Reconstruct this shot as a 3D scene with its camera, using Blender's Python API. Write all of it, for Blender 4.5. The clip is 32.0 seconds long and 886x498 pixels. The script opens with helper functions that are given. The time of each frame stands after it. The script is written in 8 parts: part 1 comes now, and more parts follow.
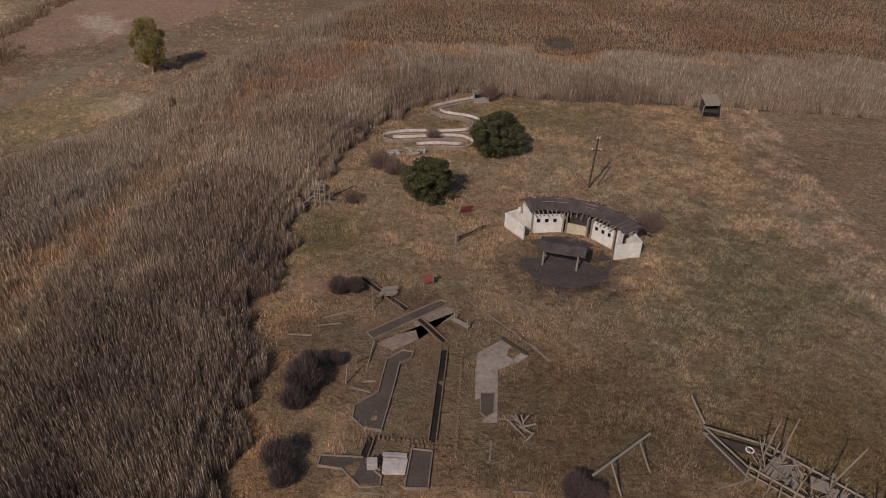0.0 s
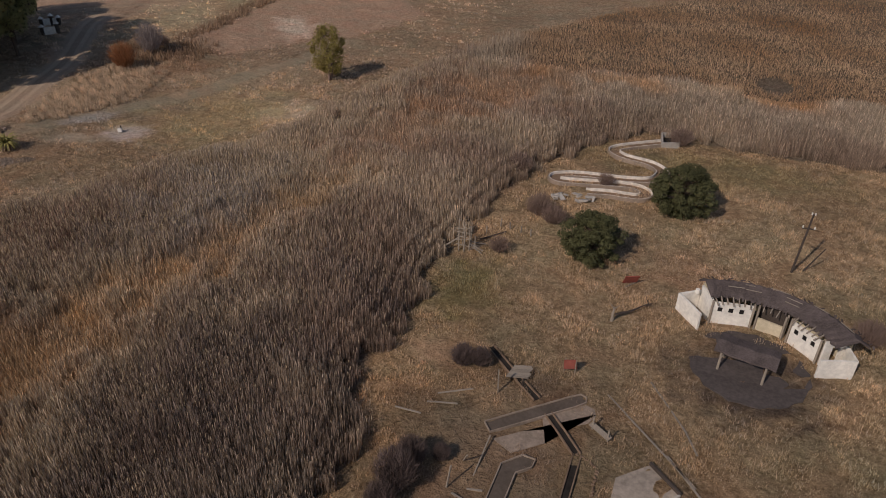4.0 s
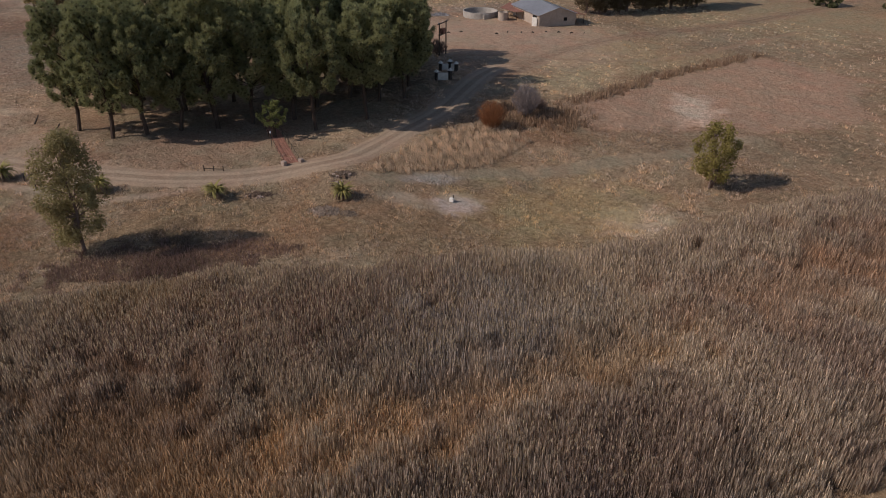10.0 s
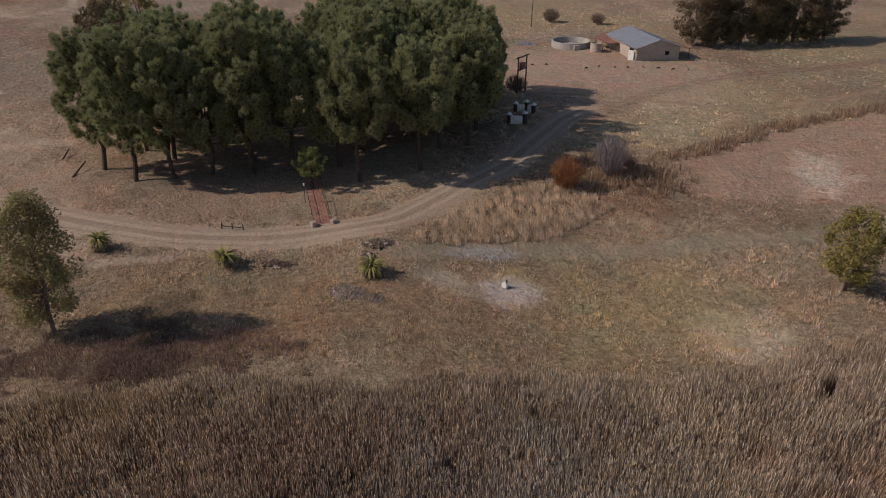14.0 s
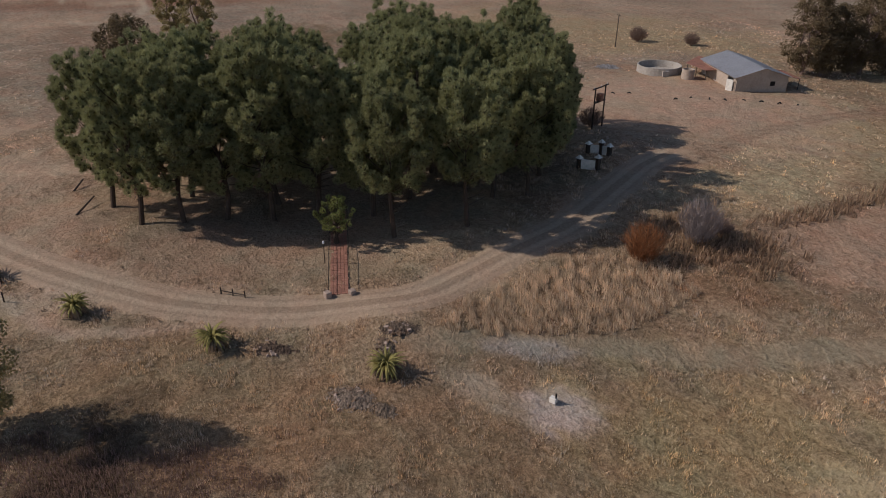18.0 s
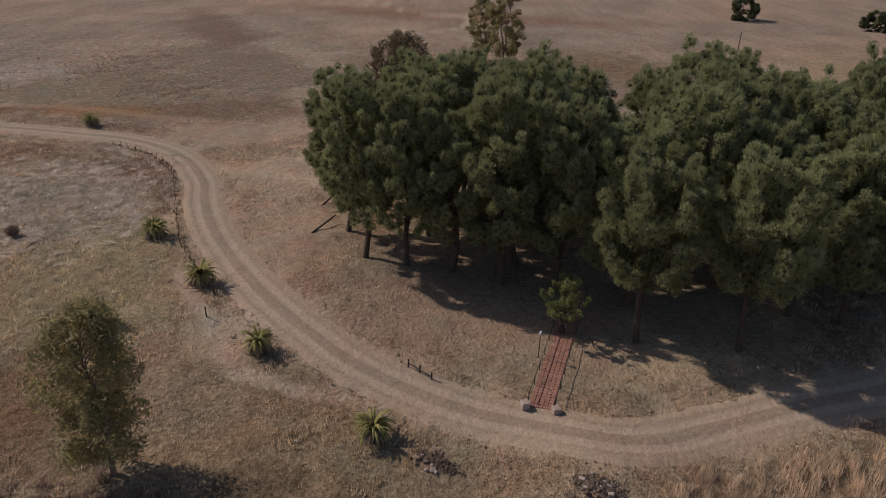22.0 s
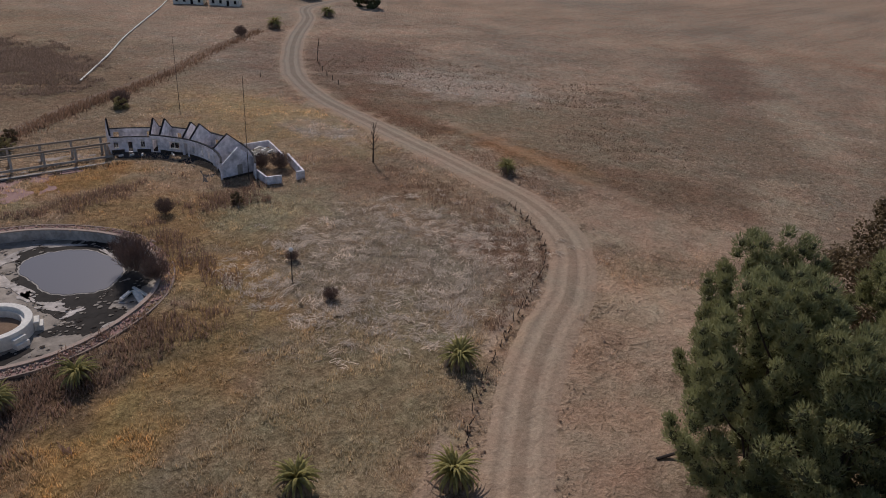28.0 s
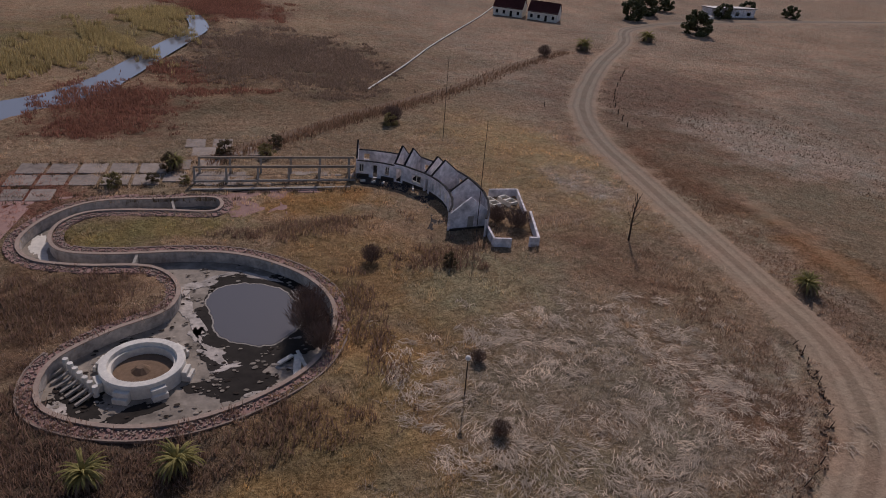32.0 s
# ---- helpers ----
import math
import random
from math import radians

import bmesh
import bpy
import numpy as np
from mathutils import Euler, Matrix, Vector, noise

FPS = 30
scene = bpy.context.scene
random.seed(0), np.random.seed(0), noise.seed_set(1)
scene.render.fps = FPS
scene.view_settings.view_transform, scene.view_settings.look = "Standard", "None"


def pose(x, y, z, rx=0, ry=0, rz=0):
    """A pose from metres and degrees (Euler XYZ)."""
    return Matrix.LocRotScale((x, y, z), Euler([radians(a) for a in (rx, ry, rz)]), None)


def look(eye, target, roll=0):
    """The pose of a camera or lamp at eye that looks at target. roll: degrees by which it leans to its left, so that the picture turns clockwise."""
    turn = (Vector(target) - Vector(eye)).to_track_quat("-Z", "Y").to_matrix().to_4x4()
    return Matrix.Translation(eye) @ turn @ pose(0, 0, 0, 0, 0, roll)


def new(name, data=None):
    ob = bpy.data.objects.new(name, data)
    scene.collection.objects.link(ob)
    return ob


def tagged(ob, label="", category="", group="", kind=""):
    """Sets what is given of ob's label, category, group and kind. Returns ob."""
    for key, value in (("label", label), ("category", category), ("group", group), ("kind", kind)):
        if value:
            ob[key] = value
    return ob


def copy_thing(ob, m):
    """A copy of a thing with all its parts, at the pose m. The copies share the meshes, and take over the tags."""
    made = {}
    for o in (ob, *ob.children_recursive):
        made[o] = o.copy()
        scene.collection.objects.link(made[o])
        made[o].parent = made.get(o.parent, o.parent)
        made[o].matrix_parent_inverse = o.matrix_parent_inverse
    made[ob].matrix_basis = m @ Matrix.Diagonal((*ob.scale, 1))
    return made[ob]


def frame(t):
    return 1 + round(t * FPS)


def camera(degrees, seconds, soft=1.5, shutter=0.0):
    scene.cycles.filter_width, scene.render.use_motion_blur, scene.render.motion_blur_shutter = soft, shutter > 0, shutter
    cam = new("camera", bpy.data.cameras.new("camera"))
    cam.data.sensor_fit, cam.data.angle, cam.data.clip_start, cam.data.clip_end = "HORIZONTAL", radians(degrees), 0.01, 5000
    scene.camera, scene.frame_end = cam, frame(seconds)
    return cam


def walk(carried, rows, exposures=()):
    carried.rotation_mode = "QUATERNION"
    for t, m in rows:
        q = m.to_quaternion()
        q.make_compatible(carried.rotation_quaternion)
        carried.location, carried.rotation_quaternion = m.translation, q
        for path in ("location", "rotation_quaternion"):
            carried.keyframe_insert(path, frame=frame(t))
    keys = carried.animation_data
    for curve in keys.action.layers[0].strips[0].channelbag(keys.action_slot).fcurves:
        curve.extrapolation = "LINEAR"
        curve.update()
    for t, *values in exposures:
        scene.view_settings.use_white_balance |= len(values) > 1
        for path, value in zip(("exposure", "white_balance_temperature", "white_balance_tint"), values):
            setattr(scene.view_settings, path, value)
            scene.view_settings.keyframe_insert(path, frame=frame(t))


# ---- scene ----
cam = camera(64.0, 32.0, soft=0.96)
PATH = [
    (0.0, look((1.44, -0.41, 42.42), (-0.38, 41.74, 15.57), 1.40)),
    (0.5, look((1.46, 1.04, 42.27), (-1.93, 43.11, 15.47), 1.37)),
    (1.0, look((1.38, 2.56, 42.02), (-3.72, 44.51, 15.28), 1.37)),
    (1.5, look((1.30, 4.13, 41.74), (-5.47, 45.89, 15.08), 1.41)),
    (2.0, look((1.41, 5.65, 41.56), (-6.86, 47.17, 14.95), 1.36)),
    (2.5, look((1.60, 7.16, 41.41), (-7.82, 48.44, 14.83), 1.29)),
    (4.5, look((1.61, 13.38, 40.49), (-13.59, 53.18, 14.33), 1.20)),
    (5.0, look((1.43, 14.94, 40.47), (-15.73, 53.99, 14.38), 1.21)),
    (5.5, look((1.16, 16.61, 40.55), (-17.91, 54.80, 14.50), 1.18)),
    (6.0, look((0.80, 18.44, 40.67), (-20.12, 55.65, 14.64), 1.13)),
    (6.5, look((0.32, 20.36, 40.79), (-22.38, 56.51, 14.77), 1.08)),
    (7.0, look((-0.30, 22.32, 40.90), (-24.69, 57.37, 14.89), 1.02)),
    (7.5, look((-1.00, 24.37, 40.95), (-27.04, 58.24, 14.97), 0.98)),
    (8.0, look((-1.75, 26.57, 40.89), (-29.47, 59.14, 14.98), 0.93)),
    (8.5, look((-2.61, 28.84, 40.74), (-32.04, 60.00, 15.00), 0.86)),
    (9.0, look((-3.70, 31.19, 40.46), (-34.92, 60.90, 15.11), 0.70)),
    (9.5, look((-5.06, 33.59, 40.08), (-38.12, 61.80, 15.36), 0.56)),
    (10.0, look((-6.67, 35.92, 39.82), (-41.44, 62.60, 15.75), 0.54)),
    (10.5, look((-8.40, 38.17, 39.72), (-44.65, 63.27, 16.13), 0.52)),
    (11.0, look((-10.16, 40.39, 39.69), (-47.61, 63.86, 16.30), 0.50)),
    (11.5, look((-11.96, 42.54, 39.65), (-50.25, 64.64, 16.30), 0.48)),
    (12.0, look((-13.71, 44.56, 39.59), (-52.38, 65.99, 16.22), 0.43)),
    (12.5, look((-15.39, 46.42, 39.48), (-54.08, 67.83, 16.13), 0.37)),
    (13.0, look((-17.01, 48.16, 39.30), (-55.65, 69.72, 16.02), 0.32)),
    (13.5, look((-18.68, 49.78, 39.08), (-57.28, 71.50, 15.88), 0.30)),
    (14.0, look((-20.41, 51.34, 38.87), (-59.02, 73.11, 15.74), 0.28)),
    (14.5, look((-22.16, 52.89, 38.72), (-60.90, 74.49, 15.64), 0.21)),
    (16.5, look((-29.31, 59.04, 38.36), (-68.93, 79.15, 15.42), 0.11)),
    (17.0, look((-31.17, 60.49, 38.41), (-71.13, 79.91, 15.49), 0.18)),
    (17.5, look((-33.13, 61.85, 38.37), (-73.59, 80.30, 15.50), 0.22)),
    (18.0, look((-35.16, 63.21, 38.30), (-76.24, 80.34, 15.51), 0.27)),
    (18.5, look((-37.12, 64.61, 38.27), (-78.89, 80.03, 15.54), 0.33)),
    (19.0, look((-38.98, 65.99, 38.35), (-81.43, 79.51, 15.64), 0.41)),
    (19.5, look((-40.86, 67.29, 38.43), (-83.87, 78.91, 15.74), 0.46)),
    (20.0, look((-42.79, 68.57, 38.42), (-86.31, 78.16, 15.75), 0.40)),
    (20.5, look((-44.77, 69.81, 38.22), (-88.83, 76.93, 15.68), 0.30)),
    (21.0, look((-46.85, 70.83, 37.87), (-91.40, 74.95, 15.55), 0.33)),
    (21.5, look((-48.94, 71.50, 37.48), (-93.82, 72.37, 15.44), 0.66)),
    (22.0, look((-51.04, 71.88, 37.26), (-95.98, 69.63, 15.46), 1.25)),
    (22.5, look((-53.41, 72.17, 37.20), (-98.16, 67.08, 15.49), 1.80)),
    (23.0, look((-56.16, 72.48, 37.09), (-100.53, 64.62, 15.42), 2.12)),
    (23.5, look((-59.17, 72.71, 36.97), (-102.96, 62.07, 15.31), 2.27)),
    (24.0, look((-62.29, 72.69, 36.93), (-105.35, 59.37, 15.29), 2.53)),
    (24.5, look((-65.39, 72.42, 36.90), (-107.61, 56.55, 15.33), 2.98)),
    (25.0, look((-68.46, 71.98, 36.80), (-109.74, 53.66, 15.35), 3.48)),
    (25.5, look((-71.50, 71.46, 36.67), (-111.70, 50.75, 15.33), 3.90)),
    (27.5, look((-83.58, 68.83, 37.78), (-118.37, 40.27, 16.00), 4.29)),
    (28.0, look((-86.49, 67.67, 38.02), (-119.51, 37.18, 16.11), 4.31)),
    (28.5, look((-89.33, 66.42, 38.21), (-120.46, 34.08, 16.20), 4.38)),
    (29.0, look((-92.05, 65.01, 38.40), (-121.16, 30.91, 16.27), 4.54)),
    (29.5, look((-94.54, 63.41, 38.58), (-121.54, 27.69, 16.32), 4.78)),
    (30.0, look((-96.79, 61.72, 38.73), (-121.60, 24.52, 16.35), 5.01)),
    (30.5, look((-98.85, 60.04, 38.87), (-121.48, 21.56, 16.35), 5.17)),
    (31.0, look((-100.72, 58.39, 38.99), (-121.26, 18.82, 16.34), 5.24)),
    (31.5, look((-102.41, 56.71, 39.09), (-120.87, 16.20, 16.32), 5.28)),
    (32.0, look((-103.91, 55.00, 39.22), (-120.21, 13.65, 16.32), 5.30)),
]
walk(cam, PATH, [(0, -0.12, 6700, 20), (6, 0.05, 6700, 17), (11, 0.18, 6450, 17), (20, 0.17, 6420, 16), (25, 0.24, 6400, 16), (28, 0.06, 6300, 17), (32, -0.26, 6450, 24)])

# ---- light ----
SUN_TO = math.radians(66)     # way the shadows fall, from +x
SUN_UP = math.radians(38)
world = bpy.data.worlds.new("sky_world")
scene.world = world
world.use_nodes = True
wn = world.node_tree.nodes
sky = wn.new("ShaderNodeTexSky")
sky.sky_type, sky.sun_disc = "NISHITA", False
sky.sun_elevation, sky.sun_rotation = SUN_UP, math.radians(90) - (SUN_TO + math.pi)
sky.altitude, sky.dust_density = 1400, 2.0
world.node_tree.links.new(sky.outputs[0], wn["Background"].inputs[0])
wn["Background"].inputs[1].default_value = 0.075
sun = new("sun", bpy.data.lights.new("sun", "SUN"))
sun.data.energy, sun.data.angle, sun.data.color = 2.6, radians(0.6), (1.0, 0.93, 0.84)
sun_way = Vector((math.cos(SUN_TO) * math.cos(SUN_UP), math.sin(SUN_TO) * math.cos(SUN_UP), -math.sin(SUN_UP)))
sun.matrix_world = look((0, 0, 120), Vector((0, 0, 120)) + sun_way)


# ---- materials ----
def material(name, colour, rough=0.9, grain=4.0, spread=0.35, bump=0.3, coarse=0.3, metal=0.0, attribute="", vary=0.0, spec=0.1, dist=0.05, thin=0.0, patch=0.0):
    """A surface with grain and stains at two scales; attribute: a colour layer that tints it; vary: piece by piece."""
    mat = bpy.data.materials.new(name)
    mat.use_nodes = True
    nt = mat.node_tree
    nodes, link = nt.nodes, nt.links.new
    bsdf = nodes["Principled BSDF"]
    bsdf.inputs["Roughness"].default_value, bsdf.inputs["Metallic"].default_value = rough, metal
    bsdf.inputs["Specular IOR Level"].default_value = spec
    geo = nodes.new("ShaderNodeNewGeometry")
    fine, wide = nodes.new("ShaderNodeTexNoise"), nodes.new("ShaderNodeTexNoise")
    for n, s, d in ((fine, grain, 6), (wide, coarse, 4)):
        n.inputs["Scale"].default_value, n.inputs["Detail"].default_value, n.inputs["Roughness"].default_value = s, d, 0.62
        link(geo.outputs["Position"], n.inputs["Vector"])
    add = nodes.new("ShaderNodeMath")
    add.operation = "ADD"
    link(fine.outputs[0], add.inputs[0]), link(wide.outputs[0], add.inputs[1])
    amount = add
    if vary:
        info = nodes.new("ShaderNodeObjectInfo")
        more = nodes.new("ShaderNodeMath")
        more.operation, more.inputs[1].default_value = "MULTIPLY_ADD", vary
        link(info.outputs["Random"], more.inputs[0]), link(add.outputs[0], more.inputs[2])
        amount = more
    ramp = nodes.new("ShaderNodeMapRange")
    ramp.inputs[1].default_value, ramp.inputs[2].default_value = 0.65, 1.35 + vary
    ramp.inputs[3].default_value, ramp.inputs[4].default_value = 1 - spread, 1 + spread
    link(amount.outputs[0], ramp.inputs[0])
    mul = nodes.new("ShaderNodeMix")
    mul.data_type, mul.blend_type, mul.inputs[0].default_value = "RGBA", "MULTIPLY", 1.0
    if attribute:
        att = nodes.new("ShaderNodeVertexColor")
        att.layer_name = attribute
        link(att.outputs[0], mul.inputs[6])
    else:
        mul.inputs[6].default_value = (*colour, 1)
    link(ramp.outputs[0], mul.inputs[7])
    if patch:
        blot, cut, tone = nodes.new("ShaderNodeTexNoise"), nodes.new("ShaderNodeMapRange"), nodes.new("ShaderNodeMix")
        blot.inputs["Scale"].default_value, blot.inputs["Detail"].default_value, blot.inputs["Roughness"].default_value, blot.inputs["Distortion"].default_value = patch, 9, 0.72, 0.6
        link(geo.outputs["Position"], blot.inputs["Vector"])
        cut.inputs[1].default_value, cut.inputs[2].default_value = 0.42, 0.60
        link(blot.outputs[0], cut.inputs[0])
        tone.data_type = "RGBA"
        tone.inputs[6].default_value, tone.inputs[7].default_value = (0.62, 0.53, 0.46, 1), (1.22, 1.20, 1.17, 1)
        link(cut.outputs[0], tone.inputs[0])
        both = nodes.new("ShaderNodeMix")
        both.data_type, both.blend_type, both.inputs[0].default_value = "RGBA", "MULTIPLY", 1.0
        link(mul.outputs[2], both.inputs[6]), link(tone.outputs[2], both.inputs[7])
        mul = both
    link(mul.outputs[2], bsdf.inputs["Base Color"])
    if thin:
        shine, mix = nodes.new("ShaderNodeBsdfTranslucent"), nodes.new("ShaderNodeMixShader")
        mix.inputs[0].default_value = thin
        link(mul.outputs[2], shine.inputs[0])
        link(bsdf.outputs[0], mix.inputs[1]), link(shine.outputs[0], mix.inputs[2])
        link(mix.outputs[0], nodes["Material Output"].inputs[0])
    if bump:
        b = nodes.new("ShaderNodeBump")
        b.inputs["Strength"].default_value, b.inputs["Distance"].default_value = bump, dist
        link(fine.outputs[0], b.inputs["Height"])
        link(b.outputs[0], bsdf.inputs["Normal"])
    return mat


def ground_material(name, bump=1.0, clump=0.36, hue=0.9):
    """Dry soil and turf: the soil colour, broken by drifts of hue, clumps of turf, dark specks for small tufts and
    their shadows, and fine grain; bare soil (alpha 0) is smoother.
    """
    mat = bpy.data.materials.new(name)
    mat.use_nodes = True
    nodes, link = mat.node_tree.nodes, mat.node_tree.links.new
    bsdf = nodes["Principled BSDF"]
    bsdf.inputs["Roughness"].default_value, bsdf.inputs["Specular IOR Level"].default_value = 0.95, 0.05
    geo, soil_col = nodes.new("ShaderNodeNewGeometry"), nodes.new("ShaderNodeVertexColor")
    soil_col.layer_name = "soil"
    turf_share = nodes.new("ShaderNodeMapRange")
    turf_share.inputs[3].default_value, turf_share.inputs[4].default_value = 0.5, 1.05
    link(soil_col.outputs[1], turf_share.inputs[0])
    relief = nodes.new("ShaderNodeMath")
    relief.operation, relief.inputs[1].default_value = "MULTIPLY", bump
    link(turf_share.outputs[0], relief.inputs[0])
    colour, heights = soil_col.outputs[0], []
    warm, cool = (1 + 0.08 * hue, 1 - 0.02 * hue, 1 - 0.10 * hue), (1 - 0.07 * hue, 1 + 0.03 * hue, 1 - 0.02 * hue)
    # scale 2.7: dark specks paint small tufts together with their shadows
    for scale, detail, lo, hi, edge, bend in ((0.16, 5, warm, cool, 0.16, 0.5), (0.95, 7, (1 - clump, 1 - 1.08 * clump, 1 - 1.15 * clump), (1 + 0.75 * clump,) * 3, 0.20, 0.8), (2.7, 5, (0.68, 0.65, 0.62), (1.14, 1.14, 1.14), 0.16, 0.0), (8.5, 5, (0.62, 0.59, 0.56), (1.32, 1.32, 1.32), 0.20, 0.0)):
        tex, cut, mix, mul = nodes.new("ShaderNodeTexNoise"), nodes.new("ShaderNodeMapRange"), nodes.new("ShaderNodeMix"), nodes.new("ShaderNodeMix")
        tex.inputs["Scale"].default_value, tex.inputs["Detail"].default_value, tex.inputs["Roughness"].default_value, tex.inputs["Distortion"].default_value = scale, detail, 0.62, bend
        link(geo.outputs["Position"], tex.inputs["Vector"])
        cut.inputs[1].default_value, cut.inputs[2].default_value = 0.5 - edge, 0.5 + edge
        link(tex.outputs[0], cut.inputs[0])
        mix.data_type = mul.data_type = "RGBA"
        mix.inputs[6].default_value, mix.inputs[7].default_value = (*lo, 1), (*hi, 1)
        link(cut.outputs[0], mix.inputs[0])
        mul.blend_type, mul.inputs[0].default_value = "MULTIPLY", 1.0
        if heights:
            link(turf_share.outputs[0], mul.inputs[0])
        link(colour, mul.inputs[6]), link(mix.outputs[2], mul.inputs[7])
        colour = mul.outputs[2]
        heights.append(tex.outputs[0])
    link(colour, bsdf.inputs["Base Color"])
    normal = None
    for h, dist in ((heights[1], 0.6), (heights[2], 0.3), (heights[3], 0.10)):
        b = nodes.new("ShaderNodeBump")
        b.inputs["Distance"].default_value = dist
        link(relief.outputs[0], b.inputs["Strength"])
        link(h, b.inputs["Height"])
        if normal:
            link(normal, b.inputs["Normal"])
        normal = b.outputs[0]
    link(normal, bsdf.inputs["Normal"])
    return mat


M_GROUND = ground_material("dry_ground")
M_ROAD = ground_material("dirt_road", 0.6, 0.10, 0.5)
M_BLADE = material("dry_blades", (0, 0, 0), 0.85, 0.9, 0.25, 0.0, 0.07, attribute="tint", spec=0.12, thin=0.4)
M_NEEDLE = material("pine_needles", (0.305, 0.305, 0.145), 0.8, 0.5, 0.3, 0.0, 0.12, spec=0.12, vary=0.3, thin=0.3)
M_YOUNG_NEEDLE = material("young_pine_needles", (0.27, 0.29, 0.10), 0.75, 0.8, 0.4, 0.0, 0.3, spec=0.2, thin=0.3)
# darker copy of the needles that paints the shade inside the crowns
M_CORE_SHADE = material("shaded_crown_core", (0.105, 0.10, 0.052), 0.9, 2.0, 0.4, 0.0, 0.4, spec=0.05)
M_BARK = material("pine_bark", (0.085, 0.06, 0.045), 0.95, 6, 0.35, 0.6, 0.8)
M_GUM = material("gum_leaves", (0.31, 0.255, 0.115), 0.7, 0.8, 0.4, 0.0, 0.3, spec=0.2, thin=0.45)
M_BROWN_LEAF = material("browned_leaves", (0.17, 0.125, 0.07), 0.8, 0.8, 0.4, 0.0, 0.3, thin=0.3)
M_YELLOW_LEAF = material("yellowing_leaves", (0.27, 0.22, 0.07), 0.75, 0.8, 0.4, 0.0, 0.3, thin=0.35)
M_DARK_LEAF = material("dark_bush_leaves", (0.085, 0.085, 0.036), 0.7, 1.2, 0.45, 0.0, 0.4, spec=0.2, thin=0.2)
M_PALM = material("palm_fronds", (0.32, 0.28, 0.10), 0.7, 2.0, 0.35, 0.0, 0.5, thin=0.3)
M_PALM_DRY = material("dead_fronds", (0.24, 0.17, 0.11), 0.9, 2.0, 0.35, 0.0, 0.5)
M_TWIG = material("grey_twigs", (0.21, 0.145, 0.115), 0.9, 3, 0.35, 0.0, 0.8)
M_DARK_TWIG = material("dark_twigs", (0.13, 0.095, 0.083), 0.9, 3, 0.35, 0.0, 0.8)
M_GREY_TWIG = material("pale_grey_twigs", (0.26, 0.215, 0.20), 0.9, 3, 0.35, 0.0, 0.8)
M_RUST_TWIG = material("russet_twigs", (0.27, 0.115, 0.05), 0.9, 3, 0.35, 0.0, 0.8)
M_WHITE = material("weathered_whitewash", (0.72, 0.68, 0.60), 0.85, 2.5, 0.22, 0.25, 0.6)
M_CREAM = material("dirty_cream_wall", (0.55, 0.47, 0.33), 0.85, 2.5, 0.25, 0.25, 0.6)
M_GREYWALL = material("soot_stained_plaster", (0.74, 0.70, 0.70), 0.9, 1.3, 0.55, 0.3, 0.45)
M_CONCRETE = material("old_concrete", (0.37, 0.335, 0.29), 0.9, 3, 0.3, 0.3, 0.5)
M_PALECONC = material("pale_pool_plaster", (0.46, 0.41, 0.36), 0.9, 1.6, 0.55, 0.3, 0.35)
# paler than the slide's outer walls: lime, plus sunlight put into the colour
M_LIME_SUN = material("lime_and_sunlight_lining", (0.62, 0.56, 0.48), 0.9, 2, 0.4, 0.3, 0.5)
M_KERB = material("earth_stained_kerb", (0.265, 0.205, 0.155), 0.9, 3, 0.35, 0.3, 0.5)
M_SLAB = material("grey_paving_slab", (0.305, 0.255, 0.215), 0.9, 1.2, 0.45, 0.3, 0.4, vary=0.3)
M_MUD_SHADE = material("dark_silt_and_channel_shade", (0.032, 0.027, 0.023), 0.8, 1.2, 0.5, 0.4, 0.35, spec=0.08)
M_FELT = material("dark_felt_lane", (0.105, 0.082, 0.064), 0.95, 3, 0.3, 0.3, 0.4)
M_THATCH = material("grey_thatch", (0.095, 0.075, 0.068), 0.95, 7, 0.5, 0.7, 0.7)
M_WOOD = material("silvered_timber", (0.27, 0.225, 0.175), 0.9, 8, 0.35, 0.4, 1.0, vary=0.4)
M_DARKWOOD = material("dark_timber", (0.07, 0.055, 0.045), 0.9, 8, 0.35, 0.4, 1.0)
M_CHAR = material("charred_timber", (0.03, 0.028, 0.03), 0.9, 8, 0.35, 0.4, 1.0)
M_BRICK = material("red_brick", (0.31, 0.155, 0.11), 0.9, 6, 0.3, 0.3, 0.7, vary=0.5)
M_PAVER = material("faded_red_paving", (0.36, 0.225, 0.19), 0.9, 3, 0.4, 0.4, 0.5, vary=0.4)
M_STONE = material("rubble_stone", (0.36, 0.275, 0.22), 0.95, 4, 0.4, 0.5, 0.6, vary=0.5)
M_EARTH = material("bare_earth", (0.20, 0.135, 0.09), 0.95, 3, 0.35, 0.6, 0.4)
M_ZINC = material("zinc_sheet", (0.55, 0.56, 0.58), 0.45, 2, 0.15, 0.1, 0.3, metal=0.35, spec=0.4)
M_RUSTSHEET = material("rusty_sheet", (0.27, 0.13, 0.09), 0.8, 4, 0.5, 0.2, 0.6)
M_BARNWALL = material("buff_plaster", (0.42, 0.34, 0.27), 0.9, 2, 0.2, 0.2, 0.4)
M_DARK = material("dark_opening", (0.02, 0.018, 0.017), 0.9, 2, 0.2, 0.0, 0.4)
M_STEEL = material("dull_steel", (0.30, 0.29, 0.28), 0.5, 5, 0.25, 0.1, 1.0, metal=0.6)
M_RUBBER = material("old_tyre_rubber", (0.03, 0.029, 0.028), 0.85, 5, 0.3, 0.2, 1.0)
M_REDROOF = material("maroon_roof_sheet", (0.16, 0.055, 0.05), 0.7, 2, 0.25, 0.2, 0.4)
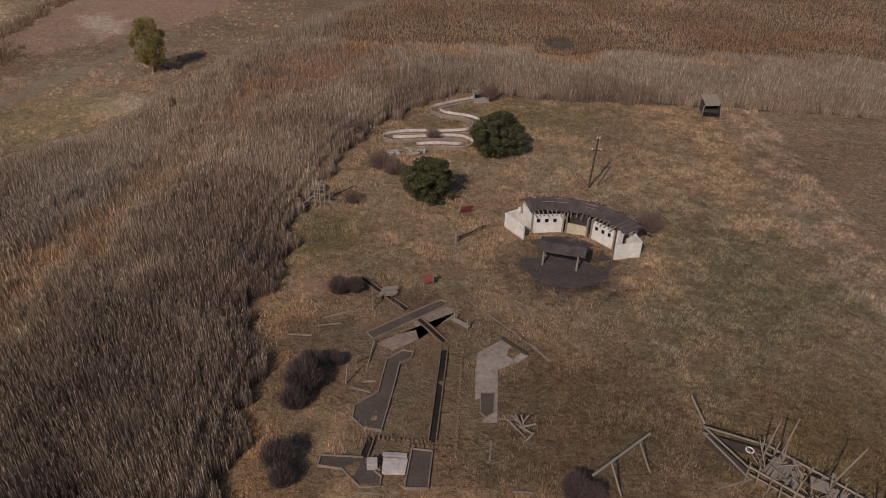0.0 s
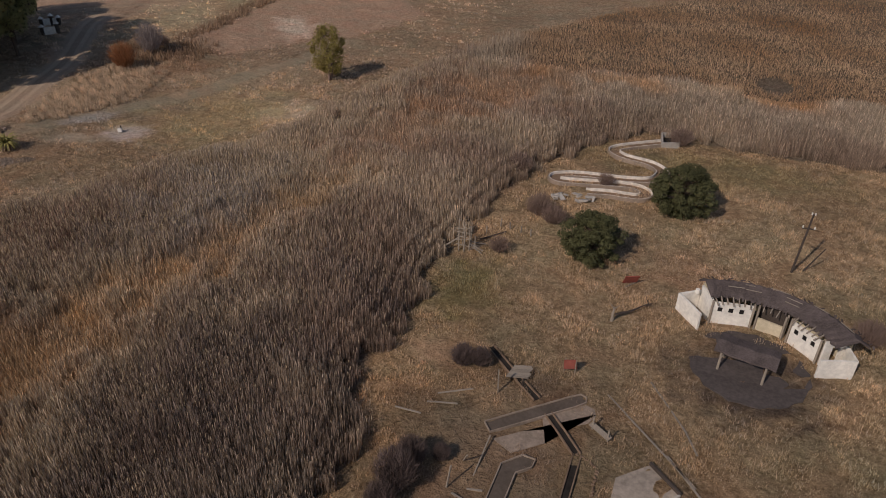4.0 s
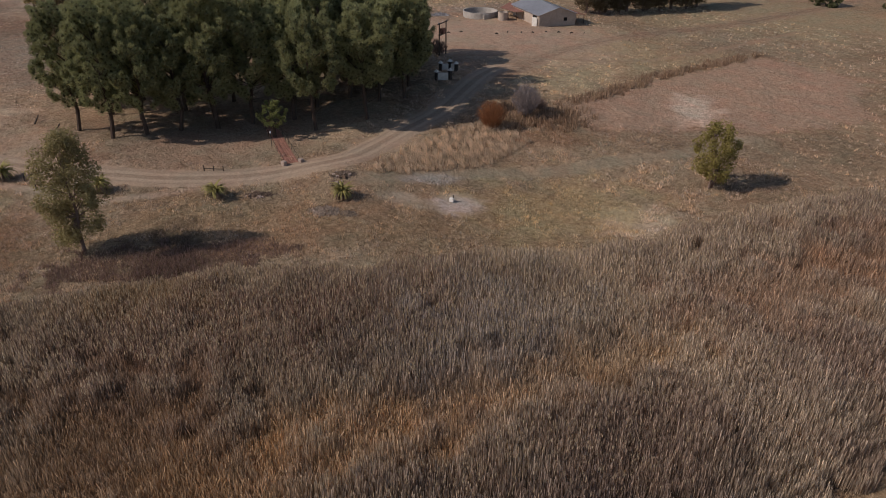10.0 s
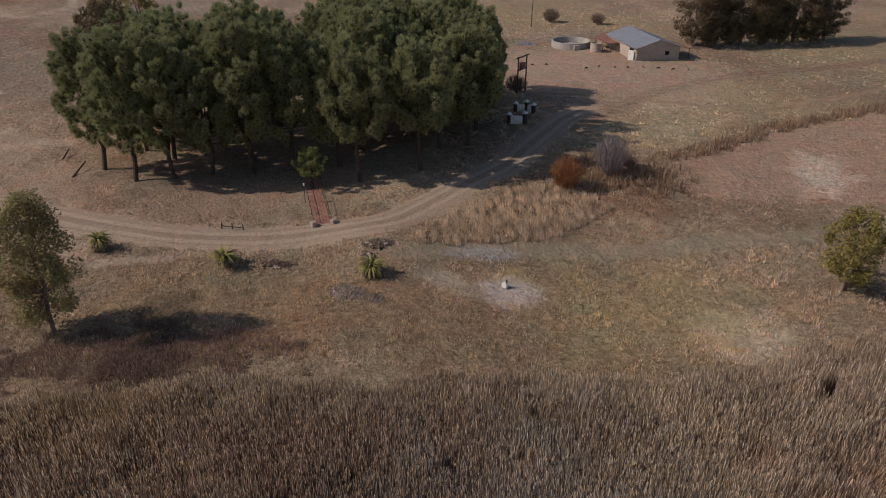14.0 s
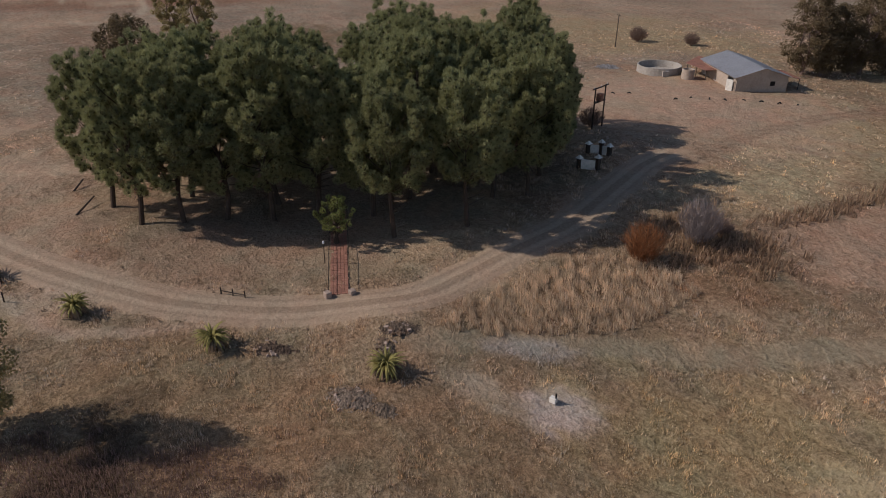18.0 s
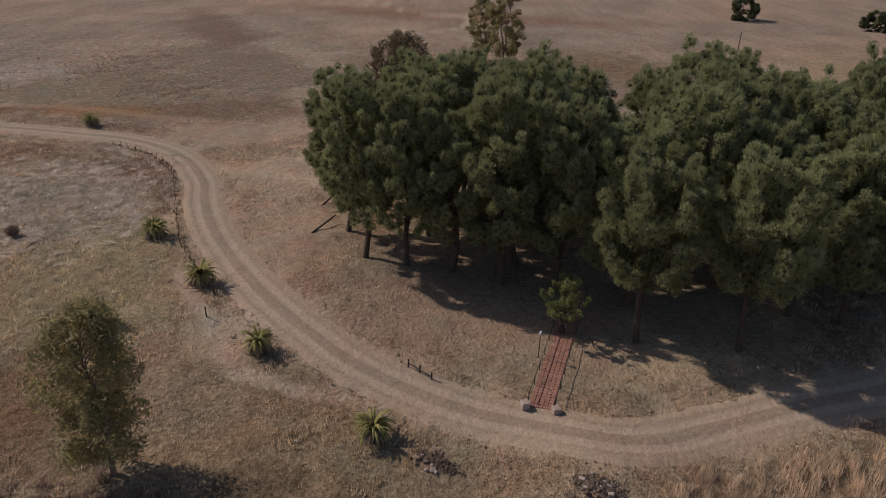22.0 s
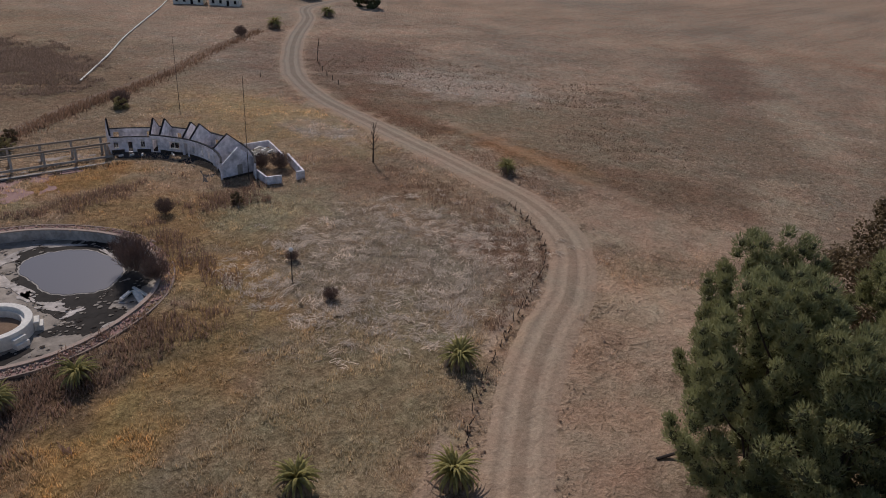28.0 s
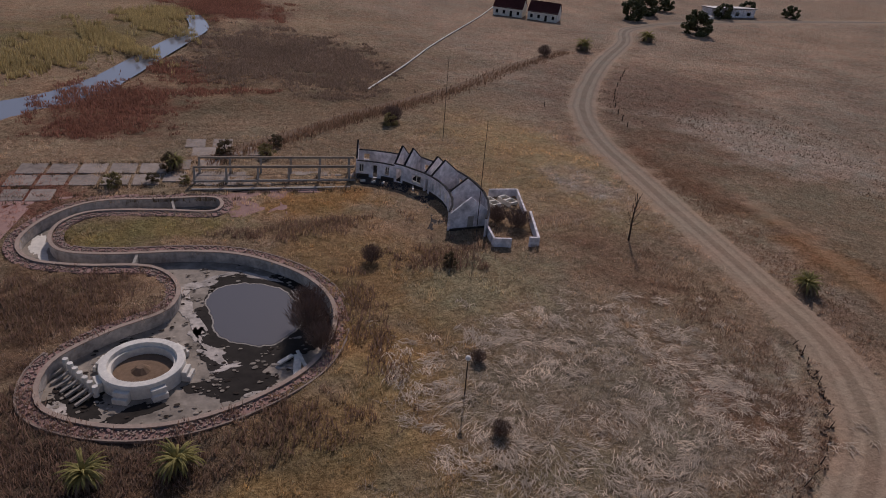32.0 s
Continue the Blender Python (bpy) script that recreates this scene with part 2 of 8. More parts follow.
M_REDSIGN = material("faded_red_board", (0.25, 0.075, 0.055), 0.8, 3, 0.3, 0.1, 0.6)
M_LAMPGLASS = material("white_lamp_globe", (0.8, 0.78, 0.74), 0.4, 3, 0.1, 0.0, 1.0)
M_WATER = bpy.data.materials.new("still_water")
M_WATER.use_nodes = True
_w = M_WATER.node_tree
_b = _w.nodes["Principled BSDF"]
_b.inputs["Base Color"].default_value, _b.inputs["Roughness"].default_value = (0.125, 0.12, 0.125, 1), 0.1
_b.inputs["IOR"].default_value, _b.inputs["Specular IOR Level"].default_value = 1.33, 0.8
_n, _bp = _w.nodes.new("ShaderNodeTexNoise"), _w.nodes.new("ShaderNodeBump")
_n.inputs["Scale"].default_value, _bp.inputs["Strength"].default_value, _bp.inputs["Distance"].default_value = 3.0, 0.08, 0.03
_w.links.new(_n.outputs[0], _bp.inputs["Height"]), _w.links.new(_bp.outputs[0], _b.inputs["Normal"])
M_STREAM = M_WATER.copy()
M_STREAM.name = "pale_stream_water"
# bluish base colour paints some of the sky's reflection
M_STREAM.node_tree.nodes["Principled BSDF"].inputs["Base Color"].default_value = (0.20, 0.215, 0.24, 1)


# ---- shapes ----
def part(name, bm, mat, parent=None, label=""):
    """One mesh object out of a bmesh, under a thing or a part."""
    me = bpy.data.meshes.new(name)
    bm.to_mesh(me)
    bm.free()
    me.materials.append(mat)
    ob = new(name, me)
    ob.parent = parent
    return tagged(ob, label) if label else ob


def np_mesh(name, verts, faces, mat, parent=None, tint=None, layer="tint"):
    """A large mesh from arrays; all faces have the same number of corners."""
    me = bpy.data.meshes.new(name)
    verts, faces = np.asarray(verts, np.float32), np.asarray(faces, np.int32)
    k = faces.shape[1]
    me.vertices.add(len(verts)), me.loops.add(faces.size), me.polygons.add(len(faces))
    me.vertices.foreach_set("co", verts.ravel())
    me.loops.foreach_set("vertex_index", faces.ravel())
    me.polygons.foreach_set("loop_start", np.arange(0, faces.size, k, dtype=np.int32))
    me.update(calc_edges=True)
    if tint is not None:
        col = me.color_attributes.new(layer, "FLOAT_COLOR", "POINT")
        tint = np.asarray(tint)
        col.data.foreach_set("color", (tint if tint.shape[1] == 4 else np.c_[tint, np.ones(len(verts))]).astype(np.float32).ravel())
    me.materials.append(mat)
    ob = new(name, me)
    ob.parent = parent
    return ob


def thing(name, at, label, category, group="", turn=0.0, kind=""):
    ob = new(name)
    ob.matrix_basis = pose(*at, 0, 0, turn)
    return tagged(ob, label, category, group, kind)


def add_box(bm, c, size, turn=0.0, tilt=(0, 0), bevel=0.0):
    """A box about its centre; turn about z in degrees; tilt about its own x and y."""
    m = pose(*c, tilt[0], tilt[1], turn) @ Matrix.Diagonal((*size, 1))
    made = bmesh.ops.create_cube(bm, size=1, matrix=m)["verts"]
    if bevel:
        edges = list({e for v in made for e in v.link_edges})
        bmesh.ops.bevel(bm, geom=edges, offset=bevel, segments=1, affect="EDGES")
    return bm


def box(c, size, turn=0.0, tilt=(0, 0), bevel=0.0):
    return add_box(bmesh.new(), c, size, turn, tilt, bevel)


def add_rod(bm, a, b, r0, r1=None, sides=6):
    """A tapered round bar from a to b."""
    a, b = Vector(a), Vector(b)
    m = Matrix.Translation((a + b) / 2) @ (b - a).to_track_quat("Z", "Y").to_matrix().to_4x4()
    bmesh.ops.create_cone(bm, cap_ends=True, segments=sides, radius1=r0, radius2=r0 if r1 is None else r1, depth=(b - a).length, matrix=m)
    return bm


def rod(a, b, r0, r1=None, sides=6):
    return add_rod(bmesh.new(), a, b, r0, r1, sides)


def beam(a, b, w, h):
    """A square bar from a to b."""
    a, b = Vector(a), Vector(b)
    bm = bmesh.new()
    m = Matrix.Translation((a + b) / 2) @ (b - a).to_track_quat("X", "Z").to_matrix().to_4x4() @ Matrix.Diagonal(((b - a).length, w, h, 1))
    bmesh.ops.create_cube(bm, size=1, matrix=m)
    return bm


def prism(points, z0, z1, bm=None):
    """A slab with the outline of the points (x, y), from z0 up to z1."""
    bm = bm or bmesh.new()
    low, top = [bm.verts.new((x, y, z0)) for x, y in points], [bm.verts.new((x, y, z1)) for x, y in points]
    n = len(points)
    for i in range(n):
        bm.faces.new((low[i], low[(i + 1) % n], top[(i + 1) % n], top[i]))
    bm.faces.new(top), bm.faces.new(low[::-1])
    bmesh.ops.recalc_face_normals(bm, faces=bm.faces)
    return bm


def curve_through(points, steps=6, closed=False):
    """A smooth line through control points (Catmull-Rom)."""
    p = [np.array(q, float) for q in points]
    n, out = len(p), []
    for i in range(n if closed else n - 1):
        a, b, c, d = ((p[(i + k) % n] for k in (-1, 0, 1, 2)) if closed else (p[max(i - 1, 0)], p[i], p[i + 1], p[min(i + 2, n - 1)]))
        for s in range(steps):
            u = s / steps
            out.append(0.5 * (2 * b + (c - a) * u + (2 * a - 5 * b + 4 * c - d) * u * u + (3 * b - a - 3 * c + d) * u**3))
    if not closed:
        out.append(p[-1])
    return np.array(out)


def sides_of(line, closed=False):
    """Unit normals to the left of a line."""
    t = (np.roll(line, -1, 0) - np.roll(line, 1, 0)) if closed else np.gradient(line, axis=0)
    t = t[:, :2] / np.linalg.norm(t[:, :2], axis=1)[:, None]
    return np.c_[-t[:, 1], t[:, 0]]


def inside(poly, x, y):
    """Which of the points lie in the polygon."""
    poly, hit = np.asarray(poly), np.zeros(np.shape(x), bool)
    for (x0, y0), (x1, y1) in zip(poly, np.roll(poly, -1, 0)):
        if y0 != y1:
            hit ^= ((y0 > y) != (y1 > y)) & (x < (x1 - x0) * (y - y0) / (y1 - y0) + x0)
    return hit


def off_line(line, x, y):
    """How far points lie from a line."""
    best = np.full(np.shape(x), 1e9)
    line = line[::3] if len(line) > 60 else line
    for (x0, y0), (x1, y1) in zip(line[:-1, :2], line[1:, :2]):
        dx, dy = x1 - x0, y1 - y0
        u = np.clip(((x - x0) * dx + (y - y0) * dy) / (dx * dx + dy * dy + 1e-9), 0, 1)
        best = np.minimum(best, np.hypot(x - x0 - u * dx, y - y0 - u * dy))
    return best


_waves = [(np.random.uniform(0, 6.28), np.random.uniform(0, 6.28), np.random.uniform(0, 6.28)) for _ in range(24)]


def wob(x, y, size, seed=0):
    """Smooth uneven values about 0, in about -1 to 1, of that size in metres."""
    out = 0.0
    for k in range(6):
        a, b, c = _waves[(seed * 5 + k) % 24]
        f = 6.28 / size * (0.6 + 0.22 * k)
        out = out + np.sin(f * (x * math.cos(a) + y * math.sin(a)) + b + 1.7 * np.sin(f * 0.6 * (y * math.cos(a) - x * math.sin(a)) + c))
    return out / 3.2


def bump_at(x, y, cx, cy, r, h):
    return h * np.exp(-((x - cx) ** 2 + (y - cy) ** 2) / (2 * r * r))


def land(x, y):
    """The lie of the land."""
    return (bump_at(x, y, -68, 100, 14, -2.1) + bump_at(x, y, -117, 122, 21, 2.0) + bump_at(x, y, -91, 82, 5, 0.8) + bump_at(x, y, -87, 70, 6.5, -0.8)
            + bump_at(x, y, -166, 0, 26, 1.2) + bump_at(x, y, -150, 175, 26, 1.3) + bump_at(x, y, -121, 60, 9, 0.6))


def lz(x, y):
    return float(land(x, y))


# ---- lines of the plan ----
ROAD = curve_through([(-118, 136), (-114.5, 128), (-108, 117.5), (-102.5, 108), (-100, 100), (-97, 92), (-94.5, 84.5), (-96, 77.5),
                      (-98.6, 70), (-103, 62), (-109, 55.3), (-115, 49.8), (-121.5, 44.8), (-129, 39.8), (-138, 35.2), (-147.4, 31.2), (-157, 23.8), (-162.5, 13.6),
                      (-164.6, 1), (-167, -14), (-170.5, -33), (-174.5, -53), (-184, -75), (-206, -106), (-232, -136), (-252, -161), (-300, -177), (-420, -190)], 8)
POOL = curve_through([(-91.2, 3.9), (-95, 7.2), (-100.2, 8.6), (-106, 7.5), (-112, 4), (-115.3, -1), (-116.3, -6.8), (-114.2, -12.6), (-109, -17.7), (-103, -19.8),
                      (-95, -20.6), (-90, -22.2), (-88.2, -25.6), (-88.9, -30), (-92.5, -32.6), (-100, -31.8), (-106.2, -30.6), (-106.6, -34.4), (-100, -35),
                      (-92.5, -35.3), (-87.8, -31.8), (-85.4, -26), (-87, -21.3), (-92, -18.9), (-99, -17.3), (-101.8, -13), (-100.8, -8.1), (-95.5, -5.1), (-91.4, -1.3)], 5, True)
TRACK = curve_through([(-112, 131), (-119.8, 149), (-124.4, 170), (-125, 185), (-122, 205), (-119.7, 232), (-118, 300)], 5)
STREAM = curve_through([(-62, -60), (-75, -78), (-84, -86), (-90, -97), (-97, -116), (-104, -135), (-109, -150), (-108, -168)], 6)
MARSH = [(-15, 18), (-15, 32), (-16, 39), (-16, 46), (-19.5, 52.5), (-18, 60), (-19.4, 69.6), (-18.6, 75), (-17, 88), (-12.6, 102), (-6.2, 111.5), (0.2, 117),
         (7, 115), (16, 114), (39, 113.5), (67, 112), (95, 104), (170, 96), (190, 230), (40, 232), (6, 217), (-12, 196), (-30, 165), (-42, 137), (-48, 117),
         (-51, 107), (-54, 95), (-61, 83), (-65, 70), (-73, 58), (-76, 49), (-79, 39), (-86, 18)]
RED_FIELD = [(-93, 131), (-92.8, 144), (-95, 158), (-95.5, 169), (-94.5, 196), (-72, 196), (-58, 170), (-64, 148), (-72, 140), (-77, 133), (-81.5, 126.5), (-87.5, 129)]
DRAIN = curve_through([(-87.5, 82.5), (-86.3, 86), (-85, 91), (-82.7, 95.8), (-79.5, 102.5), (-75, 110), (-71.8, 119), (-67.5, 128), (-64, 144)], 3)
BANK = [(-90.4, 86.4), (-93.4, 95), (-95.5, 106.4), (-92, 112), (-84.3, 114), (-82.2, 102), (-87.6, 86)]

LANES = [[(-7.7, 50.9), (-7.0, 50.0), (-1.2, 55.0), (-0.55, 55.7), (-0.6, 56.3), (-1.1, 56.5), (-1.8, 56.0)],
         [(-7.3, 40.1), (-7.3, 41.5), (-5.6, 43.2), (-5.4, 47.3), (-4.1, 48.6), (-3.1, 48.5), (-3.2, 47.7), (-4.2, 46.8), (-4.4, 43.3), (-4.8, 38.9), (-6.3, 39.1)],
         [(-9.0, 36.1), (-5.8, 36.1), (-5.7, 35.6), (-4.8, 34.9), (-4.2, 34.4), (-4.2, 33.5), (-5.6, 33.3), (-7.2, 34.9), (-9.1, 35.1)],
         [(-2.2, 37.2), (-0.6, 37.1), (-0.7, 33.6), (-2.4, 33.5)],
         [(2.6, 40.4), (2.5, 45.4), (2.7, 48.9), (4.9, 50.9), (7.1, 48.8), (6.2, 47.8), (4.5, 46.8), (4.4, 40.5)],
         [(-4.3, 36.2), (-2.4, 36.25), (-2.5, 34.8), (-4.2, 34.7)], [(-0.95, 50.0), (-1.35, 38.1), (1.2, 38.1), (1.2, 49)]]


def spot(x, y, cx, cy, rx, ry, turn=0.0, soft=0.45, rag=0.35, seed=0):
    """1 inside a ragged ellipse, 0 well outside."""
    a = math.radians(turn)
    u, v = ((x - cx) * math.cos(a) + (y - cy) * math.sin(a)) / rx, ((y - cy) * math.cos(a) - (x - cx) * math.sin(a)) / ry
    d = np.sqrt(u * u + v * v) + rag * wob(x, y, max(rx, ry) * 0.7, seed) + 0.15 * wob(x, y, 2.5, seed + 1)
    return np.clip((1 + soft - d) / (2 * soft), 0, 1)


# soil and grass colours, two of them darkened for shade: where, how large, what
SPOTS = [
    (-57, 106, 6, 4, 60, (0.50, 0.40, 0.325)), (-79.5, 85.3, 3.2, 1.6, 40, (0.40, 0.32, 0.25)), (-66, 100, 10, 14, -20, (0.40, 0.31, 0.185)), (-72, 80, 9, 6, 60, (0.33, 0.24, 0.155)), (-88, 60, 8, 12, 0, (0.34, 0.255, 0.165)),
    (-80, 68, 6, 9, 20, (0.36, 0.25, 0.16)), (-91, 122, 5, 5, 0, (0.24, 0.155, 0.10)), (-106, 140, 10, 12, 30, (0.50, 0.395, 0.26)), (-109, 160, 12, 16, 0, (0.52, 0.41, 0.27)),
    # near-black soil: the gum tree's shadow painted among low scrub
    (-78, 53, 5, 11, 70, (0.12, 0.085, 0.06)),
    (-140, 158, 26, 22, 20, (0.40, 0.285, 0.215)), (-125, 140, 12, 14, 20, (0.36, 0.265, 0.195)), (-158, 190, 22, 10, 60, (0.36, 0.255, 0.18)),                        # yard before the barn
    # (-122, 84): litter brown under the pines, darkened further for their shade
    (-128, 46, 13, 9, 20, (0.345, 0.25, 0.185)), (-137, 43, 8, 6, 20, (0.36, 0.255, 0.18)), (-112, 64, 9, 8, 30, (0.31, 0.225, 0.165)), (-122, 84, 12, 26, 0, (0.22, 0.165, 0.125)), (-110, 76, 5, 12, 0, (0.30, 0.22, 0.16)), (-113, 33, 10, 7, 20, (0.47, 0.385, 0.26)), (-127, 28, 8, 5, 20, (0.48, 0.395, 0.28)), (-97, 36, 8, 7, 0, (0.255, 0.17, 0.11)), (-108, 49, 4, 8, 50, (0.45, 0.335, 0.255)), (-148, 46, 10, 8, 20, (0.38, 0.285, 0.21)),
    (-142, 20, 11, 9, 20, (0.36, 0.31, 0.25)), (-133, 10, 15, 12, 0, (0.32, 0.27, 0.205)),                              # pale matted grass
    (-103, 20, 14, 5, 25, (0.42, 0.28, 0.12)), (-112, 14, 9, 6, 60, (0.31, 0.225, 0.12)), (-117, 29, 15, 9, 20, (0.32, 0.26, 0.165)), (-104, 46, 5, 4, 20, (0.34, 0.25, 0.17)), (-95, 12, 12, 7, 10, (0.15, 0.11, 0.085)),
    (-122, -12, 8, 16, 20, (0.32, 0.22, 0.115)), (-97, -26, 10, 3.5, 8, (0.27, 0.225, 0.10)), (-120, -32, 8, 4, 10, (0.36, 0.215, 0.09)),
    (-88, -11, 8, 8, 0, (0.19, 0.125, 0.08)), (-78, 8, 14, 12, 20, (0.16, 0.11, 0.08)), (-190, -45, 14, 22, 30, (0.22, 0.145, 0.10)), (-205, -75, 20, 10, 30, (0.24, 0.165, 0.12)), (-185, 20, 9, 20, 20, (0.24, 0.165, 0.115)), (-155, -40, 12, 22, 20, (0.36, 0.27, 0.16)), (-195, -10, 20, 26, 30, (0.28, 0.225, 0.16)),
    (-215, -45, 16, 12, 30, (0.36, 0.30, 0.24)), (-230, 15, 30, 28, 30, (0.27, 0.21, 0.155)), (-200, 60, 26, 18, 30, (0.33, 0.26, 0.20)),
    (-165, 75, 16, 14, 30, (0.36, 0.27, 0.19)), (-330, 60, 60, 12, 80, (0.28, 0.165, 0.115)), (-240, 100, 18, 20, 0, (0.24, 0.17, 0.11)),
    (-215, 190, 50, 30, 30, (0.40, 0.31, 0.20)), (-120, 240, 40, 30, 30, (0.40, 0.32, 0.21)), (-98, 170, 14, 30, 60, (0.40, 0.31, 0.20)),
    (-128, -78, 22, 10, 10, (0.27, 0.20, 0.135)), (-107, -76, 12, 5, 5, (0.22, 0.165, 0.11)), (-92, -80, 10, 13, 10, (0.19, 0.085, 0.06)), (-90, -66, 8, 5, 10, (0.19, 0.085, 0.06)),
    (-104, -102, 5, 14, 20, (0.21, 0.12, 0.08)), (-118, -182, 15, 22, 10, (0.18, 0.07, 0.055)), (-130, -112, 19, 30, 20, (0.175, 0.125, 0.09)), (-112, -100, 8, 14, 10, (0.23, 0.155, 0.10)),
    (-80, -135, 24, 16, 30, (0.25, 0.20, 0.10)), (-102, -165, 9, 12, 10, (0.27, 0.21, 0.10)),
    (-85, -40.5, 5, 8, 0, (0.24, 0.105, 0.08)), (-75, -36, 10, 7, 0, (0.24, 0.105, 0.08)),
    (-177, -32, 4, 24, 8, (0.21, 0.125, 0.08)), (-179, 0, 4, 12, 0, (0.30, 0.175, 0.095)), (-208, -45, 12, 20, 20, (0.46, 0.385, 0.325)), (-160, -32, 4, 9, 10, (0.40, 0.34, 0.29)), (-158, -52, 7, 16, 20, (0.42, 0.31, 0.18)), (-205, -85, 26, 18, 30, (0.25, 0.175, 0.135)),
    (-150, -8, 4, 10, 0, (0.27, 0.18, 0.125)), (-133, -6, 7, 6, 20, (0.33, 0.29, 0.19)), (-148, 20, 3.5, 7, 30, (0.27, 0.17, 0.115)), (-119, 4, 4, 12, 10, (0.40, 0.28, 0.14)),
    (-230, 60, 34, 7, 20, (0.27, 0.185, 0.135)), (-250, 20, 30, 6, 35, (0.42, 0.335, 0.255)), (-285, -15, 40, 9, 30, (0.24, 0.165, 0.125)), (-196, 36, 12, 4, 30, (0.42, 0.335, 0.25)), (-168, 26, 7, 10, 0, (0.36, 0.265, 0.195)),
    (-14.5, 68, 3.5, 5, 0, (0.22, 0.185, 0.095)), (-13, 58, 3.2, 1.8, 10, (0.38, 0.25, 0.16)), (-4, 46, 9, 13, 0, (0.185, 0.135, 0.095)), (0, 44, 2, 9, 0, (0.19, 0.135, 0.085)),
    (8, 106, 14, 5, 0, (0.27, 0.215, 0.12)), (28, 62, 12, 14, 0, (0.23, 0.20, 0.125)), (12, 40, 12, 10, 0, (0.20, 0.15, 0.095)), (32, 40, 8, 6, 0, (0.22, 0.16, 0.085)),
    (6, 76, 9, 7, 0, (0.40, 0.285, 0.19)), (19, 66, 6, 7, 0, (0.41, 0.30, 0.19)), (-2, 70, 7, 9, 0, (0.38, 0.28, 0.18)), (8, 88, 9, 6, 0, (0.39, 0.30, 0.195)), (7, 58, 6, 5, 0, (0.36, 0.265, 0.17)), (12, 63, 5.5, 5, 0, (0.10, 0.08, 0.07)),
]


# footpaths and old wheel tracks: line, half width, colour, strength
STRIPS = [(curve_through(p, 3), w, c, k) for p, w, c, k in (
    ([(-119.2, 39), (-114, 42.4), (-109, 46.4), (-102.3, 50.4), (-99.9, 55), (-98.8, 58.6), (-98.5, 63)], 1.0, (0.40, 0.31, 0.24), 0.85),
    ([(-152, 30), (-151, 37.7), (-150, 45), (-148, 52)], 2.2, (0.46, 0.345, 0.25), 0.7),
    ([(-420, 2), (-339, 39), (-329, 64), (-320, 90)], 1.6, (0.42, 0.34, 0.25), 0.7), ([(-290, 45), (-286, 50), (-300, 64), (-329, 66)], 1.8, (0.44, 0.36, 0.27), 0.7),
    ([(-182, -20), (-180, -3), (-176.4, 13), (-176, 24), (-174, 34), (-174, 42)], 1.6, (0.29, 0.195, 0.13), 0.3),
    ([(-157.5, 12), (-154, 19), (-149, 25), (-141, 28.8), (-131, 33)], 0.7, (0.43, 0.35, 0.28), 0.8),
    ([(-139, 127), (-128, 140), (-118, 152), (-108, 166), (-104, 190), (-104, 230)], 1.1, (0.30, 0.205, 0.14), 0.7))]


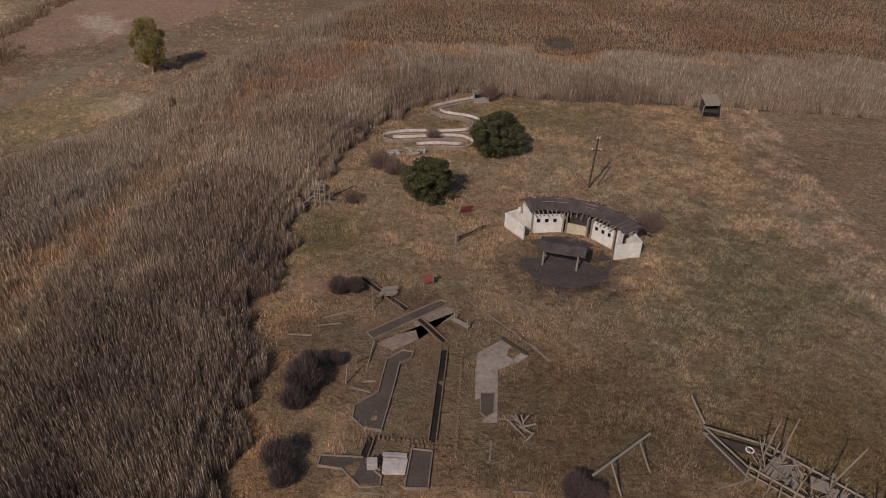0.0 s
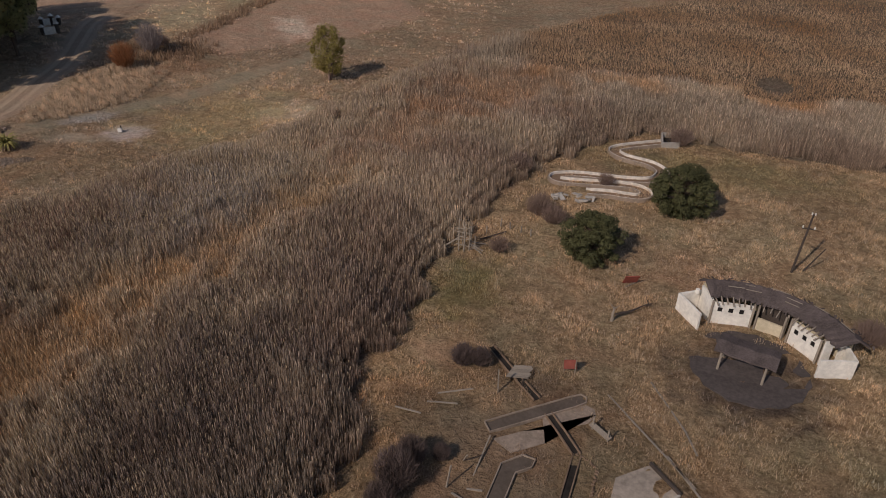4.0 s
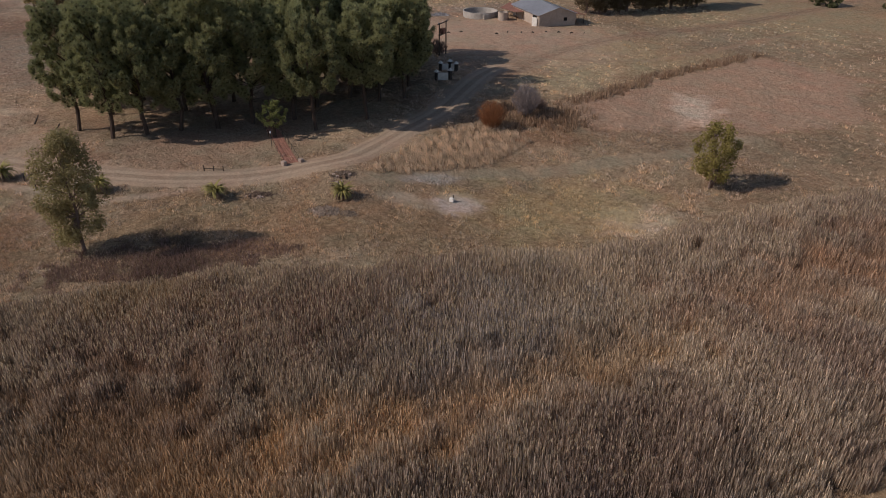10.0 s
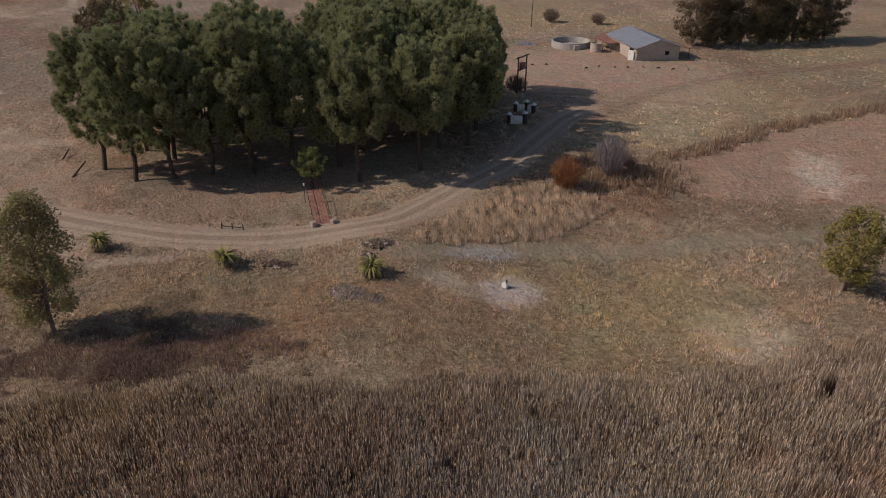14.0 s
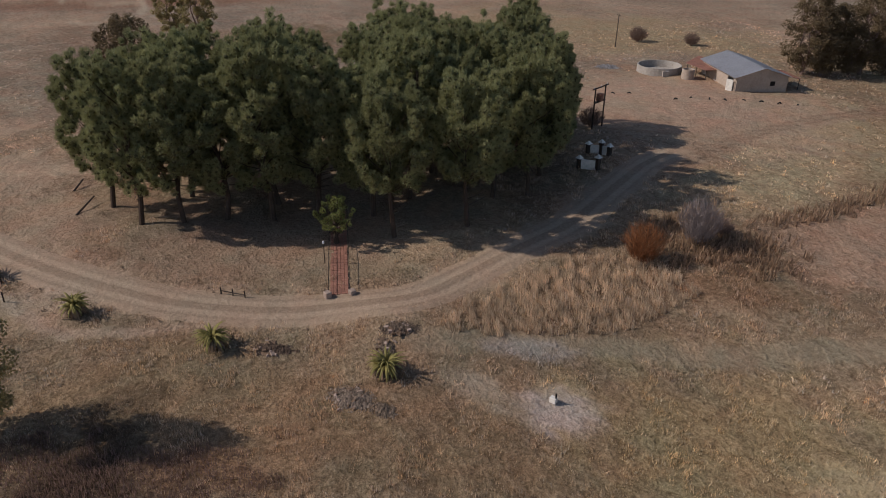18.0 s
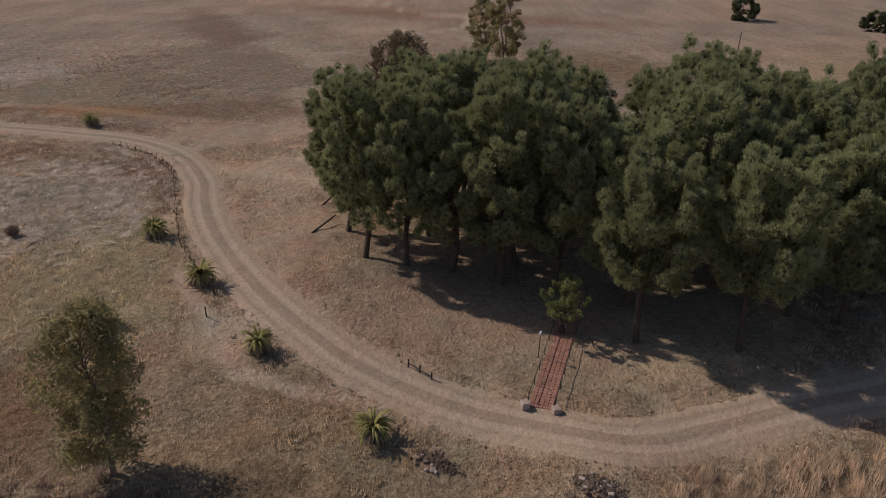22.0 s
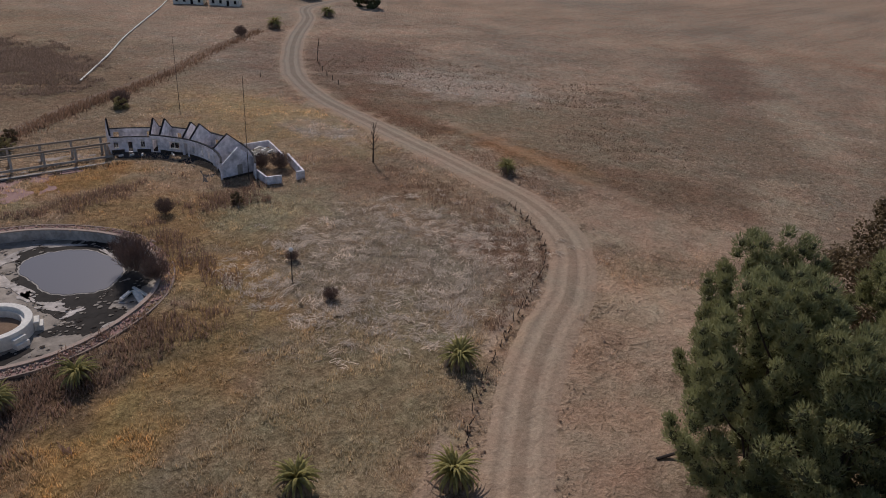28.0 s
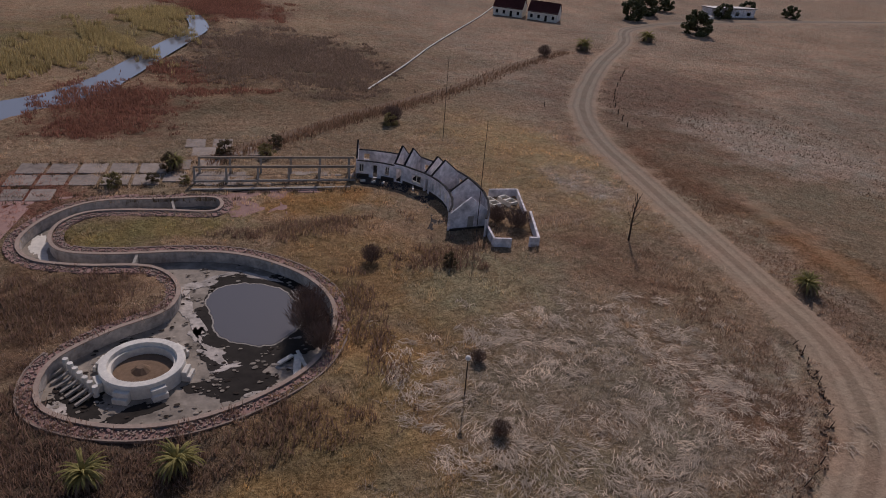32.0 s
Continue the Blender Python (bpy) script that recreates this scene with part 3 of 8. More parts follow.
def soil(x, y):
    """Colour of the ground."""
    base = np.array((0.365, 0.272, 0.187))
    k = 0.5 + 0.5 * np.clip(wob(x, y, 38, 1) + 0.4 * wob(x, y, 9, 2), -1, 1)
    col = base[None] * (0.84 + 0.30 * k[:, None]) * (1 + 0.10 * wob(x, y, 130, 3)[:, None] * np.array((1.0, 0.6, 0.3)))
    streak = np.clip(wob(x * 0.25 + y * 0.5, y - x * 0.2, 6, 3), 0, 1)[:, None] * 0.22
    col = col * (1 - streak) + np.array((0.20, 0.145, 0.10)) * streak
    west = np.clip((-150 - x + 10 * wob(x, y, 30, 2)) / 30, 0, 1)[:, None]
    col = col * (1 - west) + col * np.array((1.05, 1.08, 1.2)) * west
    near = (x < 40) & (x > -22) & (y < 120)
    col[near] *= (1.03, 1.0, 0.91)
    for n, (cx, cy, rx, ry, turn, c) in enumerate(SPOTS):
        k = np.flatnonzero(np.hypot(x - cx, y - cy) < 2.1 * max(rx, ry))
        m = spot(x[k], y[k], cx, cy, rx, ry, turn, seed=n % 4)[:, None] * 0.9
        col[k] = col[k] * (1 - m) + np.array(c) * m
    for dx, dy in ((0, 0), (2.2, 1.2), (-1.3, 2.4), (-1.9, -1.7)):
        m = inside(RED_FIELD, x + dx + 1.8 * wob(x, y, 8, 1), y + dy + 1.8 * wob(x, y, 8, 2))[:, None] * 0.36
        col = col * (1 - m) + np.array((0.415, 0.28, 0.205)) * m
    for cx, cy, rx, ry, turn, c in ((-79, 149, 4, 9, 35, (0.60, 0.47, 0.375)), (-75, 90.6, 2.6, 3.4, -20, (0.48, 0.395, 0.355)), (-84, 117, 9, 3, 50, (0.30, 0.20, 0.13))):
        m = spot(x, y, cx, cy, rx, ry, turn, 0.3, 0.3, 2)[:, None] * 0.9
        col = col * (1 - m) + np.array(c) * m
    m = np.clip((2.2 + 0.9 * wob(x, y, 6, 1) + 0.5 * wob(x, y, 2, 2) - off_line(DRAIN, x, y)) / 1.2, 0, 1)[:, None] * np.clip(1.35 - (y[:, None] - 84) / 70, 0.3, 0.85)
    col = col * (1 - m) + np.array((0.275, 0.228, 0.165)) * m
    # paler wet mud in the drain, with a puddle's sheen put into the colour
    m = spot(x, y, -83.1, 92.2, 1.6, 4.2, -25, 0.25, 0.25, 1)[:, None]
    col = col * (1 - m) + np.array((0.345, 0.305, 0.27)) * m
    for line_, wide, c, much in STRIPS:
        m = np.clip((wide * (1 + 0.3 * wob(x, y, 5, 2)) - off_line(line_, x, y)) / (0.6 * wide), 0, 1)[:, None] * much
        col = col * (1 - m) + np.array(c) * m
    d = off_line(ROAD, x, y)
    m = np.clip((5.2 + 1.3 * wob(x, y, 7, 2) - d) / 3.0, 0, 1)[:, None] * 0.75
    col = col * (1 - m) + np.array((0.37, 0.275, 0.20)) * m
    d = off_line(TRACK, x, y)
    m = np.clip((4.0 + wob(x, y, 7, 1) - d) / 1.5, 0, 1)[:, None] * 0.7
    col = col * (1 - m) + np.array((0.40, 0.29, 0.21)) * m
    m = np.clip((1.0 - np.abs(d - 0.9)) / 0.8, 0, 1)[:, None] * 0.6
    col = col * (1 - m) + np.array((0.24, 0.17, 0.125)) * m
    col = col * np.array((1.09, 1.07, 1.06))
    m = inside(MARSH, x, y)[:, None] * 1.0
    return col * (1 - m) + np.array((0.20, 0.155, 0.118)) * m


def turf(x, y):
    """1 on grassy ground, 0 on bare soil."""
    bare = np.clip((4.4 + 1.3 * wob(x, y, 7, 2) - off_line(ROAD, x, y)) / 2.0, 0, 1)
    bare = np.maximum(bare, np.clip((2.2 - off_line(DRAIN, x, y)) / 1.0, 0, 1) * 0.7)
    bare = np.maximum(bare, inside(RED_FIELD, x + 1.8 * wob(x, y, 8, 1), y + 1.8 * wob(x, y, 8, 2)) * 0.5)
    for line_, wide, c, much in STRIPS:
        bare = np.maximum(bare, np.clip((1.2 * wide - off_line(line_, x, y)) / (0.5 * wide), 0, 1) * 0.8)
    for cx, cy, rx, ry in ((-75.5, 90.5, 3.4, 4.2), (-79.5, 85.5, 2.6, 1.8), (-57, 106, 5, 4), (-128, 46, 12, 9), (-118, 82, 18, 24), (-150, 42, 9, 8), (-140, 160, 28, 26), (-107, 50, 4.5, 6), (-168, 27, 7, 10), (-14, 58, 3, 2), (-4, 45, 8, 11)):
        d = np.sqrt(((x - cx) / rx) ** 2 + ((y - cy) / ry) ** 2) + 0.25 * wob(x, y, 4, 3)
        bare = np.maximum(bare, np.clip((1.2 - d) / 0.35, 0, 1) * 0.75)
    return 1 - bare


def spread(core0, core1, step, reach):
    """Grid lines, even in the core and wider outside."""
    core = np.arange(core0, core1 + step / 2, step)
    out, d, e = [], step, 0.0
    while e < reach:
        d *= 1.16
        e += d
        out.append(e)
    out = np.array(out)
    return np.r_[core0 - out[::-1], core, core1 + out]


gx, gy = spread(-262, 62, 0.95, 2600), spread(-130, 236, 0.95, 2600)
X, Y = np.meshgrid(gx, gy)
xf, yf = X.ravel(), Y.ravel()
zf = land(xf, yf) + (0.07 * wob(xf, yf, 3.1, 1) + 0.10 * wob(xf, yf, 11, 2)) * np.clip((off_line(DRAIN, xf, yf) - 1.5) / 3, 0.1, 1)
pool_in = inside(POOL, xf, yf)
for dx, dy in ((0.9, 0), (-0.9, 0), (0, 0.9), (0, -0.9)):
    pool_in |= inside(POOL, xf + dx, yf + dy)
zf[pool_in] = -2.4
d_stream = off_line(STREAM, xf, yf)
zf -= 1.2 * np.clip((6 - d_stream) / 4, 0, 1)
d_road = off_line(ROAD, xf, yf)
zf = np.where(d_road < 3.6, land(xf, yf) - 0.08, zf)
nx, ny = len(gx), len(gy)
i = (np.arange(ny - 1)[:, None] * nx + np.arange(nx - 1)[None]).ravel()
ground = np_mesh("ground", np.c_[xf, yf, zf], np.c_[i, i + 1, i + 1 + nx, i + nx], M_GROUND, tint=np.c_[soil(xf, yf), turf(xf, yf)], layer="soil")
ground.data.polygons.foreach_set("use_smooth", np.ones(len(i), bool))
tagged(ground, "dry winter grassland with bare reddish earth patches", "ground", kind="structure")

# ---- dirt road with two wheel ruts ----
line = ROAD
side = sides_of(line)
across = np.array((-2.9, -2.15, -1.7, -1.3, -0.75, -0.45, 0.45, 0.75, 1.3, 1.7, 2.15, 2.9))
dip = np.array((-0.10, 0.03, 0.04, -0.01, -0.01, 0.04, 0.04, -0.01, -0.01, 0.04, 0.03, -0.10))
rut = np.array((0.5, 0.75, 0.45, 1.0, 1.0, 0.30, 0.30, 1.0, 1.0, 0.45, 0.75, 0.5))
fine = curve_through(line, 4)
side = sides_of(fine)
wav = 0.25 * wob(fine[:, 0], fine[:, 1], 9, 1) + 0.5 * wob(fine[:, 0], fine[:, 1], 26, 2)
vx = fine[:, 0:1] + side[:, 0:1] * (across[None] * (1 + 0.1 * wav[:, None]) + 0.12 * wav[:, None])
vy = fine[:, 1:2] + side[:, 1:2] * (across[None] * (1 + 0.1 * wav[:, None]) + 0.12 * wav[:, None])
vz = land(vx, vy) + dip[None] + 0.015 * wob(vx, vy, 2.3, 2)
n, m = vx.shape
i = (np.arange(n - 1)[:, None] * m + np.arange(m - 1)[None]).ravel()
u = np.clip(rut[None] + 0.10 * wob(vx, vy, 7, 3), 0, 1)[..., None]
tone = np.array((0.265, 0.195, 0.14)) * (1 - u) + np.array((0.415, 0.315, 0.23)) * u
tone = tone * np.where(vy[..., None] < 0, np.interp(vy, (-60, 10), (0.0, 1.0))[..., None] * np.array((0.22, 0.16, 0.10)) + np.array((0.78, 0.84, 0.90)), 1.0)
for k in (0, -1):
    tone[:, k] = soil(vx[:, k], vy[:, k])
    tone[:, 1 if k == 0 else -2] = 0.4 * tone[:, 1 if k == 0 else -2] + 0.6 * tone[:, k]
road = np_mesh("road", np.c_[vx.ravel(), vy.ravel(), vz.ravel()], np.c_[i, i + m, i + 1 + m, i + 1], M_ROAD, tint=np.c_[tone.reshape(-1, 3), np.zeros(tone.size // 3)], layer="soil")
road.data.polygons.foreach_set("use_smooth", np.ones(len(i), bool))
tagged(road, "pale compacted dirt road with two wheel ruts", "road", kind="structure")


# ---- reeds and grass ----
def blades(name, x, y, height, width, tint, mat, lean=0.12, top=0.55, label="", category="", seed=1, plume=0.0, heads=0.0):
    """Upright blades with their own lean and turn; with top 0 they run to a point; heads: the share that is broad above and thin below."""
    r = np.random.default_rng(seed)
    n = len(x)
    a, l, d = r.uniform(0, 6.283, n), np.abs(r.normal(0, lean, n)) * height, r.uniform(0, 6.283, n)
    z = land(x, y) - 0.05
    cx, cy = np.cos(a) * width / 2, np.sin(a) * width / 2
    tx, ty = x + np.cos(d) * l, y + np.sin(d) * l
    k = 4 if top else 3
    v = [np.c_[x - cx, y - cy, z], np.c_[x + cx, y + cy, z], np.c_[tx + cx * top, ty + cy * top, z + height], np.c_[tx - cx * top, ty - cy * top, z + height]][:k]
    v = np.stack(v, 1)
    if heads:
        f = np.flatnonzero(r.uniform(0, 1, n) < heads)
        off = np.c_[cx, cy, np.zeros(n)][f]
        tip, foot = v[f, 2].copy(), (v[f, 0] + v[f, 1]) / 2
        v[f, 0], v[f, 1], v[f, 2] = tip + off, tip - off - (0, 0, 0.12), foot + (tip - foot) * 0.45
    t = np.repeat(tint[:, None], k, 1)
    if plume:
        t[:, 2:] = t[:, 2:] * (1 + plume * r.uniform(0, 1, n)[:, None, None])
    f = np.arange(k * n).reshape(n, k)
    ob = np_mesh(name, v.reshape(-1, 3), f, mat, tint=t.reshape(-1, 3))
    return tagged(ob, label, category, kind="stuff")


def scatter(n, x0, x1, y0, y1, seed):
    r = np.random.default_rng(seed)
    return r.uniform(x0, x1, n), r.uniform(y0, y1, n), r


def reed_colour(x, y, r):
    """Grey-brown reeds with russet and pale drifts."""
    n = len(x)
    low = np.zeros(n)
    col = np.tile((0.39, 0.285, 0.21), (n, 1))
    pale = np.clip(0.5 + 0.6 * wob(x, y, 34, 2) + 0.3 * wob(x, y, 9, 1), 0, 1)[:, None]
    col = col * (1 - pale) + np.array((0.52, 0.41, 0.295)) * pale
    for cx, cy, rx, ry, turn, c in ((-44, 43, 4, 12, -8, (0.70, 0.47, 0.26)), (-41.5, 62, 3.4, 12, -12, (0.70, 0.47, 0.26)), (-38, 78, 3, 9, -15, (0.56, 0.40, 0.235)),
                                    (-52, 38, 8, 9, 0, (0.52, 0.34, 0.19)), (-33, 104, 5, 12, -20, (0.50, 0.335, 0.215)), (-26, 122, 8, 12, -40, (0.50, 0.31, 0.18)),
                                    (-64, 55, 7, 14, -30, (0.30, 0.19, 0.135)), (-72, 48, 4, 6, -20, (0.42, 0.29, 0.155)), (-26, 44, 9, 15, 0, (0.26, 0.19, 0.155)), (-47, 72, 7, 9, 0, (0.40, 0.345, 0.30)),
                                    (0, 125, 14, 6, 0, (0.46, 0.37, 0.275)), (45, 123, 34, 7, 0, (0.46, 0.37, 0.27))):
        w = spot(x, y, cx, cy, rx, ry, turn, rag=0.55, soft=0.6, seed=1)
        if c[0] > 0.48 and y.max() < 137 and x.min() < 0:
            low = np.maximum(low, w)
        m = w[:, None] * r.uniform(0.35, 1, n)[:, None]
        col = col * (1 - m) + np.array(c) * m
    far = np.clip((y - 132 + 8 * wob(x, y, 25, 3)) / 8, 0, 1)[:, None] * np.clip((x + 32 + 8 * wob(x, y, 30, 1)) / 12, 0, 1)[:, None]
    ochre = np.array((0.56, 0.36, 0.205)) * (1 + 0.25 * wob(x, y, 40, 2)[:, None] * np.array((0.6, 0.9, 1.2)))
    col = col * (1 - far) + ochre * far
    col = col * np.interp(x, (-60, -38, -18), (0.80, 0.86, 0.84))[:, None] * np.interp(y, (25, 80), (0.82, 1.0))[:, None]
    return col * np.where(r.uniform(0, 1, n) < 0.3, r.uniform(1.05, 1.45, n), r.uniform(0.68, 1.0, n))[:, None], far[:, 0], low


x, y, r = scatter(1450000, -88, 12, 18, 136, 11)
keep = inside(MARSH, x + 1.2 * wob(x, y, 6, 1), y + 1.2 * wob(x, y, 6, 2))
x, y = x[keep], y[keep]
keep = wob(x, y, 7, 3) + 0.5 * wob(x, y, 3, 1) < 1.35
x, y = x[keep], y[keep]
col, far, low = reed_colour(x, y, r)
h = (2.55 + 0.35 * wob(x, y, 14, 2) + 0.10 * wob(x, y, 4, 3)) * r.uniform(0.74, 1.06, len(x)) * (1 - 0.42 * low)
for reach, cut in ((1.2, 0.72), (2.6, 0.8), (4.4, 0.88)):
    h *= np.where(inside(MARSH, x + reach, y) & inside(MARSH, x - reach, y) & inside(MARSH, x, y + reach) & inside(MARSH, x, y - reach), 1.0, cut)
blades("reed_bed", x, y, h * 1.08, r.uniform(0.035, 0.07, len(x)), col, M_BLADE, 0.045 + 0.22 * low, 0, "tall dry grey-brown and russet reeds in a marsh", "reeds", 12, 0.35, 0.3)
k = np.flatnonzero(r.uniform(0, 1, len(x)) < 0.16)
blades("reed_stems", x[k], y[k], h[k] * 1.16, r.uniform(0.03, 0.055, len(k)), col[k] * r.uniform(1.25, 1.9, len(k))[:, None], M_BLADE, 0.035 + 0.25 * low[k], 0.8, "pale bleached stems standing among the reeds", "reeds", 17, 0.2)
k = np.flatnonzero((low < 0.25) & (r.uniform(0, 1, len(x)) < np.clip((-20 - x) / 130, 0.02, 0.20)))
pz = h[k] * 1.0 + land(x[k], y[k])
a = r.uniform(0, 6.283, len(k))
ca, sa, hh = np.cos(a) * 0.045, np.sin(a) * 0.045, r.uniform(0.16, 0.34, len(k))
lx, ly = x[k] + r.normal(0, 0.1, len(k)), y[k] + r.normal(0, 0.1, len(k))
v = np.stack([np.c_[lx, ly, pz - 0.25], np.c_[lx + ca, ly + sa, pz], np.c_[lx + ca, ly + sa, pz + hh * 0.2], np.c_[lx, ly, pz + hh]], 1)
v[:, 3, :2] -= np.c_[ca, sa]
plumes = np_mesh("reed_plumes", v.reshape(-1, 3), np.arange(4 * len(k)).reshape(-1, 4), M_BLADE, tint=np.repeat(np.array((0.56, 0.44, 0.285)) * r.uniform(0.7, 1.25, len(k))[:, None], 4, 0))
tagged(plumes, "pale feathery seed plumes on the reeds", "reeds", kind="stuff")
x, y, r = scatter(330000, 12, 98, 98, 136, 15)
keep = inside(MARSH, x, y + 1.2 * wob(x, y, 6, 2))
x, y = x[keep], y[keep]
col, far, low = reed_colour(x, y, r)
h = (2.7 + 0.35 * wob(x, y, 14, 2)) * r.uniform(0.74, 1.06, len(x)) * (1 - 0.5 * far)
for reach, cut in ((1.2, 0.72), (2.6, 0.8), (4.4, 0.88)):
    h *= np.where(inside(MARSH, x, y - reach), 1.0, cut)
blades("reed_front", x, y, h, r.uniform(0.045, 0.085, len(x)), col, M_BLADE, 0.06, 0, "dense pale reeds along the edge of the lawn", "reeds", 16, 0.35, 0.3)
k = np.flatnonzero(r.uniform(0, 1, len(x)) < 0.16)
blades("reed_stems", x[k], y[k], h[k] * 1.1, r.uniform(0.035, 0.06, len(k)), col[k] * r.uniform(1.25, 1.9, len(k))[:, None], M_BLADE, 0.035, 0.8, "pale bleached stems at the edge of the lawn", "reeds", 18, 0.2)
x, y, r = scatter(470000, -60, 190, 100, 235, 13)
keep = inside(MARSH, x, y) & ~((x < 12) & (y < 136)) & ~((x >= 12) & (x < 98) & (y < 136)) & (r.uniform(0, 1, len(x)) < np.clip(1.5 - (np.hypot(x, y) - 110) / 110, 0.25, 1)) & (np.hypot(x - 18, (y - 146) * 0.6) > 3)
x, y = x[keep], y[keep]
col, far, low = reed_colour(x, y, r)
h = (2.5 + 0.4 * wob(x, y, 14, 2)) * (1 - 0.6 * far) * r.uniform(0.55, 1.1, len(x))
for reach, cut in ((1.5, 0.62), (3.5, 0.75), (6, 0.86)):
    h *= np.where(inside(MARSH, x, y - reach), 1.0, cut)
blades("far_reed_bed", x, y, h, r.uniform(0.055, 0.11, len(x)), col, M_BLADE, 0.10, 0, "pale reeds fronting a russet marsh meadow", "reeds", 14, 0.4, 0.5)


def grass(name, n, x0, x1, y0, y1, tall, wide, seed, label, thin=0.15, patch=7.0, avoid=()):
    """Tufts of seven slender blades that lean the same way."""
    x, y, r = scatter(n // 7, x0, x1, y0, y1, seed)
    keep = wob(x, y, patch, 1) + 0.7 * wob(x, y, 2.2, 2) + r.normal(0, 0.35, len(x)) > thin
    keep &= ~inside(MARSH, x, y) & (off_line(ROAD, x, y) > 3.3 + 1.2 * wob(x, y, 5, 1)) & ~inside(POOL, x, y) & ~inside(RED_FIELD, x + 2 * wob(x, y, 8, 1), y) & (off_line(DRAIN, x, y) > 2.0 + 0.9 * wob(x, y, 3, 1)) & (off_line(TRACK, x, y) > 3.4)
    for line_, width, c, much in STRIPS:
        keep &= off_line(line_, x, y) > width * 0.9
    for lane_ in LANES if x1 > 0 else ():
        keep &= ~inside(lane_, x, y)
    for cx, cy, rx, ry in avoid:
        keep &= ((x - cx) / rx) ** 2 + ((y - cy) / ry) ** 2 > 1 + 0.3 * wob(x, y, 4, 3)
    x, y = x[keep], y[keep]
    base = soil(x, y) * (1.62 * r.uniform(0.7, 1.32, len(x)))[:, None] * (1 + 0.06 * r.normal(0, 1, len(x))[:, None] * np.array((1.0, 0.2, -1.0)))
    size = r.uniform(0.3, 1.0, len(x)) ** 2
    h0 = tall * (1 + 0.4 * wob(x, y, 9, 2)) * (0.6 + 0.8 * size)
    x, y, size, h0, base = (np.repeat(a, 7, 0) for a in (x, y, size, h0, base))
    k = len(x)
    x, y = x + r.normal(0, 0.17, k) * (0.5 + size), y + r.normal(0, 0.17, k) * (0.5 + size)
    return blades(name, x, y, np.maximum(h0 * r.uniform(0.55, 1.15, k), 0.08), wide * r.uniform(0.6, 1.4, k), base * r.uniform(0.85, 1.18, k)[:, None], M_BLADE, 0.33, 0, label, "grass", seed + 1, 0.2)


BARE = ((-75.5, 90.5, 3.4, 4.2), (-79.5, 85.5, 2.4, 1.6), (-128, 46, 12, 9), (-118, 82, 18, 24), (-150, 42, 9, 8), (-112, 60, 8, 9), (-107, 50, 4.5, 6), (-168, 27, 7, 10), (-140, 160, 28, 26), (-14, 58, 3, 2), (12, 64, 5.3, 5.3), (-7.6, 46, 2.2, 6), (0.4, 43, 1.2, 7), (-3.5, 35, 6, 2.4), (3.2, 38.5, 2.2, 3), (-3, 52, 4.5, 3))
grass("golf_grass", 420000, -20, 48, 26, 114, 0.40, 0.04, 21, "long dry straw-coloured grass over old garden ground", -0.15, avoid=BARE)
grass("meadow_grass", 430000, -125, -45, 18, 135, 0.36, 0.06, 23, "short dry tussocky grass on the bank", 0.0, avoid=BARE)
grass("park_grass", 400000, -170, -70, -60, 42, 0.38, 0.055, 25, "matted dry yellow grass beside the road", 0.0, avoid=BARE)
grass("plain_grass", 240000, -262, -150, -130, 110, 0.22, 0.08, 27, "sparse dry grass on the open plain", 0.25, avoid=BARE)
grass("north_grass", 150000, -220, -40, 110, 240, 0.40, 0.13, 29, "dry tussocks beyond the bare field", 0.15, avoid=BARE)
# tall pale tussocks in rows on the bank below the road
x, y, r = scatter(60000, -97, -80, 84, 116, 31)
keep = inside(BANK, x + 0.8 * wob(x, y, 4, 1), y + 0.8 * wob(x, y, 4, 2)) & (wob(x * 0.5, y * 1.8, 2.6, 2) + r.normal(0, 0.25, len(x)) > -0.05) & (off_line(ROAD, x, y) > 2.6)
x, y = x[keep], y[keep]
tone = np.array((0.60, 0.465, 0.325)) * (1 + 0.25 * wob(x, y, 3, 3) + r.normal(0, 0.14, len(x)))[:, None]
blades("bank_tussocks", x, y, r.uniform(0.5, 1.15, len(x)), r.uniform(0.04, 0.08, len(x)), tone, M_BLADE, 0.22, 0, "tall pale tussock grass in rows on a bank", "grass", 32, 0.35)


# ---- trees ----
def leaves(centres, radii, per, size, seed, flat=0.75, shape=1.0, up=0.35):
    """Many small leaves, set about the shells of clumps and turned outwards."""
    r = np.random.default_rng(seed)
    c, k = np.repeat(centres, per, 0), np.repeat(radii, per)
    d = r.normal(size=(len(c), 3))
    d /= np.linalg.norm(d, axis=1)[:, None]
    rad = k * r.uniform(0.45, 1.05, len(c)) ** 0.6
    p = c + d * rad[:, None] * (1, 1, flat)
    nrm = d + r.normal(0, 0.5, (len(c), 3)) + (0, 0, up)
    nrm /= np.linalg.norm(nrm, axis=1)[:, None]
    t = np.cross(nrm, r.normal(size=(len(c), 3)))
    t /= np.linalg.norm(t, axis=1)[:, None] + 1e-9
    b = np.cross(nrm, t)
    s = (size * r.uniform(0.6, 1.4, len(c)))[:, None]
    v = np.stack([p - t * s, p - b * s * 0.55 * shape, p + t * s, p + b * s * 0.55 * shape], 1)
    return v.reshape(-1, 3), np.arange(4 * len(c)).reshape(-1, 4)


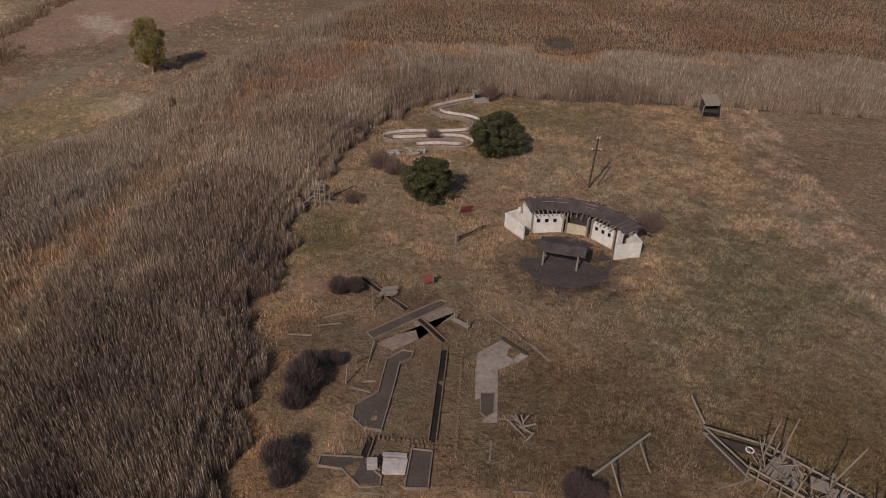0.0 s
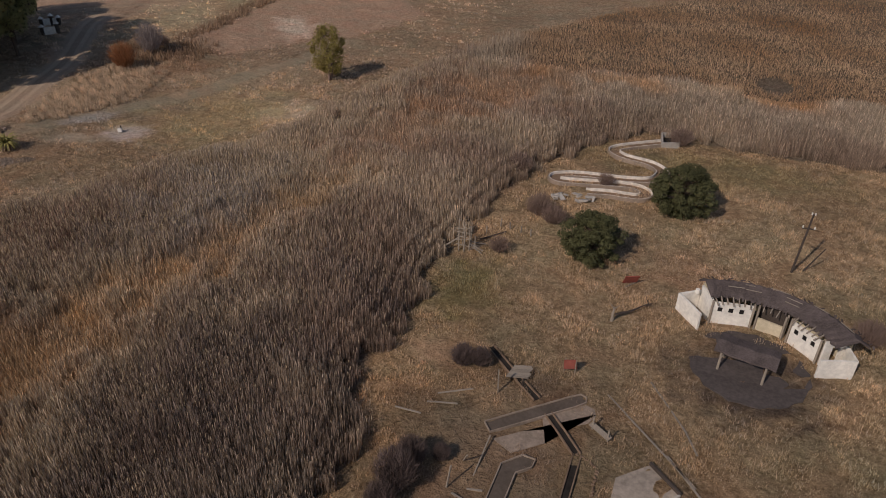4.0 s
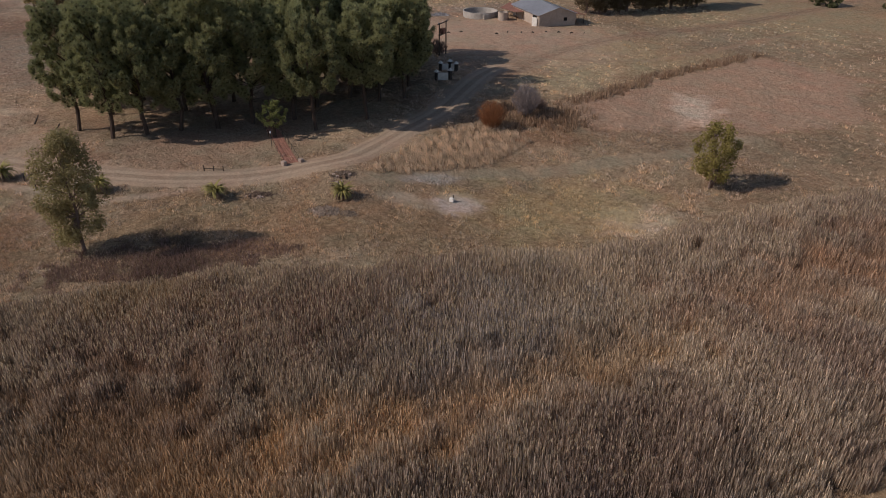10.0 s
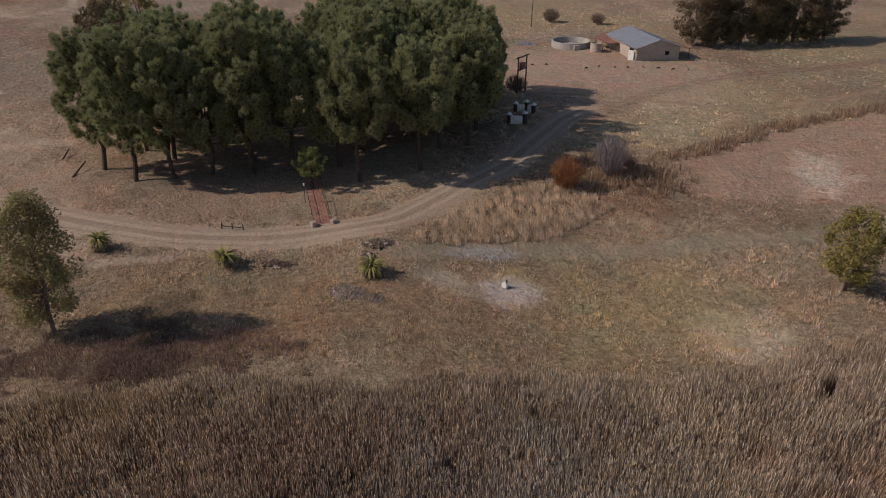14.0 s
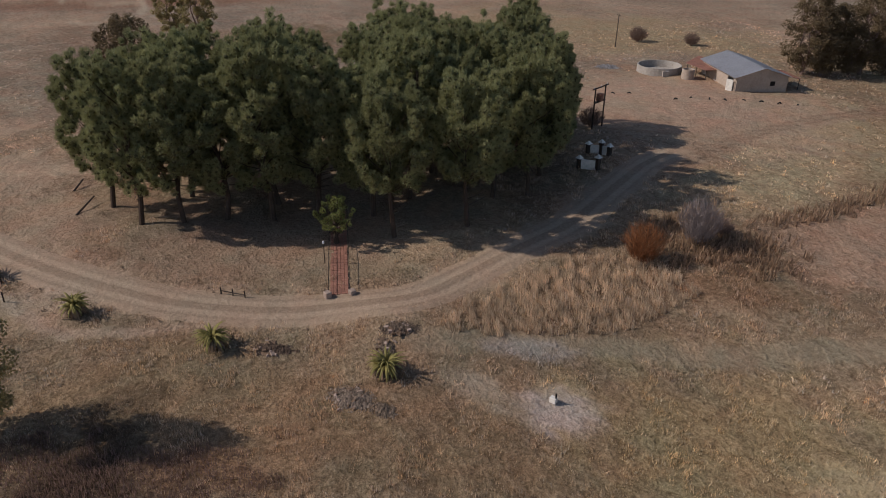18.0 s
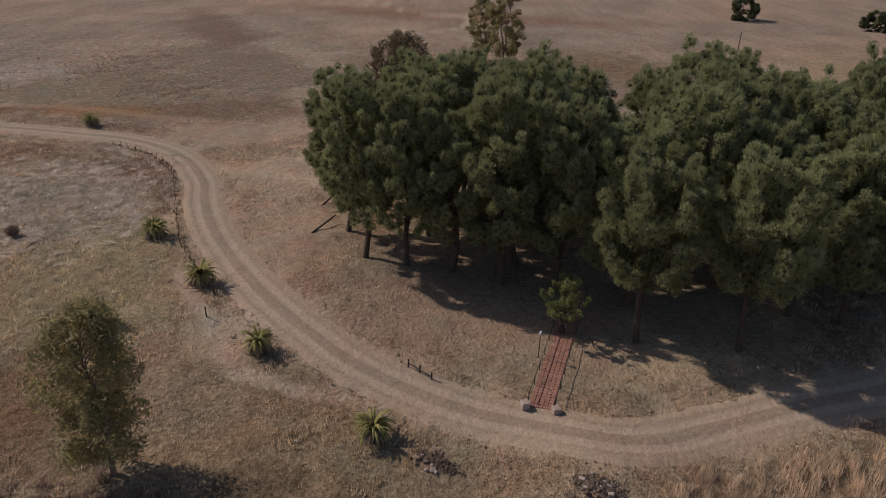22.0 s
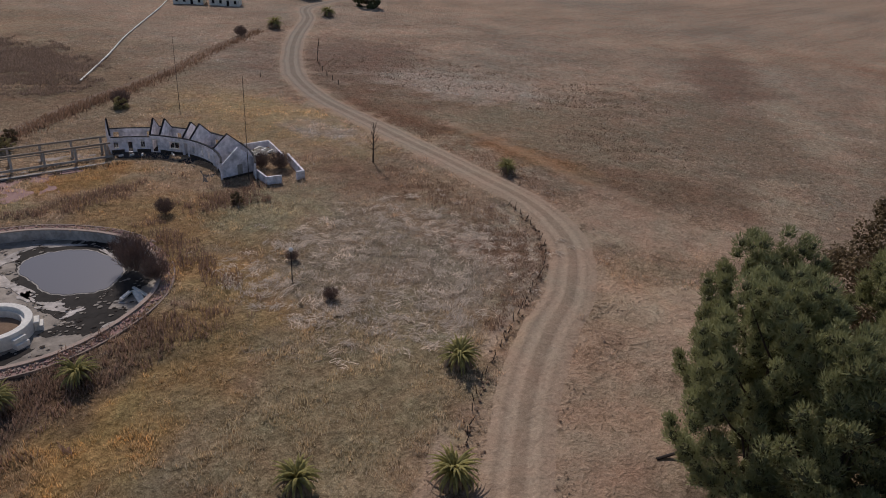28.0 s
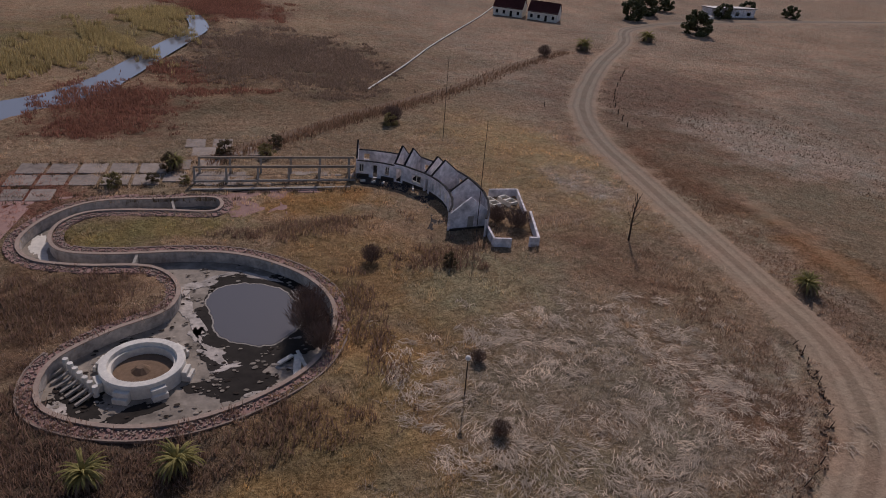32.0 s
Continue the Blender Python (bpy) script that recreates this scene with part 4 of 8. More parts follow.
def limbs(bm, base, top, r0, r1, ends, rb, seed, start=0.35):
    """A bent trunk and its limbs to the given ends."""
    r = random.Random(seed)
    base, top = Vector(base), Vector(top)
    pts = [base.lerp(top, k / 5) + (Vector((r.uniform(-1, 1), r.uniform(-1, 1), 0)) * 0.035 * (top - base).length if 0 < k < 5 else Vector()) for k in range(6)]
    for k in range(5):
        add_rod(bm, pts[k], pts[k + 1], r0 + (r1 - r0) * k / 5, r0 + (r1 - r0) * (k + 1) / 5, 7)
    for e in ends:
        e = Vector(e)
        s = min(max((e.z - base.z) / max(top.z - base.z, 0.1) - 0.22, start), 0.92)
        a = pts[min(int(s * 5), 4)].lerp(pts[min(int(s * 5) + 1, 5)], s * 5 - int(s * 5))
        mid = a.lerp(e, 0.55) - Vector((0, 0, 0.05 * (e - a).length))
        add_rod(bm, a, mid, rb, rb * 0.65, 5), add_rod(bm, mid, e, rb * 0.65, rb * 0.25, 4)
    return bm


def needles(centres, radii, ways, per, size, seed):
    """Fine needle sprays that stand out from upright puffs, swept along the way of the bough."""
    r = np.random.default_rng(seed)
    c, k, w = np.repeat(centres, per, 0), np.repeat(radii, per), np.repeat(ways, per, 0)
    d = r.normal(size=(len(c), 3)) + 0.25 * w + (0, 0, 0.2)
    d /= np.linalg.norm(d, axis=1)[:, None]
    p = c + d * (k * r.uniform(0.55, 1.0, len(c)))[:, None] * (1, 1, 1.15)
    t = 0.75 * d + 0.55 * w + (0, 0, 0.25) + r.normal(0, 0.3, (len(c), 3))
    t /= np.linalg.norm(t, axis=1)[:, None]
    b = np.cross(t, d + r.normal(0, 0.8, (len(c), 3)))
    b /= np.linalg.norm(b, axis=1)[:, None] + 1e-9
    s = (size * r.uniform(0.6, 1.4, len(c)))[:, None]
    v = np.stack([p - t * s * 0.4 - b * s * 0.2, p - t * s * 0.4 + b * s * 0.2, p + t * s * 1.2], 1)
    return v.reshape(-1, 3), np.arange(3 * len(c)).reshape(-1, 3)


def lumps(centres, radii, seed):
    """Uneven dense cores hidden inside the needle puffs, coloured dark for the shade there."""
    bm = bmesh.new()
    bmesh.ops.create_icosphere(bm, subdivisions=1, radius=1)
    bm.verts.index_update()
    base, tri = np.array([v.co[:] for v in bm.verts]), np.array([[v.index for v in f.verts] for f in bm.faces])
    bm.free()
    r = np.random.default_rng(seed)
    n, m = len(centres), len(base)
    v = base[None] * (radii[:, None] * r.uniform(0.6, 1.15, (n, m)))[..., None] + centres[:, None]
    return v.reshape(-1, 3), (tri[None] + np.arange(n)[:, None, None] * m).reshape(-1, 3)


def pine(seed, height, crown, clear=0.30, boughs=54, per=165, mat=None):
    """A pine: bare trunk below, above it limbs that carry lobes of upright needle puffs, with dark gaps between the lobes."""
    r = random.Random(seed)
    root = thing("pine_tree", (0, 0, 0), "tall dark green pine with a heavy crown", "pine tree", "pines of the grove")
    ends, cen, rad, way = [], [], [], []
    lean = [(r.uniform(0, 6.283), r.uniform(0.3, 0.9)) for _ in range(4)]
    for k in range(boughs):
        s = (k + 0.5 + r.uniform(-0.45, 0.45)) / boughs
        z = clear + (1 - clear) * s ** 0.9
        w = crown * (min(1.0, 0.62 + 1.2 * s) if s < 0.32 else math.cos((s - 0.32) / 0.68 * 1.33) ** 0.66)
        a = k * 2.4 + r.uniform(-0.5, 0.5)
        w *= 0.80 + 0.26 * max(math.cos(a - b) * (1 - abs(s - h)) for b, h in lean)
        q = w * (r.uniform(0.72, 0.98) if k % 6 else r.uniform(0.05, 0.45))
        e = Vector((math.cos(a) * q, math.sin(a) * q, z * height - 1.2))
        ends.append(e[:])
        d = Vector((math.cos(a) * (0.75 - 0.5 * s), math.sin(a) * (0.75 - 0.5 * s), 0.9)).normalized()
        side = Vector((-math.sin(a), math.cos(a), 0))
        lobe = crown * r.uniform(0.19, 0.30)
        for j in range(r.choice((8, 9, 10))):
            c = e + d * r.uniform(-0.7, 0.95) * lobe + side * r.uniform(-0.95, 0.95) * lobe + Vector((0, 0, r.uniform(-0.35, 0.5) * lobe))
            cen.append(c[:]), rad.append(crown * r.uniform(0.075, 0.130)), way.append((d + side * r.uniform(-0.3, 0.3)).normalized()[:])
    cen, rad, way = np.array(cen), np.array(rad), np.array(way)
    v, f = needles(cen, rad, way, per, 0.033 * crown, seed)
    np_mesh("crown", v, f, mat or M_NEEDLE, root)
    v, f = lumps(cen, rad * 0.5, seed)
    np_mesh("shade_core", v, f, M_CORE_SHADE, root)
    bm = limbs(bmesh.new(), (0, 0, -0.3), (r.uniform(-0.8, 0.8), r.uniform(-0.8, 0.8), height * 0.9), 0.36, 0.07, ends[::2], 0.09, seed)
    for k in range(12):
        a, z, g = r.uniform(0, 6.283), height * r.uniform(0.14, 0.36), r.uniform(1.2, 3.2)
        add_rod(bm, (0, 0, z), (math.cos(a) * g, math.sin(a) * g, z + r.uniform(-0.3, 0.9)), 0.055, 0.012, 4)
    part("trunk", bm, M_BARK, root, "bare reddish-grey pine trunk with limbs and dead stubs")
    return root


def leafy(name, label, category, seed, height, crown, mat, bark, clumps=40, per=60, size=0.2, stems=1, low=0.3, open_=0.7, group="", squash=0.8):
    """A broad-leaved tree with an open, uneven crown."""
    r = random.Random(seed)
    root = thing(name, (0, 0, 0), label, category, group)
    cen, rad = [], []
    for k in range(clumps):
        s = (k + r.random()) / clumps
        w = crown * (math.sin(math.pi * (0.12 + 0.80 * s)) ** 0.7)
        a, q = r.uniform(0, 6.283), w * r.uniform(0.1, 1) ** 0.5
        cen.append((math.cos(a) * q, math.sin(a) * q, height * (low + (1 - low) * s) - 0.3)), rad.append(r.uniform(0.5, 1.0) * crown * 0.30 * open_)
    v, f = leaves(np.array(cen), np.array(rad), per, size, seed, squash)
    np_mesh("crown", v, f, mat, root)
    bm = bmesh.new()
    for s in range(stems):
        a = 6.283 * s / stems + 0.7
        o = 0.0 if stems == 1 else 0.15
        limbs(bm, (math.cos(a) * o, math.sin(a) * o, -0.3), (math.cos(a) * crown * 0.35 * (stems > 1), math.sin(a) * crown * 0.35 * (stems > 1), height * 0.86),
              0.05 + height * 0.013, 0.03, [c for i, c in enumerate(cen) if i % (stems * 2) == s], 0.05, seed + s)
    part("trunk", bm, bark, root)
    return root


def twiggy(name, label, seed, height, wide, mat, n=130, category="shrub", group=""):
    """A leafless shrub: a spray of forking twigs."""
    r = np.random.default_rng(seed)
    root = thing(name, (0, 0, 0), label, category, group)
    bm = bmesh.new()
    for k in range(9):
        a, q = 6.283 * k / 9 + r.uniform(-0.3, 0.3), wide * r.uniform(0.3, 0.75)
        add_rod(bm, (math.cos(a) * 0.12, math.sin(a) * 0.12, -0.1), (math.cos(a) * q, math.sin(a) * q, height * r.uniform(0.6, 0.95)), 0.05, 0.015, 5)
    part("branch_frame", bm, mat, root)
    m = n * 14
    a, s = r.uniform(0, 6.283, m), r.uniform(0.15, 1, m)
    q = wide * np.sqrt(r.uniform(0, 1, m))
    tipz = height * np.sqrt(np.clip(1 - 0.8 * (q / wide) ** 2, 0.05, 1)) * s
    p = np.c_[np.cos(a) * q * (0.35 + 0.65 * s), np.sin(a) * q * (0.35 + 0.65 * s), tipz]
    d = np.c_[np.cos(a) * q * 0.5, np.sin(a) * q * 0.5, np.full(m, height * 0.6)] + r.normal(0, 0.35, (m, 3)) * height * 0.5
    d = d / np.linalg.norm(d, axis=1)[:, None] * height * 0.26
    w = np.cross(d, r.normal(size=(m, 3)))
    w = w / np.linalg.norm(w, axis=1)[:, None] * 0.022
    v = np.stack([p - w, p + w, p + d], 1)
    np_mesh("crown", v.reshape(-1, 3), np.arange(3 * m).reshape(-1, 3), mat, root)
    return root


def palm(seed, height=2.6, trunk=0.75):
    """A stocky date palm with arching fronds and a skirt of dead ones."""
    r = random.Random(seed)
    root = thing("date_palm", (0, 0, 0), "squat date palm with arching yellow-green fronds and a dry skirt", "palm", "palms by the road")
    bm = rod((0, 0, -0.2), (0, 0, trunk + 0.25), 0.26, 0.2, 8)
    part("trunk", bm, M_BARK, root)
    for nm, count, mat, lo, hi in (("crown", 64, M_PALM, 18, 86), ("dead_skirt", 60, M_PALM_DRY, -60, 22)):
        vs, fs = [], []
        for k in range(count):
            a, e, ln = r.uniform(0, 6.283), math.radians(r.uniform(lo, hi)), height * r.uniform(0.65, 0.95)
            px, pz, el = 0.1, trunk + 0.2, e
            for s in range(5):
                qx, qz = px + math.cos(el) * ln / 5, pz + math.sin(el) * ln / 5
                el -= math.radians(r.uniform(17, 27))
                qz = max(qz, 0.05)
                w0, w1 = (0.09, 0.15, 0.14, 0.10, 0.06)[s], (0.15, 0.14, 0.10, 0.06, 0.01)[s]
                for g in (-1, 1):
                    b = len(vs)
                    for (u, z, w) in ((px, pz, 0), (qx, qz, 0), (qx, qz - 0.5 * w1, w1), (px, pz - 0.5 * w0, w0)):
                        vs.append((math.cos(a) * u - math.sin(a) * w * g, math.sin(a) * u + math.cos(a) * w * g, z))
                    fs.append((b, b + 1, b + 2, b + 3))
                px, pz = qx, qz
        np_mesh(nm, vs, fs, mat, root)
    return root


def plant_all(make, places, turn_seed=0, scale=(0.9, 1.1)):
    """Puts copies of the kinds in make at the places (x, y[, size])."""
    r = random.Random(turn_seed)
    for n, place in enumerate(places):
        x, y = place[:2]
        s = place[2] if len(place) > 2 else r.uniform(*scale)
        ob = make[n % len(make)]
        m = pose(x, y, lz(x, y), 0, 0, r.uniform(0, 360)) @ Matrix.Scale(s, 4)
        if n < len(make):
            ob.matrix_basis = m
        else:
            ob2 = copy_thing(ob, Matrix())
            ob2.matrix_basis = m


PINES = [(-123.6, 59.3, 1.0), (-122, 64.3, 0.95), (-121.3, 69.4, 1.0), (-119.3, 74.9, 1.08), (-118, 80.5, 1.02), (-124, 76.5, 1.1), (-115.5, 87, 1.05), (-118.5, 93, 1.05), (-125, 92, 1.0),
         (-125.8, 99.1, 1.0), (-119, 100, 1.0), (-127, 107, 0.98), (-122, 108, 0.92), (-131, 66, 1.0), (-132, 74, 1.06), (-132, 83, 1.0), (-134, 92, 1.0), (-136, 101, 1.02), (-137, 110, 1.0),
         (-143, 70, 0.98), (-142, 80, 1.0), (-145, 100, 1.0), (-147, 112, 0.98), (-133, 117, 0.95), (-131, 56, 0.97), (-137.5, 63, 0.95), (-150, 70, 1.05), (-112, 107.5, 0.9), (-117, 112, 0.95), (-139, 120, 1.0), (-113.5, 103, 0.95)]
plant_all([pine(41, 20.5, 5.2), pine(42, 21.5, 5.7), pine(43, 18.6, 5.1), pine(44, 21, 5.6)], PINES, 5)
# two pines added where none stand, to throw shadow over the road
plant_all([pine(47, 20, 5.8, 0.40, 48)], [(-107.2, 96.5, 0.95), (-108.7, 87.5, 0.92)], 15)
plant_all([pine(48, 17, 4.6, 0.06, 48), pine(49, 18, 4.8, 0.08, 48)], [(-129.5, 121.0, 0.95), (-124.5, 114.5, 1.0), (-133, 124, 0.9), (-121.5, 106.5, 0.85)], 16)
young = pine(46, 6.8, 2.5, 0.45, 22, 110, M_YOUNG_NEEDLE)
young.matrix_basis = pose(-109.8, 80.6, lz(-109.8, 80.6))
tagged(young, "small young pine with a bright green top", "pine tree")
GUM_BARK = M_TWIG
t = leafy("brown_tree", "tall tree with dull purple-brown winter leaves behind the pines", "tree", 50, 22, 5.6, M_BROWN_LEAF, M_BARK, 150, 150, 0.16, 1, 0.22, 0.8, squash=1.1)
t.matrix_basis = pose(-146, 60.6, lz(-146, 60.6))
t = leafy("gum_tree", "slender open gum tree with sparse olive leaves at the reed edge", "gum tree", 51, 14.2, 3.4, M_GUM, GUM_BARK, 105, 160, 0.135, 1, 0.14, 1.15, squash=1.2)
t.matrix_basis = pose(-88.5, 46.6, 0)
t = leafy("poplar_tree", "yellowing small tree with upswept branches", "tree", 52, 9.6, 3.0, M_YELLOW_LEAF, GUM_BARK, 70, 110, 0.14, 3, 0.18, 1.1, squash=1.2)
t.matrix_basis = pose(-56.8, 121.6, lz(-56.8, 121.6))
thicket = [leafy("shelter_tree", "brown-green shelterbelt tree with several stems and a broken crown", "tree", 57 + k, 14.5, 4.8, M_BROWN_LEAF, GUM_BARK, 120, 130, 0.16, 3, 0.12, 0.95, "shelterbelt trees") for k in range(2)]
plant_all(thicket, [(-152, 199, 1.2), (-150, 202.5, 0.8), (-151, 206.5, 1.05), (-148, 209, 0.7), (-148.5, 213, 1.25), (-146, 217.5, 0.9), (-147, 221, 1.1), (-145, 224, 0.75), (-144.5, 229, 1.3), (-142, 233, 0.85), (-143, 240, 1.15)], 6)
gums = [leafy("gum_tree", "tall gum tree with a broken olive crown", "gum tree", 53 + k, 20 - 2 * k, 5.0, M_GUM, GUM_BARK, 90, 150, 0.2, 2, 0.22, 0.85, "far gum trees") for k in range(2)]
plant_all(gums, [(-231, 77, 1.0), (-246, 71.5, 0.9)], 6)
bush = leafy("round_bush", "large rounded dark evergreen bush", "bush", 61, 5.6, 3.7, M_DARK_LEAF, M_BARK, 210, 130, 0.11, 1, 0.03, 0.62, "evergreen bushes")
plant_all([bush], [(4.9, 92.3, 1.05), (-3.8, 78.2, 0.93)], 7)
PALMS = [(-84.2, 78.3), (-94.3, 64.6), (-104.4, 52.5), (-116.6, 42.6), (-127.5, 32.8), (-107.7, 35.8), (-169, 3.6), (-101.3, 13.7), (-95.2, 13.6), (-212, -125, 1.6), (-242, -138, 1.6), (-101.8, -45.8, 0.95)]
plant_all([palm(71), palm(72), palm(73, 2.4, 0.95)], PALMS, 8, (0.95, 1.12))
t = twiggy("russet_bush", "leafless rust-red bush on the bank", 81, 4.4, 2.4, M_RUST_TWIG, 170, "bush")
t.matrix_basis = pose(-92, 111.3, lz(-92, 111.3))
t = twiggy("grey_bush", "tall leafless pale grey bush", 85, 5.4, 2.5, M_GREY_TWIG, 170, "bush")
t.matrix_basis = pose(-92.7, 119.6, lz(-92.7, 119.6))
grey = [twiggy("bare_shrub", "leafless grey twiggy shrub", 82 + k, 2.1, 1.5, M_TWIG, 110, "shrub", "bare shrubs") for k in range(2)]
plant_all(grey, [(-134.5, 132, 1.5), (-93.5, 124, 0.9), (-11, 85.5, 1.2), (-9, 84, 1.0), (-13.3, 75.8, 0.8),
                 (-4.6, 96, 0.8), (22.4, 72.2, 1.1), (3.6, 113, 1.2), (-113.4, -2, 1.5), (-113.8, -5, 1.3), (-114, 1.2, 1.1), (-122.5, -14, 0.9), (-127.4, 6.7, 0.55), (-125.6, 16.2, 0.6),
                 (-143, -19, 1.1), (-141, -21, 1.0), (-215, 90, 2.4), (-205, 115, 2.4), (-222, 130, 2.0), (-139, -65, 1.3), (-196, -118, 1.3), (-205, 165, 1.6), (-200, 190, 1.8), (-190, 200, 1.5),
                 (-16, 96, 1.2)], 9)
dark = [twiggy("dark_shrub", "dense leafless blackish shrub beside the golf lanes", 182 + k, 2.6, 1.45, M_DARK_TWIG, 230, "shrub", "dark shrubs") for k in range(2)]
plant_all(dark, [(-11.9, 43.0, 1.15), (-11.6, 45.2, 0.85), (-12.2, 40.9, 0.8), (-12.0, 34.9, 0.9), (-11.3, 33.2, 0.7), (-11.4, 56.9, 0.75), (-9.9, 57.3, 0.65), (9.9, 33.6, 0.8), (11.2, 33.4, 0.6), (-9.7, 46.3, 0.5)], 19)
far_bush = leafy("far_bush", "dark rounded thicket far across the plain", "bush", 63, 7, 5, M_DARK_LEAF, M_BARK, 40, 60, 0.5, 1, 0.05, 0.9, "far thickets")
plant_all([far_bush], [(-271, -152, 1.1), (-262, -178, 1.0), (-275, -190, 1.1), (-290, -200, 0.9), (-310, -186, 0.8), (-330, -196, 0.8), (-350, -192, 0.7), (-340, 170, 1.2), (-320, 210, 1.0), (-120, 275, 0.9), (-100, 280, 0.9)], 10)


# ---- matted straw, scrub, stream reeds ----
def drift(name, n, box_, spots, tall, wide, tone, lean, top, label, category, seed, need=0.5):
    """Blades in ragged drifts: spots of (x, y, rx, ry, turn)."""
    x, y, r = scatter(n, *box_, seed)
    m = np.zeros(n)
    for k, (cx, cy, rx, ry, turn) in enumerate(spots):
        m = np.maximum(m, spot(x, y, cx, cy, rx, ry, turn, 0.5, 0.5, k % 4))
    keep = (m > 0.12) & (m > need + 0.35 * wob(x, y, 3.5, 1) + r.normal(0, 0.12, n)) & ~inside(POOL, x, y) & (off_line(ROAD, x, y) > 3.2)
    x, y = x[keep], y[keep]
    k = len(x)
    return blades(name, x, y, r.uniform(*tall, k), r.uniform(*wide, k), np.array(tone) * r.uniform(0.65, 1.35, k)[:, None], M_BLADE, lean, top, label, category, seed + 1, 0.2)


drift("matted_straw", 42000, (-160, -112, -2, 34), ((-142, 21, 9, 7, 20), (-131, 12, 9, 8, 0), (-123, 20, 6, 4, 0), (-136, 4, 6, 4, 30), (-150, 16, 5, 5, 0)), (0.10, 0.25), (0.03, 0.06), (0.50, 0.405, 0.31), 3.0, 0.5,
      "pale flattened straw lying in swirls", "straw", 91)
drift("dark_scrub", 110000, (-137, -60, -30, 26), ((-84, 12, 12, 8, 20), (-97, 14, 10, 3, 15), (-110, 11.5, 5, 3, 0), (-90, -11, 8, 6, 0), (-76, -5, 9, 12, 0), (-119, -2, 2, 8, 0), (-117, -24, 9, 2, 5), (-131, -13, 5, 3, 0)), (0.3, 0.8), (0.05, 0.12), (0.27, 0.175, 0.125), 0.4, 0.4,
      "low dark reddish-brown scrub round the pool", "scrub", 93)
drift("bank_scrub", 45000, (-104, -60, 104, 200), ((-97, 122, 2.5, 5, 10), (-89, 120, 7, 3, 55), (-90, 126.5, 4, 2, 60), (-93.6, 138, 1.6, 7, 0), (-94.6, 151, 1.6, 7, 8), (-96.2, 164, 1.6, 7, 0), (-95.6, 182, 1.8, 10, 0)), (0.4, 1.2), (0.08, 0.22), (0.33, 0.22, 0.14), 0.4, 0.4,
      "brown weedy scrub along the edge of the bare field", "scrub", 95, 0.4)
# low scrub toned dark to carry part of the gum tree's shadow
drift("shade_scrub", 60000, (-96, -68, 36, 68), ((-79, 55, 4, 11, -25), (-84, 46, 3, 5, 0)), (0.2, 0.6), (0.03, 0.075), (0.25, 0.165, 0.13), 0.35, 0.4, "reddish undergrowth behind the reeds, darkened for the shadow of the gum tree", "scrub", 97)
drift("stream_reeds", 150000, (-125, -60, -190, -85), ((-88, -131, 4, 18, 25), (-97, -152, 4, 16, 25), (-78, -120, 6, 12, 25), (-101, -166, 5, 8, 10), (-70, -108, 6, 10, 30)), (0.7, 1.5), (0.10, 0.24), (0.44, 0.345, 0.165), 0.12, 0,
      "yellow reeds along the far bank of the stream", "reeds", 99)
drift("stream_thicket", 190000, (-150, -76, -200, -52), ((-91, -79, 9, 12, 10), (-90, -65, 7, 4, 10), (-103, -100, 4, 10, 20), (-107, -85, 11, 2.2, 3), (-118, -182, 13, 18, 10)), (0.3, 0.8), (0.10, 0.24), (0.30, 0.145, 0.10), 0.25, 0,
      "russet sedge on the near bank of the stream", "sedge", 101)
drift("brown_sedge", 130000, (-150, -100, -170, -78), ((-130, -114, 16, 27, 20), (-113, -104, 7, 10, 10)), (0.25, 0.7), (0.10, 0.24), (0.27, 0.195, 0.145), 0.25, 0,
      "brown sedge on damp ground beyond the house", "sedge", 105)
drift("plain_tussocks", 50000, (-262, -176, -110, 30), ((-212, -55, 16, 20, 20), (-225, -20, 18, 14, 0), (-195, -75, 10, 10, 0), (-200, 5, 10, 12, 0)), (0.2, 0.45), (0.10, 0.22), (0.22, 0.15, 0.105), 0.4, 0, "scattered brown tussocks and stones on the plain", "grass", 103, 0.75)


# lodged straw: bundles of long strands laid over in waves
r = np.random.default_rng(107)
cx, cy = r.uniform(-158, -118, 2600), r.uniform(-4, 30, 2600)
m = np.zeros(len(cx))
for k, (px, py, rx, ry) in enumerate(((-144, 7, 6, 5), (-133, 6, 7, 5), (-127, 18, 6, 5), (-137, 19, 6, 5), (-132, 25, 6, 4), (-146, 16, 5, 6), (-122, 8, 4, 5))):
    m = np.maximum(m, spot(cx, cy, px, py, rx, ry, 20, 0.6, 0.6, k % 4))
keep = m > 0.68 + 0.32 * wob(cx, cy, 4.5, 2) + 0.35 * wob(cx, cy, 1.9, 1) + 0.2 * r.normal(0, 1, len(cx))
cx, cy = cx[keep], cy[keep]
way = 1.9 + 1.5 * wob(cx, cy, 11, 1) + 0.9 * wob(cx, cy, 4, 3)
n = 12
cx, cy, way, tone = np.repeat(cx, n), np.repeat(cy, n), np.repeat(way, n), np.repeat(r.uniform(0.7, 1.15, len(cx)), n)
way = way + r.normal(0, 0.22, len(cx))
x0, y0 = cx + r.normal(0, 0.32, len(cx)), cy + r.normal(0, 0.32, len(cx))
long_, bend = r.uniform(0.5, 1.25, len(cx)), r.normal(0, 0.45, len(cx))
rows = []
